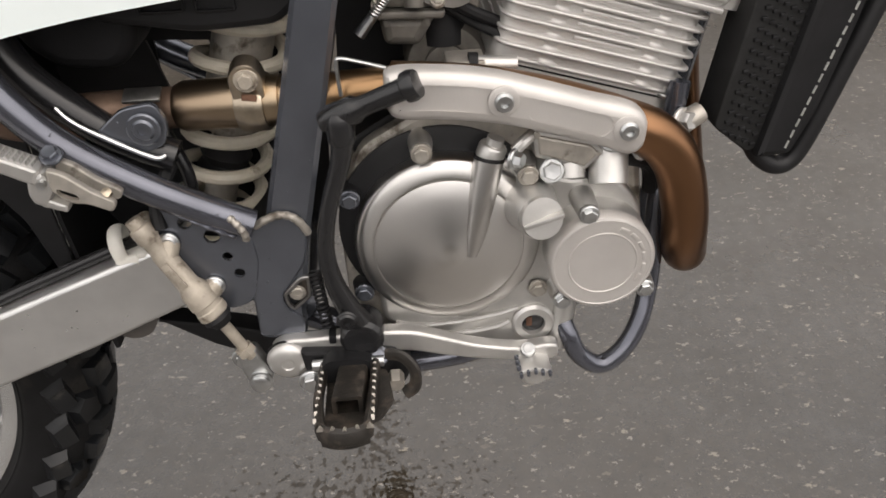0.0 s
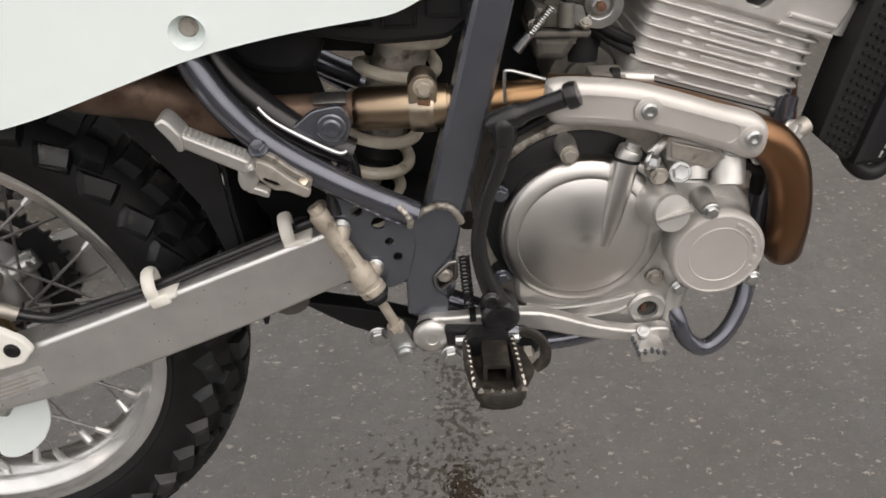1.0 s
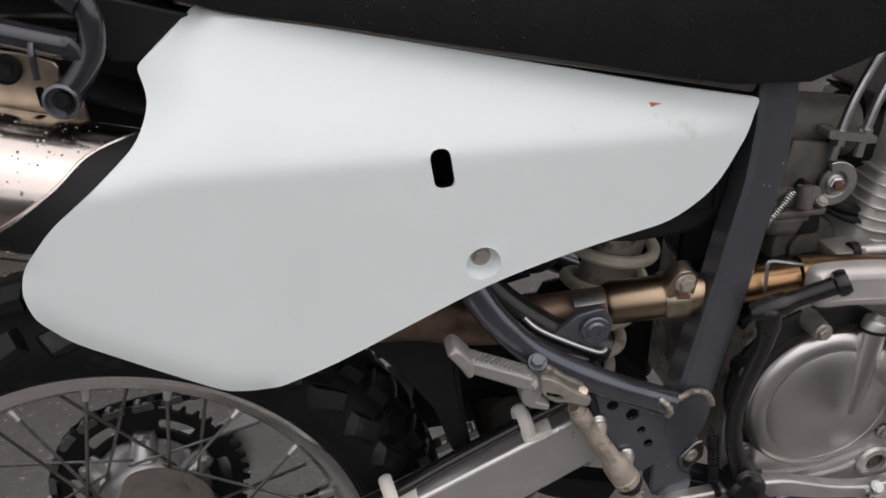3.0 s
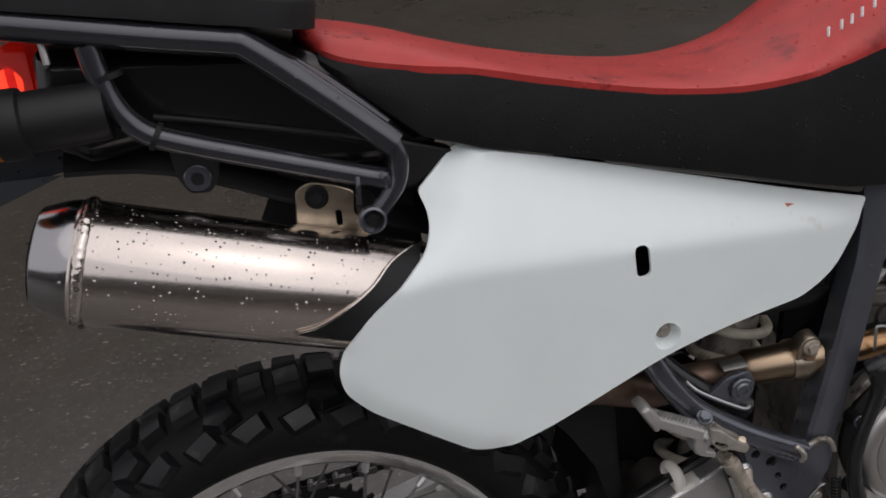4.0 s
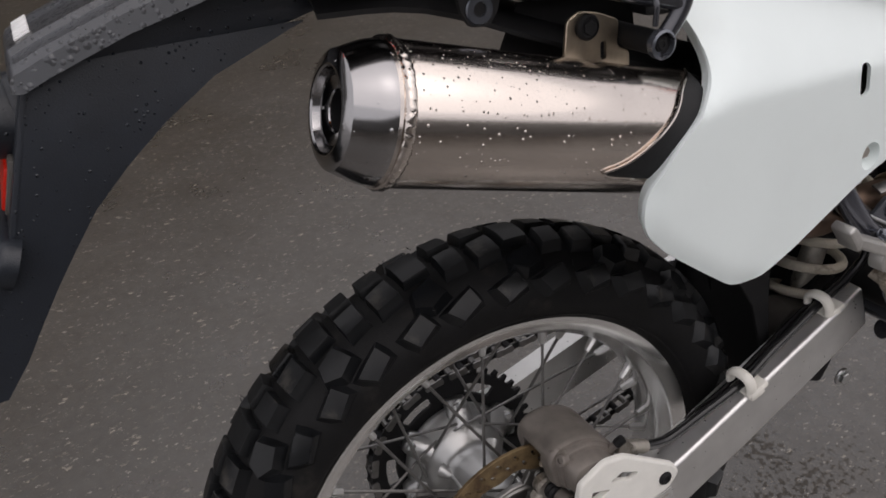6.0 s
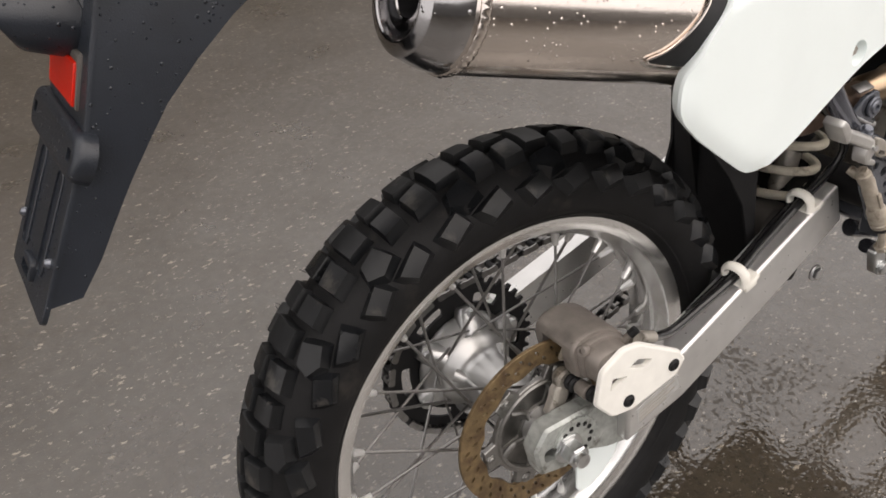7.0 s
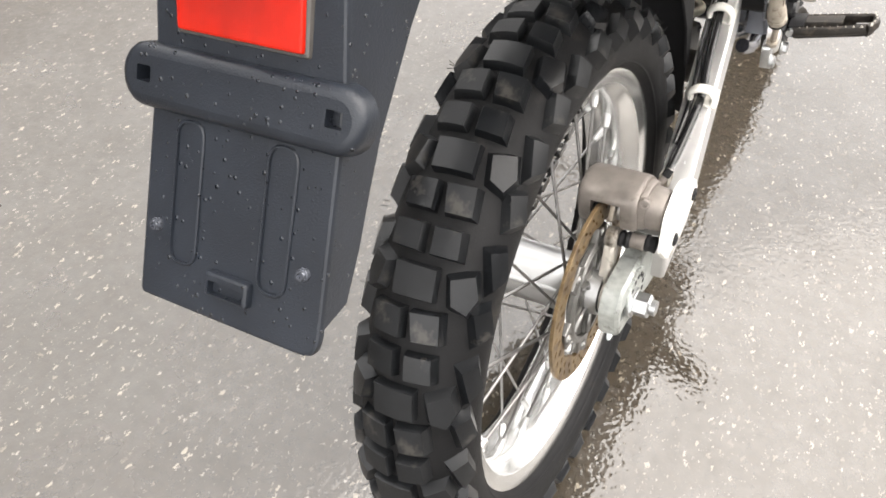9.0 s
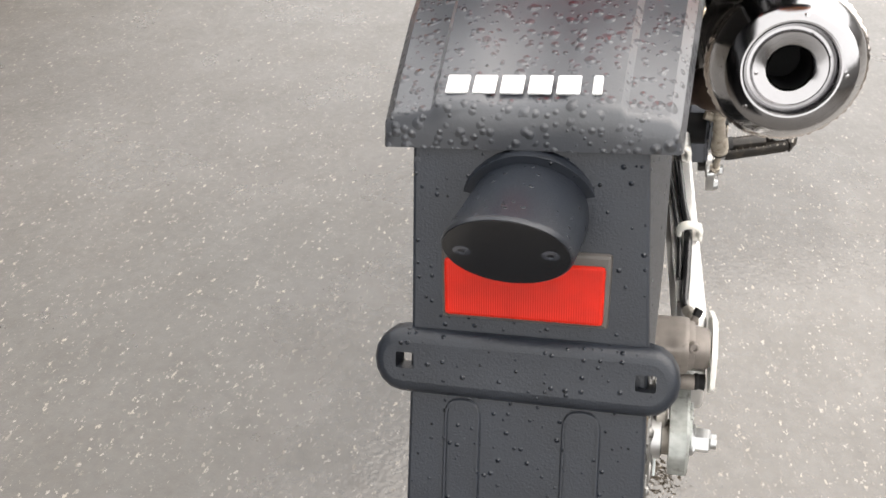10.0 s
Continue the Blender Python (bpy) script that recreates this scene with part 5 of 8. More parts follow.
def foot_peg(out=1):
    """A wide serrated peg that slopes up a little from its hinge; out: 1 on the right side, -1 on the left."""
    rise = lambda y: 0.056 + 0.20 * (-y - 0.15)
    at = lambda x, y, h=0.0: Vector((x, y * out, rise(y) + h))
    ob = part("foot_peg", loft([[at(x, y, h) for x, h in ((0.566, -0.008), (0.606, -0.008), (0.606, 0.010), (0.600, 0.014), (0.572, 0.014), (0.566, 0.010))] for y in (-0.142, -0.162)]), PLASTIC, bike, "black serrated steel foot peg")
    for s, x in ((-1, 0.566), (1, 0.609)):
        part("toothed_rail", tube([at(x, -0.150), at(x - 0.001, -0.20), at(x - 0.004 * s, -0.244)], 0.0042, 8, flat=1.7), GRIMY, ob)
        for k in range(9):
            y = -0.158 - 0.0100 * k
            part("tooth", prism([(-0.0022, 0), (0.0022, 0), (0, 0.0034)], 0.0011, plane(at(x, y, 0.0045), (0, out, -0.2), (0, 0, 1)), back=-0.0013), CASTDULL, ob)
    part("toothed_rail", tube([at(0.570, -0.245), at(0.578, -0.252), at(0.589, -0.255), at(0.600, -0.252), at(0.606, -0.245)], 0.0045, 8, flat=1.7), GRIMY, ob)
    for k in range(5):
        part("tooth", prism([(-0.003, 0), (0.003, 0), (0, 0.0042)], 0.0013, plane(at(0.571 + 0.009 * k, -0.254 + 0.002 * abs(k - 2), 0.005), (1, 0, 0), (0, 0, 1)), back=-0.0013), CASTDULL, ob)
    # hollow square post from the hinge, open at its far end
    o = [(0.578, -0.010), (0.602, -0.010), (0.602, 0.010), (0.578, 0.010)]
    hollow = fillet(o, 0.003, 2)
    part("centre_post", prism(hollow, 0.072, lambda u, v, w: at(u - 0.05 * (w - 0.04), -0.140 - w, v - 0.001), 0.0, [inset(hollow, 0.0035)], back=0.0), GRIMY, ob, "grimy hollow steel post")
    part("side_plate", prism(fillet([(0.604, -0.15), (0.618, -0.152), (0.624, -0.20), (0.614, -0.225), (0.604, -0.23)], 0.004, 2), -0.004, lambda u, v, w: at(u, v, w), 0.0, back=-0.008), GRIMY, ob)
    part("base_plate", prism(fillet([(0.568, -0.15), (0.607, -0.15), (0.604, -0.246), (0.571, -0.246)], 0.008, 3), -0.008, lambda u, v, w: at(u, v, w), 0.0, back=-0.012), GRIMY, ob)
    part("end_skirt", loft([[at(x, -0.247 - 0.008 * (1 - ((x - 0.588) / 0.02) ** 2), h) for x in np.linspace(0.570, 0.606, 9)] + [at(x, -0.243 - 0.008 * (1 - ((x - 0.588) / 0.02) ** 2), h) for x in np.linspace(0.606, 0.570, 9)] for h in (-0.012, 0.004)]), GRIMY, ob)
    if out < 0:
        part("mount", tube([(0.588, 0.10, 0.050), (0.588, 0.150, 0.056)], 0.014, 12, smooth=False), GRIMY, ob)
        return ob
    mount = part("mount", prism(fillet([(0.545, 0.068), (0.57, 0.066), (0.625, 0.062), (0.640, 0.040), (0.632, 0.022), (0.60, 0.020), (0.565, 0.024), (0.548, 0.045)], 0.006, 3), 0.030, side(-0.11), 0.004), PLASTIC, ob, "black foot peg mount")
    bolt(mount, (0.553, -0.141, 0.036), RIGHT, 0.0085, 0.008, STEEL)
    bolt(mount, (0.612, -0.141, 0.058), (0, -0.7, 0.7), 0.0065, 0.005, FRAME)
    part("hinge_pin", tube([(0.556, -0.146, 0.057), (0.616, -0.146, 0.057)], 0.005, 12, smooth=False), STEEL, ob)
    part("hook_spring", tube([(0.618, -0.142, 0.060), (0.631, -0.146, 0.060), (0.641, -0.152, 0.050), (0.641, -0.154, 0.034), (0.632, -0.154, 0.026)], 0.0058, 10, flat=0.6), GRIMY, ob)
    part("hook_nut", tube([(0.625, -0.145, 0.040), (0.625, -0.158, 0.038)], 0.0072, 6, smooth=False), CASTDULL, ob)
    return ob


foot_peg()
foot_peg(-1)


def passenger_peg():
    # slim bar, its upper face serrated, a turned-up toe at its free end
    bar = fillet([(0.340, 0.2865), (0.392, 0.2600), (0.3865, 0.2480), (0.3400, 0.2735)], 0.002, 2)
    ob = part("passenger_foot_peg", prism(bar, 0.019, side(-0.143), 0.0025, steps=2), CAST, bike, "folded cast aluminium passenger foot peg with serrated top")
    along = (Vector((0.392, 0, 0.2600)) - Vector((0.340, 0, 0.2865))).normalized()
    ridge = None
    for i in range(13):
        for y in (-0.1475, -0.1525, -0.1575):
            m = Matrix.Translation(Vector((0.3425, y, 0.2852)) + along * (0.0041 * i)) @ Matrix.Rotation(-math.atan2(along.z, along.x), 4, "Y")
            if ridge is None:
                ridge = part("knurl", loft([[Vector((-0.0019, b, -0.0005)), Vector((0.0019, b, -0.0005)), Vector((0.0002, b * 0.75, 0.0021))] for b in (-0.0022, 0.0022)]), CAST, ob)
                ridge.matrix_basis = m
            else:
                copy_part(ridge, ob, m)
    toe = fillet([(0.3215, 0.2955), (0.3290, 0.3010), (0.3350, 0.2965), (0.3430, 0.2850), (0.3425, 0.2715), (0.3370, 0.2705), (0.3330, 0.2790)], 0.003, 3)
    part("end_stop", prism(toe, 0.023, side(-0.141), 0.003, steps=2), CAST, ob, "turned-up end stop")
    # knuckle under the root between the two cheeks of the fork
    knuckle = fillet([(0.381, 0.2530), (0.394, 0.2590), (0.3985, 0.2440), (0.3900, 0.2310), (0.3815, 0.2330), (0.3790, 0.2420)], 0.003, 3)
    part("hinge_knuckle", prism(knuckle, 0.016, side(-0.145), 0.003), CAST, ob)
    cheek = fillet([(0.3960, 0.2610), (0.4080, 0.2560), (0.4230, 0.2420), (0.4390, 0.2320), (0.4350, 0.2235), (0.4180, 0.2320), (0.4080, 0.2325), (0.3960, 0.2440)], 0.004, 3)
    slot = fillet([(0.4000, 0.2460), (0.4130, 0.2400), (0.4150, 0.2355), (0.4090, 0.2355), (0.4000, 0.2405)], 0.002, 2)
    part("hinge_fork", prism(cheek, 0.0050, side(-0.157), 0.0015, [slot]), CASTDULL, ob, "slotted hinge fork")
    part("hinge_fork", prism(cheek, 0.0050, side(-0.139), 0.0015), CASTDULL, ob)
    part("hinge_tongue", prism(fillet([(0.3870, 0.2390), (0.4040, 0.2305), (0.4025, 0.2245), (0.3850, 0.2310)], 0.002, 2), 0.010, side(-0.150), 0.002), CAST, ob)
    part("hinge_pin", tube([(0.3920, -0.138, 0.2500), (0.3920, -0.165, 0.2500)], 0.0032, 12, smooth=False), STEEL, ob)
    bolt(ob, (0.397, -0.146, 0.264), (0, -0.5, 0.85), 0.0062, 0.006, FRAME)
    part("rusty_nut", lathe([(0.0042, 0), (0.0042, 0.003), (0.0, 0.004)], (0.432, -0.156, 0.236), (0, -0.6, 0.8), 6), STRAW, ob)
    return ob


passenger_peg()

# ---- engine ----


def engine():
    case = fillet([(0.590, 0.07), (0.588, 0.17), (0.61, 0.235), (0.66, 0.262), (0.73, 0.262), (0.80, 0.246), (0.835, 0.215), (0.842, 0.15), (0.80, 0.09), (0.785, 0.06), (0.778, 0.02), (0.72, 0.024), (0.62, 0.04)], 0.012, 3)
    ob = part("engine", prism(case, 0.101, side(0.0), 0.006, back=-0.105), CASTDULL, bike, "air-cooled single-cylinder engine with silver cases")
    # right-hand case with its raised rim
    rim_out = fillet([(0.616, 0.10), (0.620, 0.165), (0.636, 0.198), (0.660, 0.222), (0.70, 0.228), (0.745, 0.213), (0.775, 0.20), (0.815, 0.20), (0.838, 0.17), (0.838, 0.12), (0.79, 0.085), (0.782, 0.03), (0.772, 0.022), (0.735, 0.034), (0.66, 0.055), (0.618, 0.070)], 0.012, 3)
    part("side_case", prism(rim_out, 0.012, side(-0.1), 0.005, steps=3), CAST, ob, "satin cast aluminium side case")
    # clutch cover
    c = Vector((0.6765, -0.108, 0.1535))
    prof = [(0.0762, 0.0), (0.0762, 0.0075), (0.0755, 0.0110), (0.0735, 0.0138), (0.069, 0.0160), (0.0622, 0.0186), (0.0612, 0.0187), (0.0607, 0.0179), (0.0600, 0.0179), (0.0595, 0.0190), (0.056, 0.0205), (0.045, 0.0240), (0.03, 0.0278), (0.015, 0.0310), (0.0120, 0.0316), (0.0095, 0.0324), (0.005, 0.0327), (0.0, 0.0327)]
    part("clutch_cover", lathe(prof, c, RIGHT, 112), TURNED, ob, "domed brushed silver clutch cover")
    # tapered boss that runs down over the dome, with the banjo of the oil line on its head
    top, foot = Vector((0.7105, -0.123, 0.229)), Vector((0.6935, -0.137, 0.150))
    part("tapered_boss", tube([top, top.lerp(foot, 0.35), top.lerp(foot, 0.75), foot], [0.0120, 0.0112, 0.0088, 0.0048], 24, smooth=False), COVER, ob)
    part("boss_seal", lathe([(0.0122, -0.002), (0.0122, 0.001)], top, (top - foot).normalized(), 28), MATT, ob)
    part("boss_cap", lathe([(0.0112, 0.000), (0.0112, 0.009), (0.0100, 0.011), (0.0070, 0.0115), (0.0068, 0.017), (0.0, 0.0175)], top, (top - foot).normalized() + Vector((0.15, -0.2, 0.1)), 28), CAST, ob)
    bolt(ob, (0.7275, -0.136, 0.2325), (0.8, -0.6, 0.0), 0.0062, 0.008, STEEL)
    # worn raised lettering, too worn to read
    for k in range(5):
        part("worn_lettering", box((0.7045 + 0.0052 * k, -0.1315 + 0.0006 * k, 0.1545 + 0.0014 * k), (0.0032, 0.0014, 0.006), 0.0004, (0, -16, 0)), COVER, ob)
    for x, z in ((0.6585, 0.238), (0.600, 0.196), (0.604, 0.1065), (0.740, 0.2135), (0.752, 0.098)):
        y = -0.128 if z > 0.2 else -0.115
        part("bolt_boss", tube([(x, -0.10, z), (x, y + 0.003, z)], [0.0105, 0.0085], 18, smooth=False), CAST if x > 0.61 else PLASTIC, ob)
        bolt(ob, (x, y, z), RIGHT, 0.0062, 0.0055, CASTDULL if x > 0.61 else FRAME)
    # flutes below the cover
    for z0, x1 in ((0.071, 0.735), (0.0575, 0.728)):
        part("case_rib", tube([(0.628, -0.113, z0), (0.645, -0.114, z0 - 0.004), (0.68, -0.114, z0 - 0.003), (0.715, -0.114, z0 + 0.002), (x1, -0.113, z0 + 0.007)], 0.0026, 8), CAST, ob)
    # sight glass
    part("sight_glass_rim", lathe([(0.019, 0), (0.019, 0.006), (0.0165, 0.0085), (0.0105, 0.0085), (0.0098, 0.003)], (0.7485, -0.109, 0.061), RIGHT, 36), CAST, ob)
    part("sight_glass", lathe([(0.010, 0), (0.010, 0.003), (0.0, 0.0034)], (0.7485, -0.110, 0.061), RIGHT, 24), GLOSS, ob, "dark oily sight glass")
    part("glass_stripe", box((0.745, -0.1138, 0.062), (0.005, 0.001, 0.009), 0.0003), STAIN, ob)
    for k in range(3):
        part("level_mark", box((0.770, -0.1145, 0.054 + 0.007 * k), (0.009, 0.003, 0.0018), 0.0006), CAST, ob)
    part("case_pillar", tube([(0.7785, -0.108, 0.092), (0.774, -0.110, 0.060), (0.770, -0.112, 0.034)], [0.0105, 0.0098, 0.0092], 18), CAST, ob)
    # oil filter cover
    fc = Vector((0.7988, -0.128, 0.1385))
    part("filter_housing", lathe([(0.044, -0.03), (0.043, 0.0), (0.0425, 0.006)], fc, RIGHT, 64), CAST, ob)
    part("filter_cover", lathe([(0.0435, 0.006), (0.0435, 0.013), (0.0415, 0.0165), (0.0395, 0.0172), (0.0390, 0.0168), (0.0285, 0.0168), (0.0281, 0.0177), (0.0275, 0.0177), (0.0270, 0.0168), (0.0, 0.0168)], fc, RIGHT, 72), SHIELD, ob, "round silver oil filter cover")
    for p in ((0.786, -0.143, 0.1835), (0.7695, -0.136, 0.0985), (0.838, -0.137, 0.106)):
        part("bolt_boss", tube([(p[0], -0.11, p[2]), (p[0], p[1] + 0.002, p[2])], [0.0105, 0.0085], 18, smooth=False), CAST, ob)
        bolt(ob, p, RIGHT, 0.006, 0.0055, STEEL)
    # raised maker's mark: plain bars round the rim of the cover
    for k in range(6):
        a = radians(62 - 18 * k)
        p = fc + Vector((0.0335 * math.cos(a), -0.0172, 0.0335 * math.sin(a)))
        part("raised_mark", box(p, (0.0032, 0.0016, 0.0075), 0.0005, (0, -math.degrees(a) + 0, 0)), SHIELD, ob)
    # filler cap on its neck
    part("filler_neck", tube([(0.7405, -0.10, 0.182), (0.743, -0.130, 0.186), (0.7455, -0.148, 0.188)], [0.026, 0.021, 0.0165], 28), CAST, ob)
    part("oil_filler_cap", lathe([(0.0165, -0.004), (0.0172, 0.003), (0.0165, 0.0055), (0.0, 0.0062)], (0.7465, -0.150, 0.1885), (0.16, -0.95, 0.25), 32), CAST, ob, "slotted silver oil filler cap")
    part("cap_grip", box((0.748, -0.157, 0.1895), (0.032, 0.007, 0.0036), 0.001, (0, -17, 0)), CAST, ob)
    # fittings above the filter
    for p, q, r in (((0.757, -0.10, 0.212), (0.759, -0.126, 0.216), 0.0105), ((0.775, -0.105, 0.235), (0.774, -0.12, 0.205), 0.0135), ((0.806, -0.105, 0.235), (0.804, -0.125, 0.200), 0.0165)):
        part("oil_fitting", tube([p, q], [r, r * 0.92], 20, smooth=False), CAST, ob)
    bolt(ob, (0.806, -0.118, 0.234), (0, -0.4, 0.9), 0.0085, 0.008, STEEL)
    bolt(ob, (0.829, -0.118, 0.2245), (0.5, -0.6, 0.5), 0.0065, 0.008, STEEL)
    bolt(ob, (0.758, -0.128, 0.2165), (0, -0.9, 0.3), 0.0075, 0.006, STEEL)
    part("oil_line", tube([(0.729, -0.13, 0.236), (0.737, -0.128, 0.243), (0.748, -0.118, 0.2465)], 0.0048, 10), CAST, ob)
    part("oil_line", tube([(0.80, -0.115, 0.222), (0.825, -0.108, 0.214), (0.845, -0.095, 0.20), (0.853, -0.08, 0.17)], 0.0075, 10), PLASTIC, ob)
    block = fillet([(0.745, 0.227), (0.742, 0.2515), (0.79, 0.239), (0.800, 0.228), (0.785, 0.213)], 0.003, 2)
    part("casting_block", prism(block, 0.022, side(-0.104), 0.003), CAST, ob)
    part("block_rim", prism(inset(block, 0.004), 0.024, side(-0.104), 0.002, back=0.02), CASTDULL, ob)
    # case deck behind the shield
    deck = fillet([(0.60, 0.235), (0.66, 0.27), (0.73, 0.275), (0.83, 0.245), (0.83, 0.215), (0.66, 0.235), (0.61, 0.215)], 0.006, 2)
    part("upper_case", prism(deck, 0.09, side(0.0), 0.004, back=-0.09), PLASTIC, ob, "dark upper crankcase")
    part("dark_cover", lathe([(0.086, 0), (0.086, 0.006), (0.08, 0.009)], (0.674, -0.098, 0.163), RIGHT, 64), PLASTIC, ob)
    # starter motor and small fittings behind the cylinder
    part("starter_motor", lathe([(0.034, -0.07), (0.034, 0.034), (0.031, 0.040), (0.020, 0.042), (0.0175, 0.041), (0.017, 0.046), (0.0, 0.047)], (0.685, 0.0, 0.276), RIGHT, 36), CARB, ob, "dusty dark grey starter motor")
    part("breather_cap", tube([(0.684, -0.028, 0.292), (0.684, -0.028, 0.318), (0.683, -0.028, 0.332)], [0.0195, 0.0180, 0.0150], 24, smooth=False), MATT, ob, "black rubber cap")
    part("rear_casting", prism(fillet([(0.588, 0.19), (0.64, 0.20), (0.676, 0.30), (0.690, 0.36), (0.60, 0.40)], 0.012, 3), -0.02, side(0.0), back=-0.03), MATT, ob)
    part("cam_tensioner", box((0.697, -0.080, 0.2895), (0.030, 0.03, 0.0125), 0.002), CASTDULL, ob)
    part("tensioner_neck", tube([(0.703, -0.088, 0.2915), (0.736, -0.088, 0.289)], [0.0065, 0.007], 18, smooth=False), CAST, ob)
    part("tensioner_cap", tube([(0.699, -0.088, 0.292), (0.706, -0.088, 0.2914)], 0.0085, 16, smooth=False), MATT, ob)
    return ob


eng = engine()

# cylinder: leans ahead, square fins with rounded corners
CYL_UP = Vector((0.284, 0, 0.959)).normalized()
CYL_AHEAD = Vector((CYL_UP.z, 0, -CYL_UP.x))
CYL_FOOT = Vector((0.8005, 0, 0.2785))


def at_cylinder(a, b, h):
    return CYL_FOOT + CYL_AHEAD * a + LEFT * b + CYL_UP * h


def cylinder():
    ob = part("cylinder", loft([[at_cylinder(x, y, h) for x, y in fillet([(-0.0805, -0.0650), (0.076, -0.0650), (0.076, 0.0650), (-0.0805, 0.0650)], 0.015, 5)] for h in (-0.03, 0.07)]), FINS, bike, "finned silver cylinder")
    for k in range(-1, 6):
        h = 0.0107 * k
        cut = 0.010 if k < 0 else 0.0
        xa, xb = -0.0815 + cut - 0.0006 * max(k, 0), 0.0815 - cut * 0.7
        outline = fillet([(xa, -0.070 + cut * 0.3), (xb, -0.070 + cut * 0.3), (xb, 0.072), (xa, 0.072)], 0.016, 6)
        rings = []
        for dh, b in ((-0.0019, 0.0075), (-0.0016, 0.0011), (-0.0011, 0.0002), (0.0, -0.0001), (0.0011, 0.0002), (0.0016, 0.0011), (0.0019, 0.0075)):
            rings.append([at_cylinder(q.x, q.y, h + dh) for q in inset(outline, b)])
        part("fin", loft(rings), FINS, ob, sharp=60)
    # stud columns that swell out between the fins
    for x in (-0.037, 0.045):
        for k in range(-1, 5):
            h = 0.00535 + 0.0107 * k
            rings = []
            for dh, r in ((-0.0036, 0.0150), (-0.0022, 0.0125), (0.0, 0.0118), (0.0022, 0.0125), (0.0036, 0.0150)):
                rings.append([at_cylinder(x + r * math.cos(a), -0.0555 + r * 0.9 * math.sin(a), h + dh) for a in np.linspace(0, 2 * math.pi, 17)[:-1]])
            part("stud_column", loft(rings), FINS, ob, sharp=60)
    for k in range(1, 5):
        part("fin_web", box(at_cylinder(0.004, -0.0615, 0.00535 + 0.0107 * k), (0.052, 0.011, 0.0045), 0.0015, (0, 16.5, 0)), FINS, ob)
    part("cylinder_base", loft([[at_cylinder(x, y, h) for x, y in fillet([(-0.064, -0.064), (0.078, -0.064), (0.078, 0.064), (-0.064, 0.064)], 0.010, 4)] for h in (-0.034, -0.0165)]), CAST, ob)
    part("base_gasket", loft([[at_cylinder(x, y, h) for x, y in fillet([(-0.066, -0.0655), (0.079, -0.0655), (0.079, 0.0655), (-0.066, 0.0655)], 0.010, 4)] for h in (-0.0165, -0.0150)]), MATT, ob)
    bolt(ob, at_cylinder(0.070, -0.060, -0.0145), CYL_UP, 0.007, 0.008, STEEL)
    return ob


cylinder()


def cylinder_head():
    put = lambda u, v, w: at_cylinder(u, -0.050 - w, v)
    outline = [(-0.082, 0.060), (0.078, 0.060), (0.088, 0.068), (0.092, 0.090), (0.090, 0.104), (-0.082, 0.104), (-0.086, 0.080)]
    spots = ((-0.0355, 0.0885, 0.0135), (0.0056, 0.0814, 0.0135))
    holes = [ring2(u, v, r, 24) for u, v, r in spots]
    ob = part("cylinder_head", prism(fillet(outline, 0.006, 3), 0.020, put, 0.004, holes, 3, back=-0.11), FINS, bike, "silver cylinder head with round plugs")
    for u, v, r in spots:
        part("head_plug", lathe([(r, 0.0), (r, 0.004), (r * 0.8, 0.006), (r * 0.3, 0.006), (r * 0.22, 0.003), (0.0, 0.003)], put(u, v, 0.006), RIGHT, 28), GLOSS, ob, "black round plug")
    for u in (-0.070, 0.090):
        part("head_bolt_boss", tube([put(u, 0.064, 0.006), put(u, 0.1045, 0.006)], 0.011, 16, smooth=False), FINS, ob)
    for k, v in enumerate((0.0625, 0.0715)):
        part("head_fin", prism(fillet([(0.030 + 0.006 * k, v - 0.0024), (0.084, v - 0.0024), (0.084, v + 0.0024), (0.032 + 0.006 * k, v + 0.0024)], 0.0015, 2), 0.024, put, 0.0015), FINS, ob)
    part("head_gasket", prism([(-0.084, 0.104), (0.092, 0.104), (0.092, 0.1065), (-0.084, 0.1065)], 0.0205, put, back=-0.11), MATT, ob)
    part("rocker_cover", prism(fillet([(-0.084, 0.107), (0.092, 0.107), (0.085, 0.17), (-0.07, 0.17)], 0.012, 3), 0.020, put, 0.006, back=-0.11, steps=3), FINS, ob)
    part("spark_plug_lead", tube([put(-0.05, 0.113, 0.022), put(0.02, 0.110, 0.024), put(0.09, 0.100, 0.022), put(0.12, 0.085, 0.01)], 0.0032, 10), MATT, ob)
    return ob


cylinder_head()


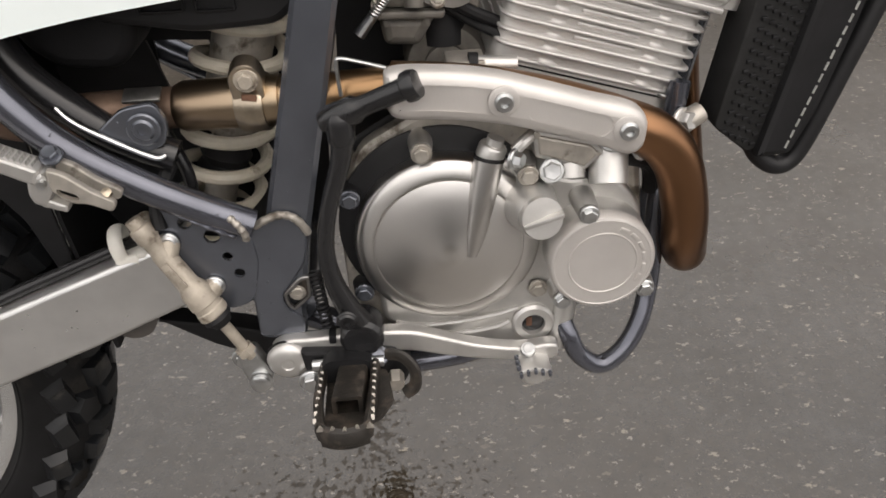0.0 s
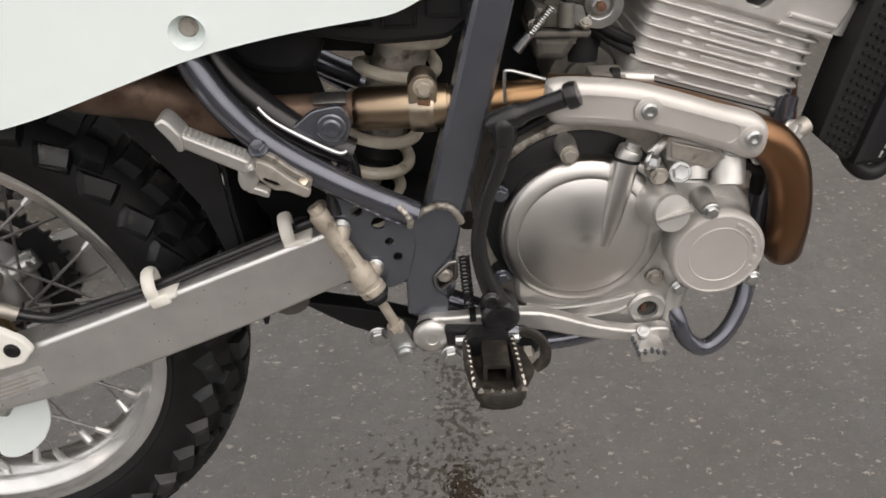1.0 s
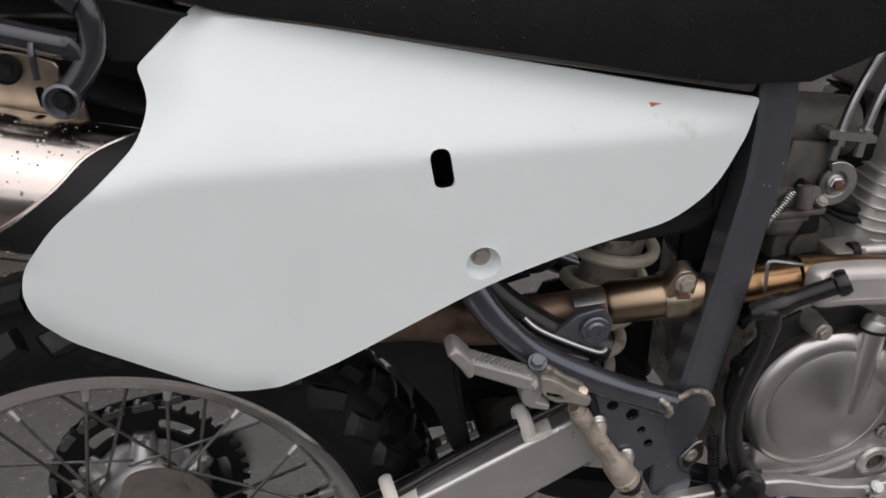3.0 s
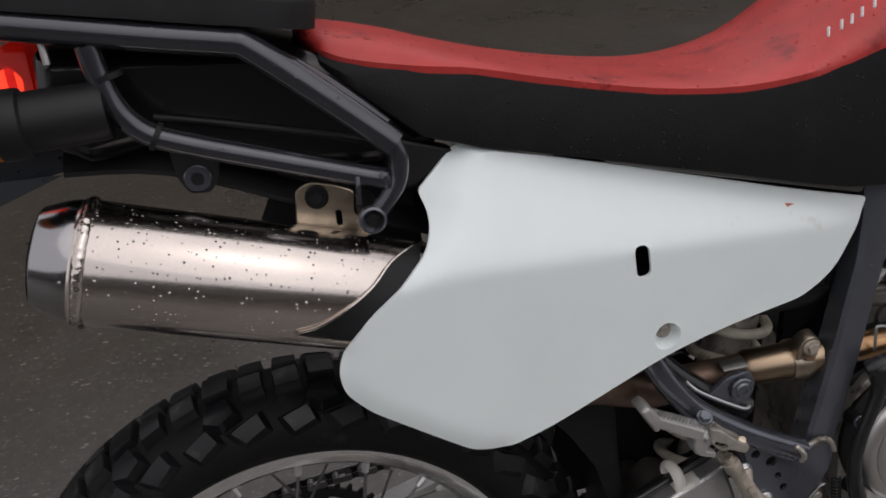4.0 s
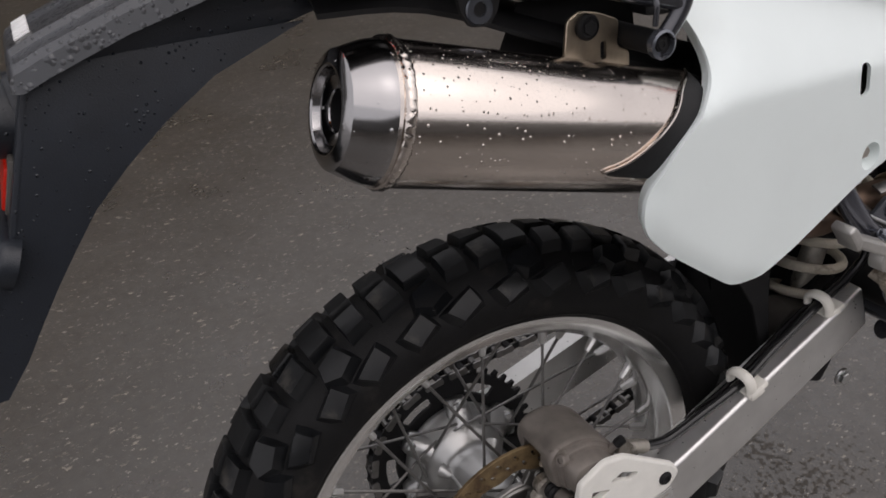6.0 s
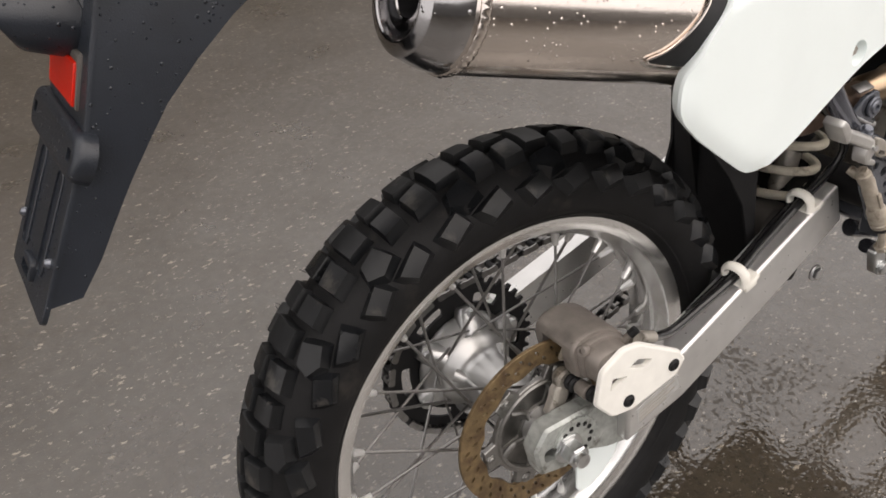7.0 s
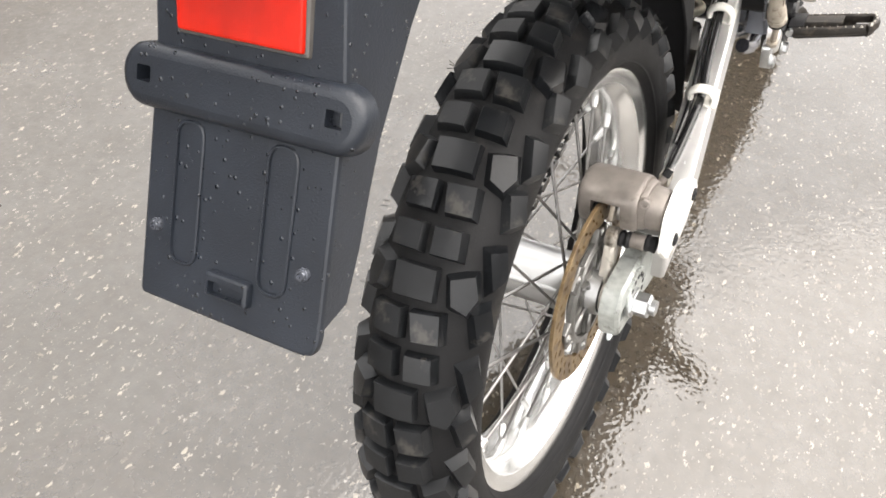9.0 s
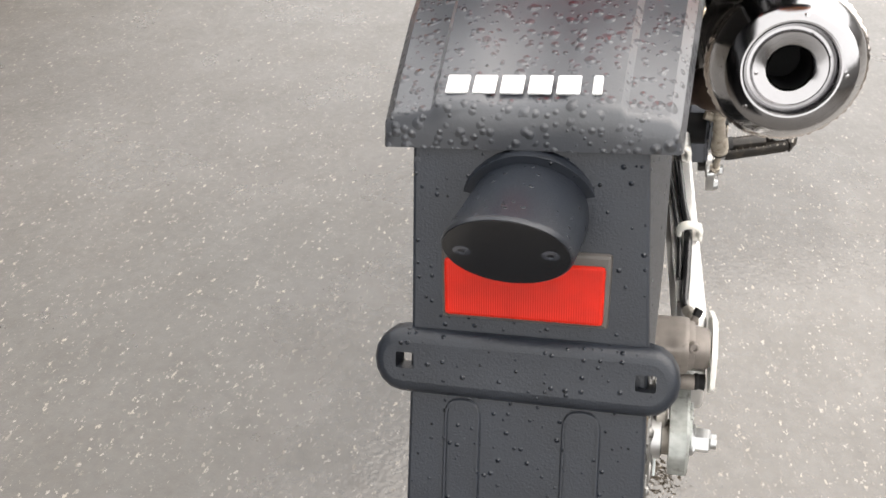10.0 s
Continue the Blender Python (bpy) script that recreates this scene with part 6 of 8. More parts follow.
def kick_lever():
    p = [(0.6025, -0.136, 0.268), (0.598, -0.137, 0.24), (0.585, -0.138, 0.20), (0.579, -0.138, 0.165), (0.582, -0.138, 0.135), (0.592, -0.137, 0.105), (0.600, -0.134, 0.088)]
    ob = part("kick_start_lever", tube(p, [0.0095, 0.0075, 0.0066, 0.0070, 0.0080, 0.0098, 0.0115], 16), GLOSS, bike, "folded black kick start lever")
    a, b = Vector((0.592, -0.131, 0.271)), Vector((0.661, -0.150, 0.303))
    d = (b - a).normalized()
    part("folding_arm", lathe([(0.0085, -0.004), (0.0105, 0.002), (0.0105, 0.024), (0.0080, 0.028), (0.0075, 0.036), (0.0082, 0.064), (0.0110, 0.066), (0.0115, 0.071), (0.0102, 0.0755), (0.0, 0.0765)], a, d, 24), GLOSS, ob)
    part("fold_joint", lathe([(0.0085, -0.013), (0.0105, -0.008), (0.0105, 0.009), (0.008, 0.013)], (0.601, -0.136, 0.266), UP, 22), GLOSS, ob)
    part("lever_boss", lathe([(0.0185, -0.022), (0.0185, 0.002), (0.0155, 0.006), (0.0085, 0.0075), (0.006, 0.0065), (0.0, 0.0065)], (0.5995, -0.139, 0.0775), RIGHT, 32), GLOSS, ob, "round black lever boss")
    bolt(ob, (0.590, -0.149, 0.1035), RIGHT, 0.0075, 0.004, GLOSS, 1.2, True)
    return ob


kick_lever()

# ---- exhaust ----


def exhaust():
    # header: out of the head, down in front, back up beside the engine and away to the rear
    head = [(0.862, 0.0, 0.36), (0.884, 0.005, 0.31), (0.896, 0.0, 0.22), (0.902, -0.025, 0.14), (0.889, -0.080, 0.108), (0.879, -0.103, 0.130), (0.872, -0.114, 0.168), (0.861, -0.119, 0.208), (0.844, -0.121, 0.2325), (0.82, -0.122, 0.247), (0.76, -0.120, 0.268), (0.70, -0.116, 0.281), (0.64, -0.106, 0.284)]
    ob = part("exhaust_pipe", tube(head, 0.0192, 24, 8), PIPE, bike, "heat-tinted copper-brown exhaust pipe")
    mid = [(0.64, -0.106, 0.284), (0.57, -0.093, 0.276), (0.53, -0.088, 0.272)]
    part("mid_pipe", tube(mid, 0.0158, 22), PIPE, ob)
    part("sleeve", tube([(0.557, -0.0915, 0.2745), (0.545, -0.090, 0.2735), (0.480, -0.082, 0.270), (0.474, -0.0815, 0.270)], [0.0185, 0.0195, 0.0195, 0.0165], 24, smooth=False), PIPE, ob)
    part("rear_pipe", tube([(0.49, -0.083, 0.270), (0.43, -0.080, 0.268), (0.378, -0.082, 0.266), (0.340, -0.087, 0.277), (0.305, -0.098, 0.297), (0.245, -0.115, 0.320), (0.19, -0.13, 0.365), (0.15, -0.137, 0.40)], [0.0158, 0.0165, 0.0190, 0.0195, 0.0225, 0.0255, 0.027, 0.027], 24), DUSTYPIPE, ob, "dusty brown rear pipe")
    # clamp with its bolt
    cl = part("pipe_clamp", lathe([(0.0215, -0.011), (0.0225, -0.009), (0.0225, 0.009), (0.0215, 0.011), (0.0198, 0.011), (0.0198, -0.011)], (0.535, -0.0885, 0.2725), (1, -0.12, 0.04), 40, closed=True), STRAW, ob, "straw-coloured band clamp")
    part("clamp_ear", prism(fillet([(-0.012, 0.0), (0.012, 0.0), (0.013, 0.022), (0.006, 0.032), (-0.006, 0.032), (-0.013, 0.022)], 0.005, 3), 0.009, plane((0.534, -0.098, 0.281), (1, 0, 0), (0, -0.25, 1)), 0.002, back=-0.006), STRAW, cl)
    bolt(cl, (0.535, -0.112, 0.298), RIGHT, 0.0062, 0.006, GRUBBY, 1.5)
    part("rust_stain", box((0.535, -0.1118, 0.2845), (0.011, 0.0012, 0.005), 0.0005, (-14, 8, 0)), RUSTY, cl, "small rust stain")
    part("clamp_stain", lathe([(0.0228, -0.005), (0.0229, 0.0), (0.0228, 0.004)], (0.5365, -0.0885, 0.2725), (1, -0.12, 0.04), 40), STRAW, cl)
    # hanger with a bolt
    hang = part("hanger_bracket", prism(fillet([(0.415, 0.262), (0.44, 0.282), (0.465, 0.286), (0.473, 0.27), (0.468, 0.252), (0.452, 0.246)], 0.006, 3), 0.005, side(-0.108), 0.0015), FRAME, ob, "grey steel pipe hanger")
    bolt(hang, (0.4555, -0.116, 0.267), RIGHT, 0.0085, 0.004, FRAME, 1.5, True)
    part("hanger_tab", box((0.4545, -0.0985, 0.287), (0.028, 0.014, 0.003), 0.001, (25, 0, 0)), DULLSTEEL, hang)
    return ob


exhaust()


def heat_shield():
    top = [(0.640, 0.3075), (0.672, 0.307), (0.709, 0.302), (0.743, 0.2925), (0.782, 0.280), (0.816, 0.2695), (0.8275, 0.256), (0.826, 0.238), (0.814, 0.2305)]
    low = [(0.789, 0.240), (0.748, 0.2535), (0.713, 0.2625), (0.675, 0.268), (0.645, 0.2705), (0.636, 0.2785), (0.6345, 0.298)]
    outline = spline(top + low, 4, True)
    mid = [(0.640, 0.289), (0.672, 0.2875), (0.711, 0.282), (0.7455, 0.273), (0.7855, 0.260), (0.824, 0.2475)]

    def slot(i0, i1, w):
        line = spline([Vector(m) for m in mid], 8)[i0:i1]
        ways = [(line[min(i + 1, len(line) - 1)] - line[max(i - 1, 0)]).normalized() for i in range(len(line))]
        over = [Vector((-t.y, t.x)) for t in ways]
        up = [q + o * w for q, o in zip(line, over)]
        tip = [line[-1] + ways[-1] * (w * math.cos(a)) + over[-1] * (w * math.sin(a)) for a in np.linspace(1.2, -1.2, 7)]
        dn = [q - o * w for q, o in zip(reversed(line), reversed(over))]
        root = [line[0] - ways[0] * (w * math.cos(a)) + over[0] * (w * math.sin(a)) for a in np.linspace(-1.2, 1.2, 7)]
        return up + tip + dn + root

    holes = [slot(3, 17, 0.0095), slot(24, 34, 0.0088)]
    ob = part("heat_shield", prism(outline, 0.017, side(-0.127), 0.010, holes, 4), SHIELD, bike, "satin silver heat shield with two long recesses", 50)
    for h in holes:
        part("recess_floor", prism(h, 0.0158, side(-0.127), back=0.008), SHIELD, ob)
    for p in ((0.719, -0.1445, 0.2825), (0.811, -0.1435, 0.2535)):
        part("bolt_washer", lathe([(0.0115, 0), (0.0115, 0.0012), (0.0095, 0.002)], p, RIGHT, 28), SHIELD, ob)
        bolt(ob, (p[0], p[1] - 0.0015, p[2]), RIGHT, 0.0072, 0.0048, STEEL, 0, True)
    part("wire_loop", tube([(0.637, -0.118, 0.303), (0.618, -0.12, 0.3095), (0.605, -0.121, 0.313), (0.602, -0.1215, 0.309), (0.603, -0.121, 0.285)], 0.0016, 8), STEEL, ob, "bent silver wire")
    return ob


heat_shield()

MUF_END, MUF_WAY = Vector((-0.162, -0.137, 0.5245)), Vector((1, 0.0, -0.300)).normalized()


def muffler():
    c, d = MUF_END, MUF_WAY
    body = [(0.0485, 0.040), (0.0497, 0.043), (0.0497, 0.300), (0.040, 0.325), (0.028, 0.38)]
    ob = part("muffler", lathe(body, c, d, 80, ends=(False, True)), MIRROR, bike, "mirror-polished stainless muffler beaded with rain")
    # from the outlet outwards: dished ring, groove, bright lip, shallow cone, rounded shoulder
    cone = [(0.0138, 0.034), (0.0140, 0.0095), (0.0146, 0.0082), (0.0160, 0.0076), (0.0225, 0.0062), (0.0234, 0.0070), (0.0240, 0.0098), (0.0258, 0.0100), (0.0272, 0.0050), (0.0280, 0.0016), (0.0290, 0.0004), (0.0302, 0.0002), (0.0375, 0.0024), (0.0395, 0.0040), (0.0407, 0.0068), (0.0455, 0.0185), (0.0474, 0.0245), (0.0486, 0.031), (0.0487, 0.044)]
    part("end_cap", lathe(cone, c, d, 80, ends=(False, False)), CHROME, ob, "polished end cap with a dark outlet", 24)
    part("outlet", lathe([(0.0132, 0.0), (0.0132, 0.06), (0.0, 0.06)], c + d * 0.009, d, 32, ends=(False, True)), MATT, ob, "sooty outlet pipe")
    random.seed(4)
    u, w, _ = axes(d)
    rings = []
    for k in range(144):
        t = 2 * math.pi * k / 144
        n = math.cos(t) * u + math.sin(t) * w
        swell = 0.0013 + 0.0010 * abs(math.sin(k * 1.13)) + random.uniform(-0.0003, 0.0004)
        mid = 0.0385 + random.uniform(-0.0006, 0.0006)
        rings.append([c + d * (mid + x * 0.0045) + n * (0.0480 + 0.0015 * (h > 0) + swell * h) for x, h in ((-1, 0), (-0.75, 0.6), (-0.25, 1), (0.25, 1), (0.75, 0.6), (1, 0))])
    g = loft(rings + rings[:1], False)
    part("weld_bead", g, MIRROR, ob, "lumpy weld bead round the end cap", 60)
    part("seam_ring", lathe([(0.0486, 0.031), (0.0499, 0.033), (0.0486, 0.0355)], c, d, 80, ends=(False, False)), MIRROR, ob)
    # dark shield edge towards the side cover
    def on_body(s, a, h=0.0):
        return c + d * s + (0.0497 + h) * (math.cos(a) * (-LEFT) + math.sin(a) * (UP - d * UP.dot(d)).normalized())
    g = Geo()
    brim = spline([(0.296, 1.6), (0.285, 1.3), (0.267, 0.9), (0.253, 0.45), (0.232, 0.0), (0.215, -0.3), (0.201, -0.46), (0.207, -0.53), (0.23, -0.55)], 4)
    out2 = [Vector(q) for q in brim] + [Vector((0.298, -0.5)), Vector((0.299, 1.6))]
    part("wrap_edge", tube([on_body(q[0], q[1], 0.0015) for q in brim], 0.0013, 6), MIRROR, ob, "bright folded edge")
    g = slab(out2, [], 0.02, lambda s, a: on_body(s, a, 0.0014), (0, 0.0008, 0))
    part("heat_wrap", g, MATT, ob, "dark shield edge wrapped round the muffler")
    return ob


muffler()


def muffler_brackets():
    g = fillet([(0.035, 0.498), (0.040, 0.541), (0.052, 0.5465), (0.070, 0.542), (0.088, 0.534), (0.086, 0.514), (0.098, 0.508), (0.098, 0.485), (0.035, 0.490)], 0.004, 3)
    ob = part("muffler_bracket", prism(g, 0.003, side(-0.113), 0.0008, [fillet([(0.070, 0.520), (0.0755, 0.520), (0.0755, 0.506), (0.070, 0.506)], 0.002, 2)], 1), STRAW, bike, "straw-tinted steel muffler bracket")
    part("rubber_mount", lathe([(0.0098, 0), (0.0098, 0.006), (0.008, 0.008), (0.0075, 0.005), (0.0, 0.005)], (0.0565, -0.114, 0.534), RIGHT, 28), MATT, ob, "black rubber mount")
    bolt(ob, (0.0565, -0.119, 0.534), RIGHT, 0.006, 0.004, MATT, 1.4)
    part("mount_post", tube([(0.097, -0.10, 0.5195), (0.0965, -0.154, 0.5195)], 0.0095, 20, smooth=False), MATT, ob)
    part("mount_ring", lathe([(0.0112, 0), (0.0112, 0.006), (0.0092, 0.007), (0.0088, 0.002), (0.0, 0.002)], (0.0965, -0.152, 0.5195), RIGHT, 32), FRAME, ob, "grey steel ring round a rubber bush")
    bolt(ob, (0.0965, -0.154, 0.5195), RIGHT, 0.0045, 0.003, MATT, 1.3, True)
    tab = fillet([(-0.052, 0.588), (-0.014, 0.580), (-0.018, 0.560), (-0.026, 0.550), (-0.042, 0.5515), (-0.049, 0.564)], 0.004, 3)
    t = part("indicator_tab", prism(tab, 0.004, side(-0.114), 0.001), PLASTIC, bike, "black steel tab with a bolt")
    part("tab_boss", lathe([(0.0110, 0), (0.0110, 0.002), (0.0100, 0.003), (0.0052, 0.003), (0.0048, 0.0008), (0.0, 0.0008)], (-0.034, -0.117, 0.563), RIGHT, 24), FRAME, t)
    # dark panel behind
    part("mud_panel", prism([(0.03, 0.55), (0.14, 0.545), (0.15, 0.46), (0.005, 0.50)], 0.003, side(-0.06)), MATT, bike, "black inner mud panel")
    return ob


muffler_brackets()

# ---- shock absorber ----


def shock():
    a, b = Vector((0.449, 0.0, 0.075)), Vector((0.533, 0.0, 0.345))
    d = (b - a).normalized()
    ob = part("shock_absorber", tube([a, a.lerp(b, 0.5), b], [0.015, 0.015, 0.02], 20, smooth=False), CASTDULL, bike, "cream coil-over shock absorber")
    part("coil_spring", spiral(a + d * 0.025, b - d * 0.015, 0.0365, 0.0062, 7.2, 0.6), SPRING, ob, "cream-painted coil spring")
    part("damper_body", tube([a + d * 0.15, b + d * 0.03], 0.026, 24, smooth=False), CASTDULL, ob)
    part("bump_rubber", lathe([(0.020, 0.0), (0.0245, 0.008), (0.02, 0.016), (0.0235, 0.024), (0.016, 0.032)], a + d * 0.10, d, 24), MATT, ob)
    part("spring_seat", lathe([(0.018, 0.014), (0.040, 0.016), (0.042, 0.022), (0.040, 0.026), (0.02, 0.027)], a, d, 32), MATT, ob, "black lower spring seat")
    part("suspension_link", prism(fillet([(0.385, 0.022), (0.47, 0.004), (0.525, -0.015), (0.505, -0.046), (0.44, -0.016)], 0.008, 3), 0.012, side(0.0), 0.003, back=-0.012), MATT, ob)
    part("linkage", prism(fillet([(0.42, 0.09), (0.47, 0.14), (0.50, 0.13), (0.51, 0.08), (0.46, 0.05)], 0.012, 3), 0.02, side(0.0), 0.004, back=-0.02), MATT, ob)
    return ob


shock()

# ---- black plastics round the shock and over the wheel ----


def dark_bodywork():
    box_out = fillet([(0.40, 0.345), (0.44, 0.335), (0.50, 0.325), (0.56, 0.328), (0.585, 0.35), (0.60, 0.42), (0.60, 0.50), (0.40, 0.52), (0.33, 0.50), (0.34, 0.40)], 0.010, 3)
    air = part("air_box", prism(box_out, 0.082, side(0.0), 0.006, back=-0.085), PLASTIC, bike, "black plastic air box with ribs")
    for x, z, w, h in ((0.478, 0.352, 0.034, 0.020), (0.517, 0.352, 0.030, 0.022), (0.555, 0.362, 0.030, 0.026), (0.571, 0.395, 0.024, 0.026), (0.565, 0.425, 0.02, 0.02)):
        o = fillet([(x - w / 2, z - h / 2), (x + w / 2, z - h / 2), (x + w / 2, z + h / 2), (x - w / 2, z + h / 2)], 0.003, 2)
        part("air_box_rib", prism(o, 0.0855, side(0.0), 0.001, [inset(o, 0.002)], 1, back=0.08), PLASTIC, air)
    part("tool_box", prism(fillet([(0.345, 0.395), (0.36, 0.318), (0.385, 0.297), (0.43, 0.293), (0.447, 0.31), (0.455, 0.35), (0.45, 0.40)], 0.012, 3), 0.062, side(0.0), 0.010, back=0.0, steps=3), MATT, bike, "black rounded plastic case")
    flap_pts = [(0.325, 0.42), (0.338, 0.30), (0.340, 0.23), (0.343, 0.16), (0.350, 0.10), (0.352, 0.06), (0.358, 0.02)]
    rings = []
    for x, z in flap_pts:
        rings.append([Vector((x, y, z)) for y in (-0.052, -0.02, 0.045, 0.080)] + [Vector((x + 0.004, y, z)) for y in (0.080, 0.045, -0.02, -0.052)])
    part("mud_flap", loft(rings), MATT, bike, "black rubber flap ahead of the wheel")
    part("chain_guide", prism(fillet([(0.378, 0.05), (0.470, 0.06), (0.462, 0.098), (0.440, 0.112), (0.400, 0.122), (0.380, 0.105)], 0.008, 3), 0.040, side(0.0), 0.003), GREYGUARD, bike, "dull grey plastic guard beside the shock")
    inner = fillet([(0.29, 0.43), (0.315, 0.27), (0.345, 0.13), (0.40, 0.04), (0.565, 0.03), (0.585, 0.36), (0.50, 0.40)], 0.012, 3)
    gap = [(0.425, 0.287), (0.480, 0.284), (0.492, 0.240), (0.488, 0.214), (0.470, 0.230), (0.452, 0.228), (0.445, 0.216), (0.400, 0.217), (0.400, 0.231), (0.438, 0.238)]
    part("inner_guard", prism(inner, -0.038, side(0.0), 0.0, [gap], back=-0.042), MATT, bike, "black inner guard behind the shock")
    far_side = fillet([(0.30, 0.43), (0.335, 0.30), (0.340, 0.20), (0.318, 0.13), (0.30, 0.03), (0.42, 0.03), (0.42, 0.43)], 0.008, 2)
    part("inner_guard", prism(far_side, -0.080, side(0.0), 0.0, back=-0.084), MATT, bike, "black inner guard beside the chain")
    near_side = fillet([(0.34, 0.42), (0.24, 0.40), (0.238, 0.285), (0.262, 0.245), (0.29, 0.21), (0.318, 0.165), (0.336, 0.10), (0.348, 0.10), (0.340, 0.20)], 0.004, 2)
    part("inner_guard", prism(near_side, 0.003, side(-0.053), 0.001), MATT, bike, "black flap edge folded beside the tyre")
    # inner mudguard over the wheel
    pts = [(0.33, 0.42), (0.25, 0.455), (0.15, 0.49), (0.05, 0.53), (-0.06, 0.575), (-0.14, 0.585)]
    rings = []
    for x, z in spline(pts, 4):
        arch = [Vector((x, 0.085 * math.sin(a), z + 0.03 * math.cos(a) - 0.02)) for a in np.linspace(-1.4, 1.4, 9)]
        rings.append(arch + [p + Vector((0, 0, 0.004)) for p in reversed(arch)])
    part("inner_mudguard", loft(rings), PLASTIC, bike, "black plastic inner mudguard")


dark_bodywork()


def carburettor():
    ob = part("carburettor", tube([(0.64, -0.02, 0.40), (0.72, -0.02, 0.385)], 0.028, 24, smooth=False), CARB, bike, "grey cast carburettor with cable wheel")
    part("float_bowl", prism(fillet([(0.637, 0.300), (0.664, 0.298), (0.678, 0.322), (0.633, 0.324)], 0.005, 3), 0.062, side(0.0), 0.008, back=0.02, steps=3), CARB, ob)
    part("bowl_flange", prism(fillet([(0.629, 0.323), (0.683, 0.3215), (0.685, 0.3275), (0.630, 0.3295)], 0.002, 2), 0.069, side(0.0), 0.002, back=0.015), CARB, ob)
    part("upper_flange", prism(fillet([(0.631, 0.3305), (0.682, 0.3285), (0.678, 0.345), (0.635, 0.349)], 0.003, 2), 0.064, side(0.0), 0.004, back=0.015), CARB, ob)
    for x in (0.634, 0.679):
        bolt(ob, (x, -0.067, 0.334), (0, -0.6, 0.8), 0.0042, 0.004, CASTDULL)
    part("drain_boss", tube([(0.662, -0.066, 0.352), (0.661, -0.070, 0.332)], [0.007, 0.0075], 16, smooth=False), CARB, ob)
    part("carb_flange", box((0.672, -0.045, 0.365), (0.05, 0.02, 0.045), 0.004, (0, 10, 0)), CARB, ob)
    part("intake_neck", tube([(0.60, -0.02, 0.415), (0.65, -0.02, 0.40)], 0.032, 24, smooth=False), MATT, ob)
    c = Vector((0.691, -0.066, 0.349))
    wheel = [(0.021 * math.cos(a), 0.021 * math.sin(a)) for a in np.linspace(-2.4, 1.9, 22)] + [(0.012 * math.cos(a), 0.012 * math.sin(a)) for a in np.linspace(1.9, -2.4, 16)]
    part("cable_wheel", prism([(c.x + a, c.z + b) for a, b in wheel], 0.005, side(-0.06), 0.001), STEEL, ob, "zinc throttle cable wheel")
    part("cable_wheel_hub", lathe([(0.013, 0.0), (0.013, 0.004), (0.010, 0.005)], (c.x, -0.058, c.z), RIGHT, 24), DULLSTEEL, ob)
    bolt(ob, (c.x, -0.064, c.z), RIGHT, 0.007, 0.005, STEEL, 1.2)
    part("rusty_nut", lathe([(0.0042, 0), (0.0042, 0.003), (0.0, 0.004)], (c.x, -0.069, c.z), RIGHT, 12), RUSTY, ob)
    part("spring_bracket", prism(fillet([(0.655, 0.353), (0.676, 0.349), (0.682, 0.330), (0.67, 0.333)], 0.002, 2), 0.002, side(-0.064)), STEEL, ob)
    part("idle_spring", spiral((0.628, -0.072, 0.326), (0.648, -0.070, 0.350), 0.0034, 0.0009, 13, seg=6, per=12), STEEL, ob)
    part("idle_screw", tube([(0.618, -0.073, 0.314), (0.629, -0.072, 0.327)], [0.0048, 0.004], 10, smooth=False), STEEL, ob)
    part("cable_bracket", prism(fillet([(0.676, 0.402), (0.722, 0.391), (0.722, 0.384), (0.676, 0.394)], 0.002, 2), 0.018, side(-0.05)), STEEL, ob)
    for dx in (0.006, 0.030):
        part("throttle_cable", tube([(0.680 + dx, -0.062, 0.372), (0.685 + dx, -0.062, 0.40), (0.70 + dx, -0.06, 0.44), (0.74 + dx, -0.05, 0.50)], 0.0042, 10), STEEL, ob)
        part("cable_nut", tube([(0.6825 + dx, -0.062, 0.385), (0.684 + dx, -0.062, 0.397)], 0.0065, 6, smooth=False), STEEL, ob)
    part("vent_hose", tube([(0.66, -0.06, 0.352), (0.70, -0.055, 0.325), (0.74, -0.05, 0.305)], 0.005, 10), MATT, ob)
    part("vent_hose", tube([(0.68, -0.05, 0.33), (0.71, -0.05, 0.31), (0.735, -0.06, 0.30)], 0.004, 10), MATT, ob)
    part("intake_rubber", tube([(0.72, -0.01, 0.385), (0.75, -0.01, 0.37)], 0.034, 24, smooth=False), MATT, ob)
    return ob


carburettor()


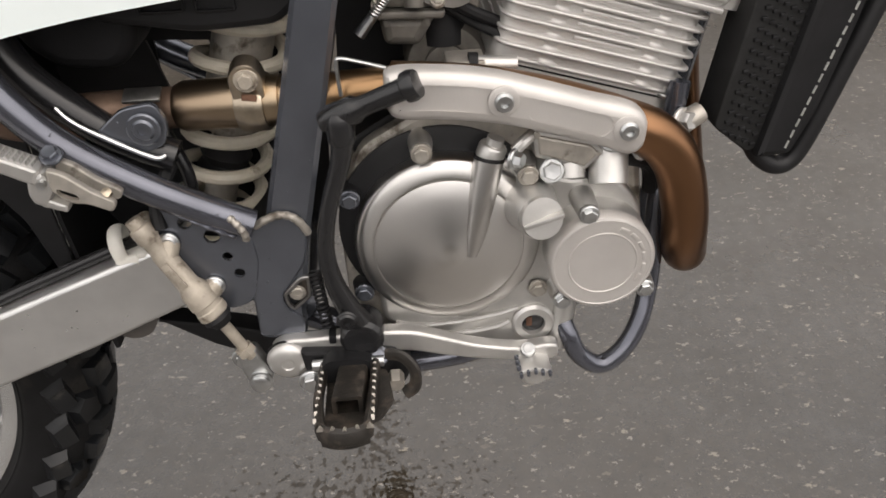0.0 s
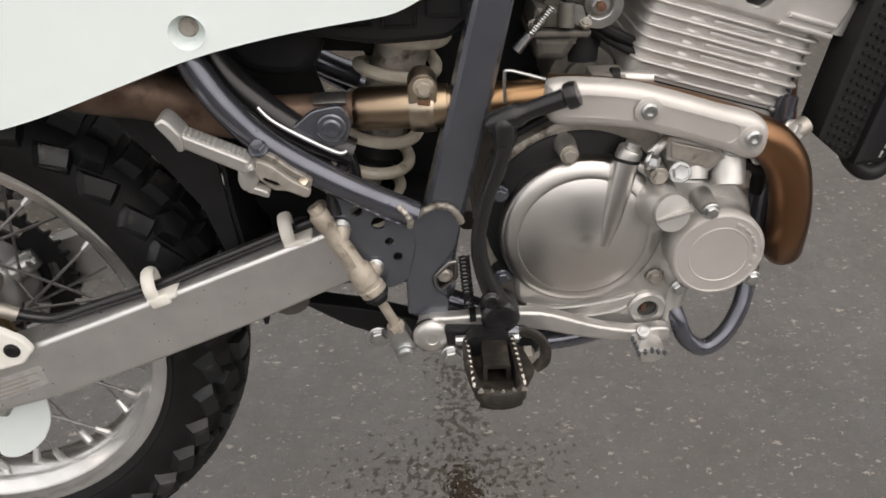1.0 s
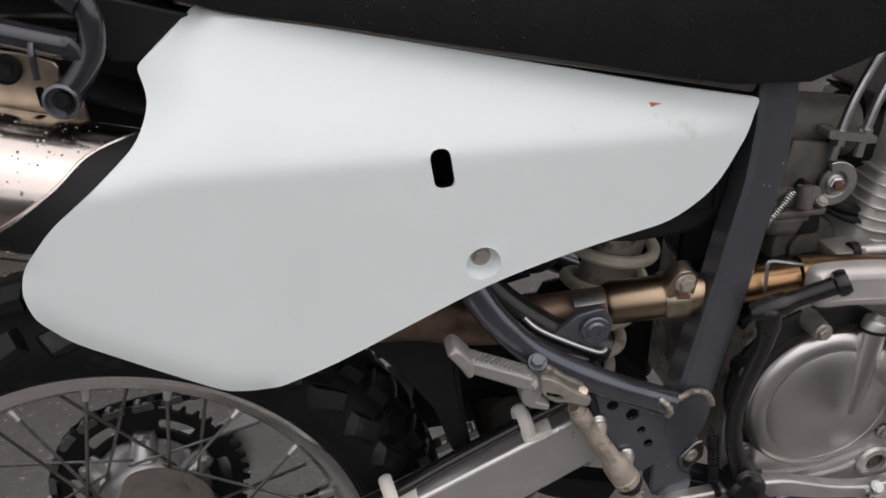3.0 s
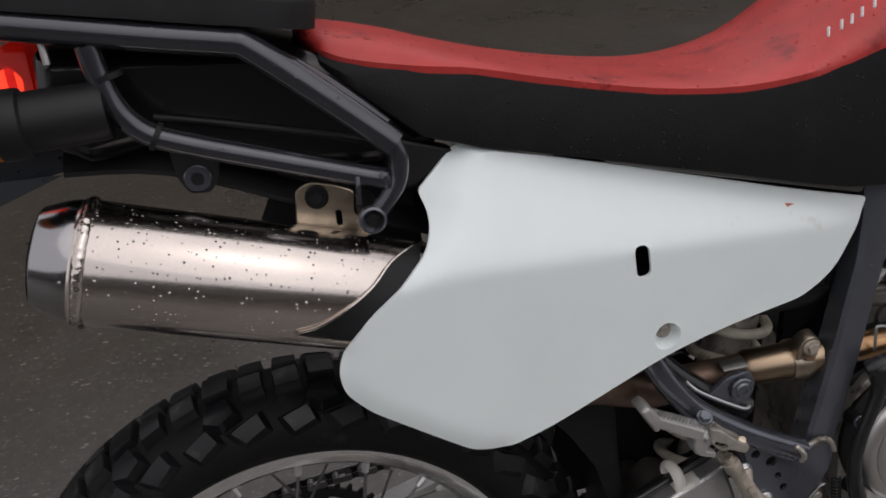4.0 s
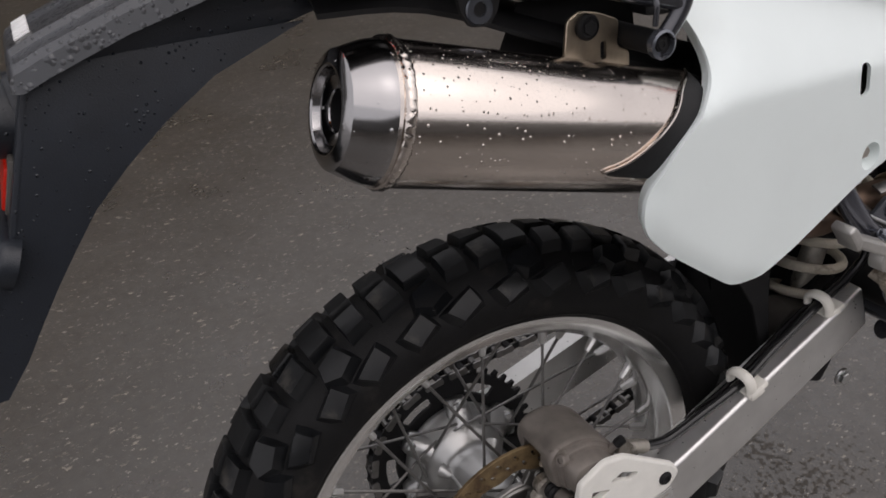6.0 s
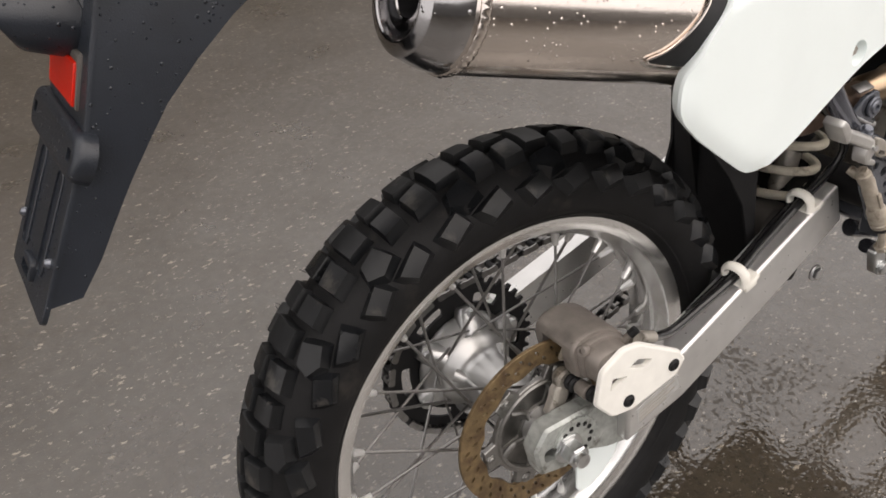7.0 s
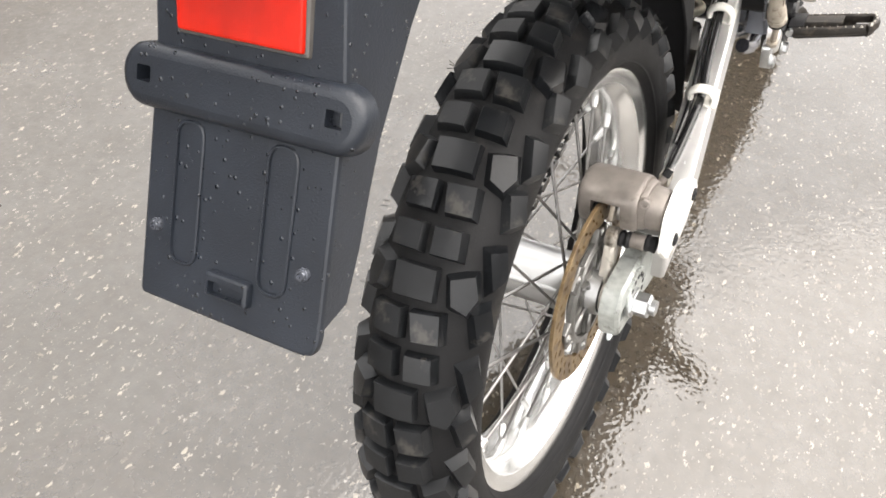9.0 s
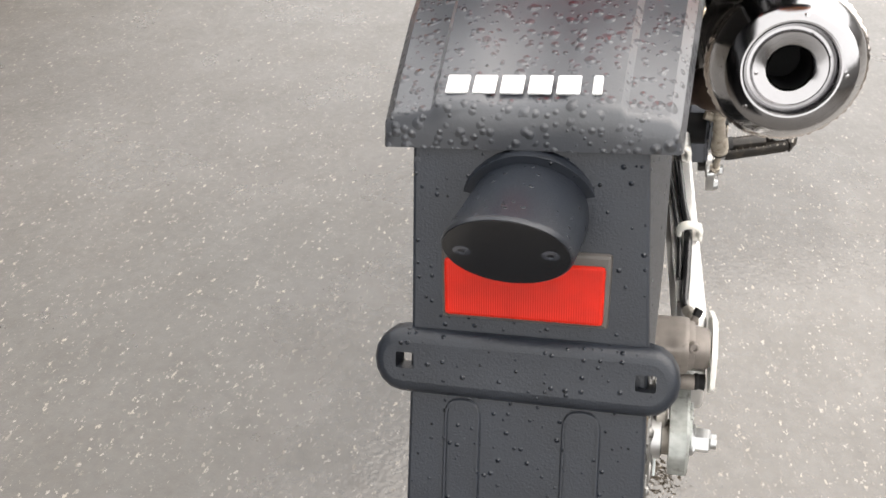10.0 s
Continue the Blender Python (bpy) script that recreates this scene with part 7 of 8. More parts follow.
def oil_cooler():
    """The dark core ahead of the engine, its cover laced with a pale cord, and the bar round it."""
    put = lambda u, v, w: Vector((u, -0.072 - w + 0.12 * (u - 0.95), v))
    core = fillet([(0.897, 0.226), (0.929, 0.200), (0.945, 0.205), (0.972, 0.30), (0.985, 0.37), (0.925, 0.37)], 0.004, 2)
    ob = part("oil_cooler", prism(core, 0.012, put, 0.002, back=-0.03), MESH, bike, "black oil cooler core")
    rows = part("cooler_fin", box((0, 0, 0), (0.0045, 0.004, 0.0030), 0.0006), MATT, ob)
    first = True
    for i in range(6):
        for j in range(18):
            t = j / 17
            p = put(0.906 + 0.0065 * i + 0.030 * t, 0.222 - 0.0035 * i + 0.14 * t, 0.0125)
            if first:
                rows.matrix_basis, first = Matrix.Translation(p), False
            else:
                copy_part(rows, ob, Matrix.Translation(p))
    cover_o = fillet([(0.934, 0.196), (0.966, 0.196), (0.983, 0.232), (1.004, 0.310), (1.015, 0.37), (0.972, 0.37), (0.953, 0.28)], 0.005, 2)
    part("cooler_cover", prism(cover_o, 0.020, put, 0.006, back=-0.02), MATT, ob, "black fabric cooler cover")
    bar = [put(0.936, 0.205, 0.0), put(0.944, 0.192, 0.004), put(0.958, 0.183, 0.008), put(0.972, 0.186, 0.008), put(0.983, 0.205, 0.008), put(1.003, 0.262, 0.008), put(1.026, 0.327, 0.006), put(1.05, 0.40, 0.0)]
    part("cooler_bar", tube(bar, 0.0082, 14), PLASTIC, ob, "black tube round the cooler")
    lower, upper = Vector((0.957, -0.0955, 0.206)), Vector((1.0, -0.0945, 0.345))
    for k in range(15):
        part("pale_cord", tube([lower.lerp(upper, k / 15), lower.lerp(upper, k / 15 + 0.045)], 0.0010, 6, smooth=False), GREYPLATE, ob)
    bolt(ob, (0.872, -0.085, 0.232), (0.5, -0.8, 0.2), 0.008, 0.01, CAST)
    part("elbow_fitting", tube([(0.865, -0.08, 0.21), (0.872, -0.085, 0.228), (0.888, -0.08, 0.236)], 0.009, 14), CASTDULL, ob)
    return ob


oil_cooler()

# ---- side cover ----


def cover_y(x, z):
    low = -0.197 + 0.175 * max(0.0, x - 0.07)
    top = -0.121 + 0.04 * max(0.0, x - 0.2)
    z_top = 0.556 - 0.29 * (x - 0.174)
    z_fold = 0.47 - 0.10 * max(0.0, x - 0.15)
    a = min(1.0, max(0.0, (z - z_fold) / max(0.01, z_top - z_fold)))
    a = a * a * (3 - 2 * a) * 0.4 + a * 0.6
    # the rear edge is folded in
    edge = float(np.interp(z, (0.40, 0.44, 0.47, 0.49, 0.51, 0.53, 0.56), (0.04, 0.070, 0.108, 0.136, 0.145, 0.141, 0.180)))
    strip = float(np.interp(z, (0.40, 0.46, 0.50, 0.53, 0.56), (0.02, 0.02, 0.026, 0.034, 0.02)))
    return low * (1 - a) + top * a + float(np.interp(z, (0.468, 0.51), (0.0, 0.014))) * max(0.0, 1 - max(0.0, x - edge) / strip)


def side_cover():
    o = [(0.180, 0.561), (0.139, 0.530), (0.1455, 0.510), (0.1365, 0.490), (0.1085, 0.470), (0.079, 0.450), (0.057, 0.426), (0.051, 0.408), (0.054, 0.389), (0.074, 0.367), (0.12, 0.331), (0.159, 0.3015), (0.186, 0.2950), (0.24, 0.3060), (0.36, 0.343), (0.43, 0.3545), (0.515, 0.362), (0.553, 0.381), (0.580, 0.425), (0.588, 0.451), (0.503, 0.4725), (0.383, 0.5065), (0.273, 0.537)]
    r = [0.004, 0.004, 0.01, 0.01, 0.012, 0.012, 0.012, 0.012, 0.012, 0.012, 0.015, 0.015, 0.015, 0.02, 0.03, 0.03, 0.015, 0.02, 0.02, 0.004, 0.03, 0.03, 0.03]
    outline = fillet(o, r, 4)
    slot = fillet([(0.3215, 0.457), (0.3365, 0.457), (0.3395, 0.427), (0.3245, 0.427)], 0.0070, 5)
    cup = ring2(0.3565, 0.3615, 0.0135, 24)
    rear = [Vector(q) for q in o[6:13]]

    def skin(u, v):
        # the rear and lower edge rolls softly inwards
        q, far = Vector((u, v)), 1.0
        for a, b in zip(rear, rear[1:]):
            t = min(1.0, max(0.0, (q - a).dot(b - a) / (b - a).length_squared))
            far = min(far, (a + (b - a) * t - q).length)
        return cover_y(u, v) + 0.0045 * max(0.0, 1 - far / 0.022) ** 2

    ob = part("side_cover", slab(outline, [slot, cup], 0.007, lambda u, v: (u, skin(u, v), v), (0, 0.0035, 0)), WHITE, bike, "pale mint-white plastic side cover", 30)
    # turned-in edge
    rim = [Vector((q.x, skin(q.x, q.y) + 0.003, q.y)) for q in outline]
    g = Geo()
    n = len(rim)
    mid = Vector((0.3, 0, 0.42))
    inner = [p + Vector(((mid.x - p.x) * 0.02, 0.011, (mid.z - p.z) * 0.03)) for p in rim]
    g.add(rim + inner, [(k, (k + 1) % n, n + (k + 1) % n, n + k) for k in range(n)])
    part("cover_edge", g, WHITE, ob)
    part("bolt_cup", lathe([(0.0138, 0.0002), (0.0128, 0.004), (0.0095, 0.0105), (0.0, 0.0105)], (0.3565, cover_y(0.3565, 0.3615), 0.3615), (0.0, 1, 0.03), 28, ends=(False, True)), WHITE, ob)
    bolt(ob, (0.3565, cover_y(0.3565, 0.3615) + 0.0095, 0.3635), RIGHT, 0.0062, 0.005, CASTDULL, 1.25)
    g = slab(fillet([(0.495, 0.4600), (0.506, 0.4575), (0.500, 0.4570), (0.497, 0.4560)], 0.001, 2), [], 0.01, lambda u, v: (u, cover_y(u, v) - 0.0006, v), (0, 0.0004, 0))
    part("red_scuff", g, SCUFF, ob, "small red paint scuff")
    return ob


side_cover()

# ---- seat ----


def seat():
    stations = [(0.062, 0.640, 0.656, 0.662, 0.040), (0.075, 0.634, 0.648, 0.664, 0.085), (0.10, 0.612, 0.638, 0.661, 0.100), (0.15, 0.569, 0.628, 0.648, 0.108), (0.20, 0.5535, 0.6205, 0.631, 0.110), (0.27, 0.5370, 0.6035, 0.612, 0.112), (0.36, 0.5145, 0.585, 0.594, 0.112), (0.44, 0.495, 0.577, 0.587, 0.112), (0.51, 0.476, 0.580, 0.600, 0.109), (0.56, 0.464, 0.590, 0.628, 0.105), (0.62, 0.46, 0.612, 0.676, 0.107), (0.70, 0.48, 0.655, 0.745, 0.10)]
    side_rings, top_rings = [], []
    for x, lo, split, top, half in stations:
        wide = half + 0.012
        side_rings.append([Vector((x, y, z)) for y, z in ((-wide + 0.02, lo), (-wide, lo + 0.004), (-wide, (lo + split) / 2), (-half - 0.002, split), (half + 0.002, split), (wide, (lo + split) / 2), (wide, lo + 0.004), (wide - 0.02, lo))])
        arch = [(-half - 0.003, split - 0.004), (-half - 0.004, split + 0.002), (-half + 0.001, split + (top - split) * 0.35), (-half * 0.86, split + (top - split) * 0.66), (-half * 0.55, split + (top - split) * 0.93), (0, top)]
        arch += [(-y, z) for y, z in reversed(arch[:-1])]
        top_rings.append([Vector((x, y, z)) for y, z in arch])
    ob = part("seat", loft(side_rings), BLACKSEAT, bike, "long seat with wet red top and black sides", 50)
    fine = []
    for k in range(len(top_rings[0])):
        fine.append(spline([ring[k] for ring in top_rings], 4))
    part("seat_top", loft([[fine[k][i] for k in range(len(fine))] for i in range(len(fine[0]))]), REDSEAT, ob, "wet red vinyl seat top", 50)
    # worn white lettering, unreadable: plain dashes
    for k, (x, z) in enumerate(((0.517, 0.600), (0.531, 0.605), (0.540, 0.609), (0.551, 0.614), (0.562, 0.621))):
        part("faded_mark", box((x + 0.012, -0.1095 + 0.0015 * (k % 2), z + 0.016), (0.0018, 0.003, 0.010), 0.0008, (-25, 18, 0)), MARK, ob)
    # lip under the cushion, against the side cover
    lip = [(0.31, -0.1165, 0.534), (0.385, -0.1165, 0.514), (0.505, -0.110, 0.483), (0.58, -0.104, 0.463)]
    part("seat_lip", tube(lip, 0.0065, 8), GREYGUARD, ob, "grey dusty seat edge")
    return ob


seat()

# ---- rear rack ----


def rack():
    up = [(-0.150, -0.140, 0.6965), (-0.10, -0.140, 0.687), (-0.04, -0.140, 0.6755), (0.008, -0.140, 0.667), (0.022, -0.1405, 0.6615), (0.07, -0.143, 0.6215), (0.112, -0.147, 0.585), (0.1215, -0.148, 0.5765)]
    ob = part("luggage_rack", tube(up, 0.0112, 18, 5), RACKTUBE, bike, "grey tubular luggage rack beaded with rain")
    inner = [(0.012, -0.125, 0.668), (0.07, -0.128, 0.628), (0.116, -0.136, 0.588)]
    part("rack_tube", tube(inner, 0.009, 14), RACKTUBE, ob)
    low = [(-0.090, -0.139, 0.675), (-0.0865, -0.139, 0.652), (-0.079, -0.139, 0.628), (-0.063, -0.139, 0.6085), (-0.035, -0.140, 0.596), (0.02, -0.143, 0.578), (0.075, -0.146, 0.5605), (0.112, -0.148, 0.549)]
    part("rack_tube", tube(low, 0.0088, 18), RACKTUBE, ob)
    stay = [(0.119, -0.149, 0.580), (0.1235, -0.150, 0.565), (0.1205, -0.151, 0.548), (0.112, -0.152, 0.535), (0.102, -0.153, 0.525)]
    part("rack_stay", tube(stay, 0.0078, 14, flat=0.7), RACKTUBE, ob)
    g = tube([(0.1065, -0.153, 0.556), (0.1095, -0.154, 0.5535), (0.112, -0.1535, 0.5495), (0.1125, -0.1525, 0.5445)], [0.003, 0.0045, 0.0038, 0.0045], 8, smooth=False)
    part("weld_bead", g, RACKTUBE, ob)
    part("hook_pin", tube([(0.0885, -0.156, 0.556), (0.088, -0.159, 0.549), (0.087, -0.159, 0.535)], 0.0022, 8), RACKTUBE, ob)
    for p, d in (((-0.080, -0.139, 0.652), (0.25, 0, -1)), ((-0.0555, -0.1395, 0.6045), (1, 0, -0.55))):
        part("cable_tie", lathe([(0.0112, -0.002), (0.0112, 0.002)], p, d, 20), MATT, ob, "black cable tie")
    part("rack_tube", tube([(x, -y, z) for x, y, z in up], 0.0112, 14), RACKTUBE, ob)
    part("rack_tube", tube([(x, -y, z) for x, y, z in low], 0.0095, 14), RACKTUBE, ob)
    part("rack_tube", tube([(-0.10, -0.135, 0.686), (-0.10, 0.135, 0.686)], 0.009, 14, smooth=False), RACKTUBE, ob)
    part("stub_pin", tube([(-0.1215, -0.13, 0.683), (-0.1205, -0.131, 0.664)], 0.003, 8, smooth=False), STEEL, ob)
    # flat plastic top
    o = fillet([(-0.21, -0.15), (0.055, -0.15), (0.075, -0.13), (0.075, 0.13), (0.055, 0.15), (-0.21, 0.15)], 0.02, 5)
    part("rack_plate", prism(o, 0.026, plane((0.0, 0.0, 0.681), (1, 0, -0.17), (0, 1, 0)), 0.008, (), 3), MATT, ob, "black plastic top plate with rounded edge")
    return ob


rack()

# ---- tail ----


def tail():
    o = fillet([(-0.15, 0.60), (-0.115, 0.578), (-0.06, 0.588), (0.03, 0.552), (0.13, 0.545), (0.17, 0.56), (0.10, 0.64), (0.02, 0.66), (-0.14, 0.672)], 0.008, 3)
    ob = part("tail_cover", prism(o, 0.098, side(0.0), 0.015, back=-0.098, steps=3), TAIL, bike, "shiny black plastic tail cover under the rack")
    part("tail_ridge", tube([(-0.06, -0.1, 0.613), (0.03, -0.1, 0.592), (0.12, -0.1, 0.568)], 0.003, 8), PLASTIC, ob)
    part("cover_screw", lathe([(0.006, 0), (0.006, 0.002), (0.003, 0.003), (0.0, 0.001)], (0.136, -0.1, 0.552), RIGHT, 16), GREYPLATE, ob)
    part("cover_flank", prism(fillet([(0.12, 0.575), (0.178, 0.556), (0.142, 0.527), (0.118, 0.53)], 0.004, 2), 0.02, side(-0.09), 0.003), PLASTIC, ob)
    # tail light
    rings = []
    for x, lo, hi, half in ((-0.152, 0.634, 0.675, 0.058), (-0.167, 0.628, 0.676, 0.060), (-0.186, 0.628, 0.667, 0.057), (-0.205, 0.628, 0.648, 0.052), (-0.214, 0.627, 0.633, 0.046)):
        rings.append([Vector((x, y, z)) for y, z in ((-half, lo), (-half, hi - 0.006), (-half + 0.01, hi), (half - 0.01, hi), (half, hi - 0.006), (half, lo))])
    tl = part("tail_light", loft(rings), TAILLIT, bike, "lit red tail light lens")
    part("lens_window", prism(fillet([(-0.196, 0.632), (-0.183, 0.652), (-0.166, 0.660), (-0.158, 0.648), (-0.160, 0.634)], 0.003, 2), 0.002, side(-0.0575), 0.0005), BULBLIT, tl, "glowing window of the tail light")
    # right indicator
    c = Vector((-0.160, -0.140, 0.6255))
    way = Vector((-1.0, -0.06, -0.03)).normalized()
    ind = part("indicator", lathe([(0.0, -0.074), (0.0205, -0.074), (0.0220, -0.068), (0.0222, -0.019), (0.0252, -0.017), (0.0258, -0.014), (0.0260, 0.0), (0.0250, 0.002)], c, way, 36), PLASTIC, bike, "black turn indicator with amber lens")
    part("indicator_lens", lathe([(0.0250, 0.0), (0.0252, 0.004), (0.0242, 0.0125), (0.019, 0.0165), (0.0, 0.0175)], c, way, 36), AMBER, ind, "amber indicator lens")
    part("indicator_stem", tube([c - way * 0.045, c - way * 0.03 + Vector((0.02, 0.05, -0.004))], [0.011, 0.012], 14, smooth=False), MATT, ind)
    c2 = Vector((c.x, -c.y, c.z))
    way2 = Vector((way.x, -way.y, way.z))
    ind2 = part("indicator", lathe([(0.0, -0.074), (0.0205, -0.074), (0.0220, -0.068), (0.0222, -0.019), (0.0252, -0.017), (0.0258, -0.014), (0.0260, 0.0)], c2, way2, 28), PLASTIC, bike, "black turn indicator with amber lens")
    part("indicator_lens", lathe([(0.0250, 0.0), (0.0252, 0.004), (0.0242, 0.0125), (0.019, 0.0165), (0.0, 0.0175)], c2, way2, 28), AMBER, ind2)
    return ob


tail()


def rear_fender():
    # top sheet, falling to the rear lip
    line = [(-0.02, 0.628), (-0.10, 0.627), (-0.18, 0.616), (-0.26, 0.596), (-0.312, 0.5785), (-0.329, 0.5715)]
    rings = []
    for i, (x, z) in enumerate(line):
        half = 0.086 - 0.0145 * min(1, max(0, (-x - 0.10) / 0.23))
        arch = [(-half - 0.002, z - 0.0135), (-half, z - 0.001), (-half + 0.005, z + 0.004), (-half * 0.66, z + 0.006), (-half * 0.62, z + 0.010), (-0.022, z + 0.0115), (-0.018, z + 0.0095), (0.018, z + 0.0095), (0.022, z + 0.0115), (half * 0.62, z + 0.010), (half * 0.66, z + 0.006), (half - 0.005, z + 0.004), (half, z - 0.001), (half + 0.002, z - 0.0135)]
        under = [(half - 0.001, z - 0.0135), (half - 0.004, z - 0.003), (0, z + 0.004), (-half + 0.004, z - 0.003), (-half + 0.001, z - 0.0135)]
        rings.append([Vector((x, y, zz)) for y, zz in arch + under])
    last = rings[-1]
    # the lip rolls down to its edge; the inner skin follows inside it
    for a in np.radians((18, 36, 54, 72, 90)):
        down = line[-1][1] - 0.0125
        rings.append([Vector((p.x - (0.0075 if i < 14 else 0.0045) * math.sin(a), p.y * (1 - 0.05 * (1 - math.cos(a))), p.z + (down - p.z) * (1 - math.cos(a)))) for i, p in enumerate(last)])
    ob = part("rear_fender", loft(rings), FENDER, bike, "wet dark grey plastic rear fender", 32)
    # upright flap that carries the lamp and reflector
    def at(u, v, w):
        # v: height; the foot leans back, the top stands nearly upright
        x = float(np.interp(v, (0.32, 0.3765, 0.45, 0.48, 0.54, 0.58), (-0.4405, -0.411, -0.370, -0.3555, -0.336, -0.318)))
        k = float(np.interp(v, (0.44, 0.50), (0.48, 0.32)))
        return Vector((x - w * math.sqrt(1 - k * k), u, v + w * k))
    outline = fillet([(0.0625, 0.337), (-0.0660, 0.336), (-0.0635, 0.46), (-0.058, 0.570), (0.058, 0.570), (0.0612, 0.46)], [0.004, 0.013, 0.005, 0.005, 0.005, 0.005], 5)
    fl = part("mudflap", prism(outline, 0.004, at, 0.002, []), FLAP, bike, "dark grey plastic mudflap and plate holder")
    for s in (-1, 1):
        wall = [at(s * float(np.interp(v, (0.34, 0.46, 0.57), (0.0615, 0.0604, 0.0572) if s > 0 else (0.0650, 0.0627, 0.0572))), v, 0.002) for v in np.linspace(0.340 if s > 0 else 0.350, 0.568, 10)]
        edge = [float(np.interp(min(p.z, 0.573), (0.33, 0.36, 0.415, 0.469, 0.508, 0.538, 0.563, 0.575), (-0.425, -0.392, -0.354, -0.313, -0.27, -0.226, -0.175, -0.11))) for p in wall]
        back = [Vector((e, p.y + s * float(np.interp(p.z, (0.42, 0.46, 0.54), (0.0, 0.004, 0.0105))), p.z)) for p, e in zip(wall, edge)]
        g = Geo()
        ins = Vector((0, -s * 0.003, 0))
        n = len(wall)
        g.add(wall + back + [p + ins for p in wall] + [p + ins for p in back], [(i, i + 1, n + i + 1, n + i) for i in range(n - 1)] + [(2 * n + i, 3 * n + i, 3 * n + i + 1, 2 * n + i + 1) for i in range(n - 1)] + [(n + i, n + i + 1, 3 * n + i + 1, 3 * n + i) for i in range(n - 1)])
        part("flap_wall", g, FLAP, fl)
    for y0 in (-0.0545, 0.0575):
        arc = [(-0.360, 0.47), (-0.354, 0.415), (-0.313, 0.469), (-0.27, 0.508), (-0.226, 0.538), (-0.175, 0.563), (-0.11, 0.577), (-0.05, 0.588), (-0.02, 0.600), (-0.02, 0.622), (-0.10, 0.621), (-0.18, 0.610), (-0.26, 0.590), (-0.312, 0.572), (-0.334, 0.552)]
        part("fender_side", prism([Vector(q) for q in arc], 0.003, side(y0)), FLAP, ob)
    # cross bar with eyelets
    bar = []
    for a in np.linspace(math.pi / 2, 3 * math.pi / 2, 9):
        bar.append((-0.0635 + 0.0158 * math.cos(a), 0.4490 + 0.0158 * math.sin(a)))
    for a in np.linspace(-math.pi / 2, math.pi / 2, 9):
        bar.append((0.0650 + 0.0158 * math.cos(a), 0.4490 + 0.0158 * math.sin(a)))
    sq = [fillet([(s * 0.0625 - 0.005, 0.4455), (s * 0.0625 + 0.005, 0.4455), (s * 0.0625 + 0.005, 0.4535), (s * 0.0625 - 0.005, 0.4535)], 0.001, 2) for s in (-1, 1)]
    part("cross_bar", prism(bar, 0.011, at, 0.0062, sq, 4, back=-0.004), FLAP, fl, "raised cross bar with square eyelets")
    for s in (-1, 1):
        o = fillet([(s * 0.0415, 0.432), (s * 0.0215, 0.432), (s * 0.0215, 0.360), (s * 0.0415, 0.360)], 0.009, 4)
        part("raised_rib", prism(o, 0.0054, at, 0.0007, [inset(o, 0.0016)], 1, back=0.003), FLAP, fl)
        p = at(s * 0.0515, 0.3765, 0.004)
        bolt(fl, p, (-0.876, 0, 0.482), 0.0032, 0.0035, FRAME, 1.3, True)
    part("slot_hood", prism(fillet([(0.011, 0.3635), (-0.0195, 0.3635), (-0.0195, 0.350), (0.011, 0.350)], 0.003, 3), 0.0085, at, 0.002, [fillet([(0.008, 0.359), (-0.0165, 0.359), (-0.0165, 0.352), (0.008, 0.352)], 0.001, 2)], back=0.003), FLAP, fl)
    # reflector in its frame
    fr = part("reflector", prism(fillet([(0.0435, 0.472), (-0.0425, 0.472), (-0.0435, 0.509), (0.0435, 0.509)], 0.002, 2), 0.0072, at, 0.002, back=0.002), GREYGUARD, bike, "red oblong reflector in a dark frame")
    part("reflector_lens", prism(fillet([(0.0415, 0.474), (-0.0400, 0.474), (-0.0405, 0.5035), (0.0415, 0.5035)], 0.002, 2), 0.0095, at, 0.0015, back=0.004), REDLENS, fr, "red reflector lens")
    # plate lamp: a barrel that looks back and down
    face, way = Vector((-0.3935, 0.0, 0.539)), Vector((-0.9, 0, -0.43)).normalized()
    foot, barrel = Vector((-0.325, -0.001, 0.5205)), []
    for t, r in ((0.0, 0.0365), (0.17, 0.0362), (0.20, 0.0352), (0.205, 0.0308), (0.25, 0.0304), (0.55, 0.0302), (0.75, 0.0301), (0.94, 0.0301), (0.98, 0.0298), (1.0, 0.0290)):
        n = Vector((-1, 0, 0)).lerp(way, t).normalized()
        barrel.append((foot.lerp(face, t), LEFT, n.cross(LEFT), r))
    lamp = part("plate_lamp", loft([[c + u * (r * math.cos(a)) + w * (r * math.sin(a)) for a in np.linspace(0, 2 * math.pi, 41)[:-1]] for c, u, w, r in barrel]), FLAP, bike, "black hooded plate lamp", 60)
    part("lamp_face", lathe([(0.0286, -0.002), (0.0286, 0.0003), (0.0, 0.0006)], face, way, 40), GLOSS, lamp, "dark lamp face")
    for s in (-1, 1):
        part("lamp_screw", lathe([(0.0042, -0.004), (0.0042, 0.001), (0.002, 0.0012), (0.0018, 0.0)], face + Vector((0, s * 0.0200, 0.001)), way, 14), FRAME, lamp)
    # maker's mark on the lip: plain white bars
    for k in range(6):
        y = 0.0345 - 0.0135 * k
        part("white_mark", box((-0.3210, y, 0.5862), (0.0115, 0.0112 if k < 5 else 0.0045, 0.0016), 0.0006, (0, -22.0, 0)), MARK, ob)
    return ob


rear_fender()


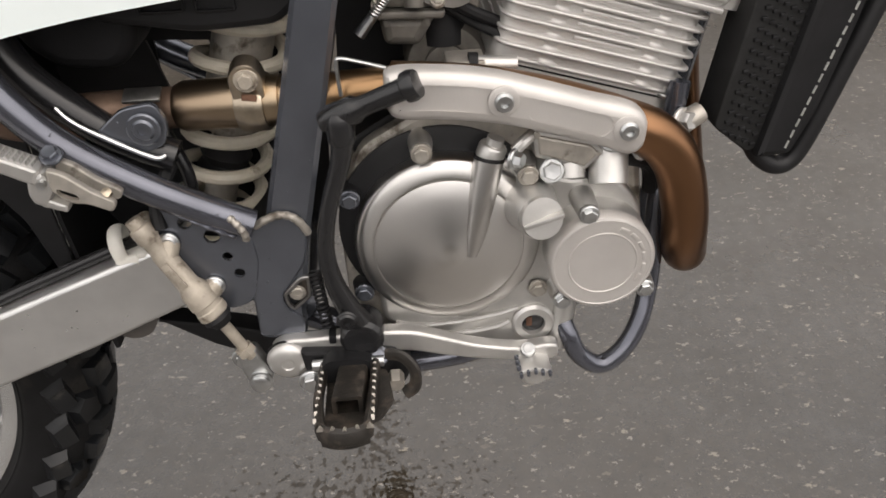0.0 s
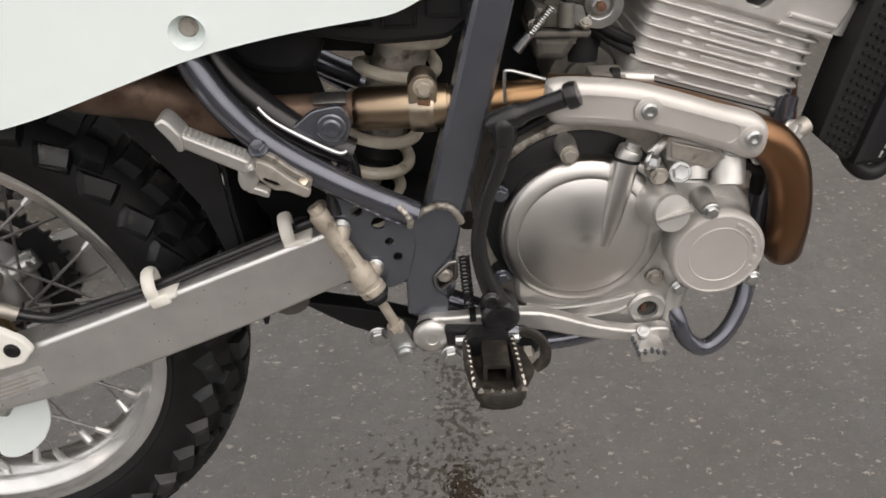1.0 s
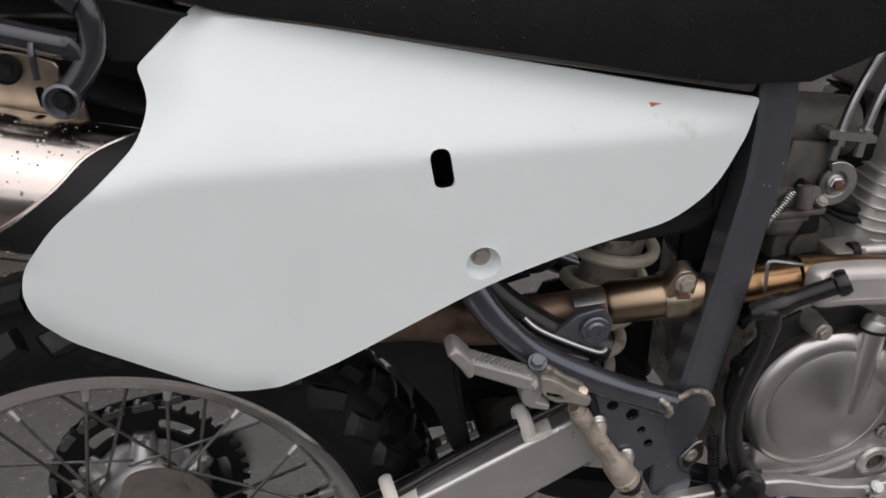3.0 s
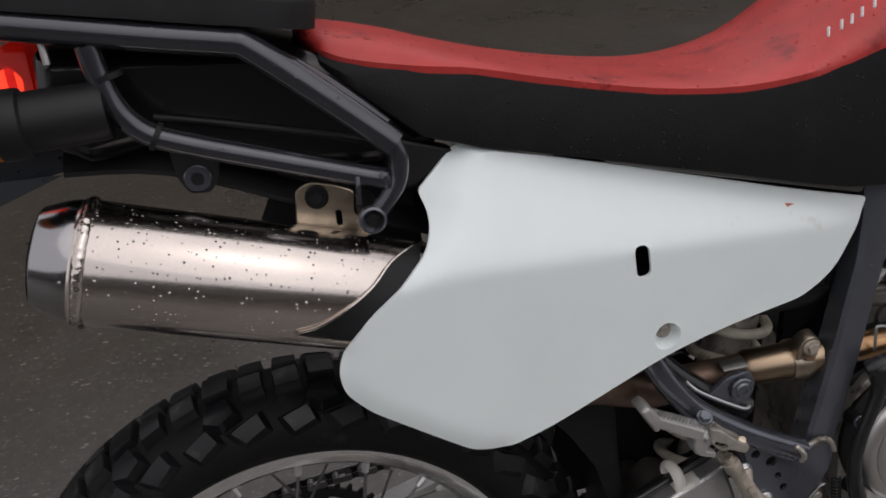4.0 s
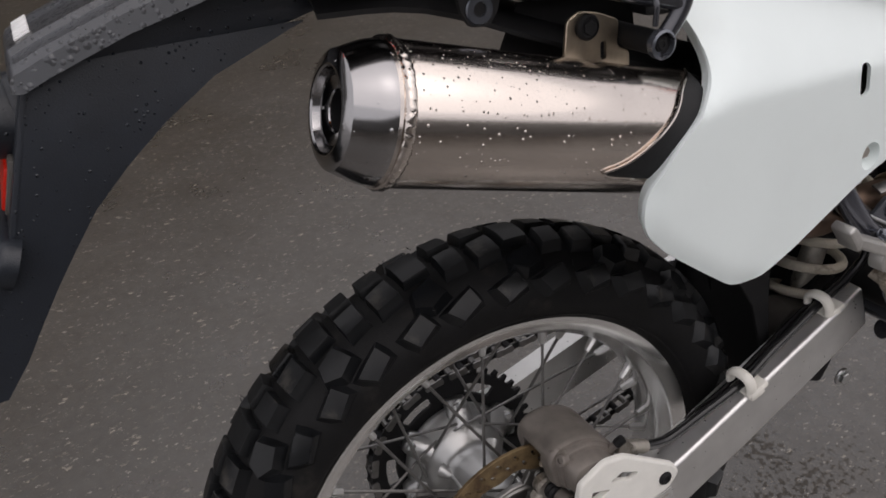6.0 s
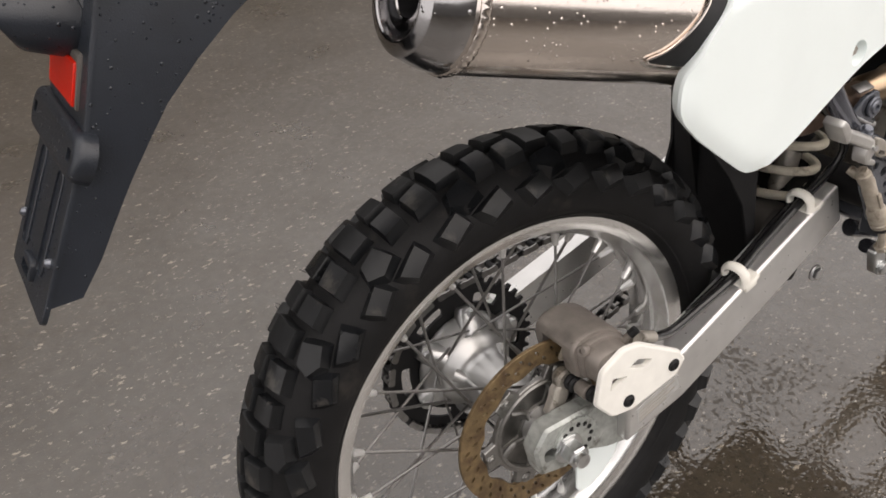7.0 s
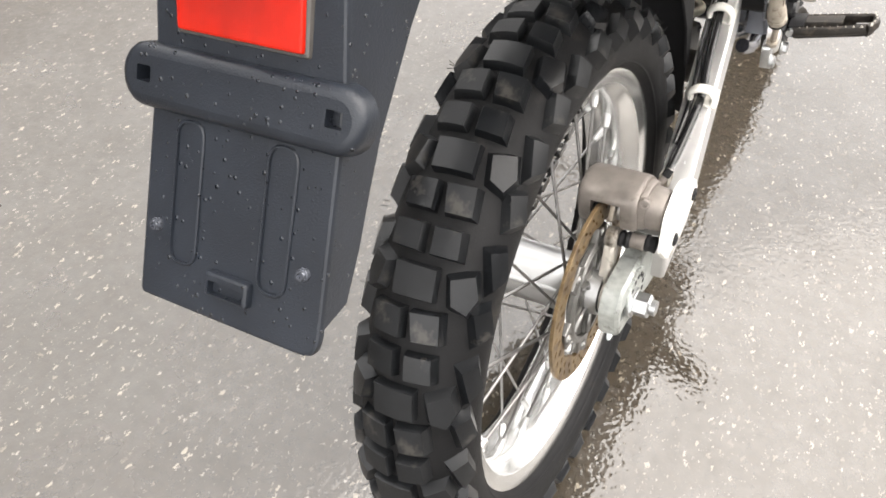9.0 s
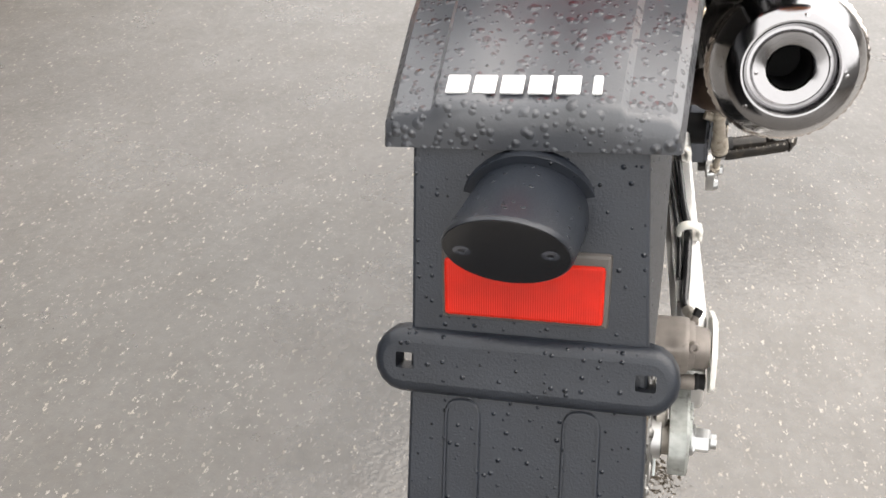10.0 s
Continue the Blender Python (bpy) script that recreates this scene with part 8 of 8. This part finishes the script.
def fuel_tank():
    """The tank over the engine, above the view, added to block skylight from above."""
    rings = []
    for x, lo, hi, half in ((0.64, 0.60, 0.66, 0.09), (0.70, 0.55, 0.74, 0.115), (0.80, 0.52, 0.80, 0.135), (0.92, 0.52, 0.82, 0.14), (1.02, 0.56, 0.80, 0.12), (1.08, 0.62, 0.74, 0.08)):
        rings.append([Vector((x, y, z)) for y, z in ((-half * 0.8, lo), (-half, lo + 0.03), (-half, (lo + hi) / 2 + 0.03), (-half * 0.7, hi - 0.015), (0, hi), (half * 0.7, hi - 0.015), (half, (lo + hi) / 2 + 0.03), (half, lo + 0.03), (half * 0.8, lo))])
    return part("fuel_tank", loft(rings), WHITE, bike, "pale mint-white fuel tank, unseen, added to shade the engine")


fuel_tank()
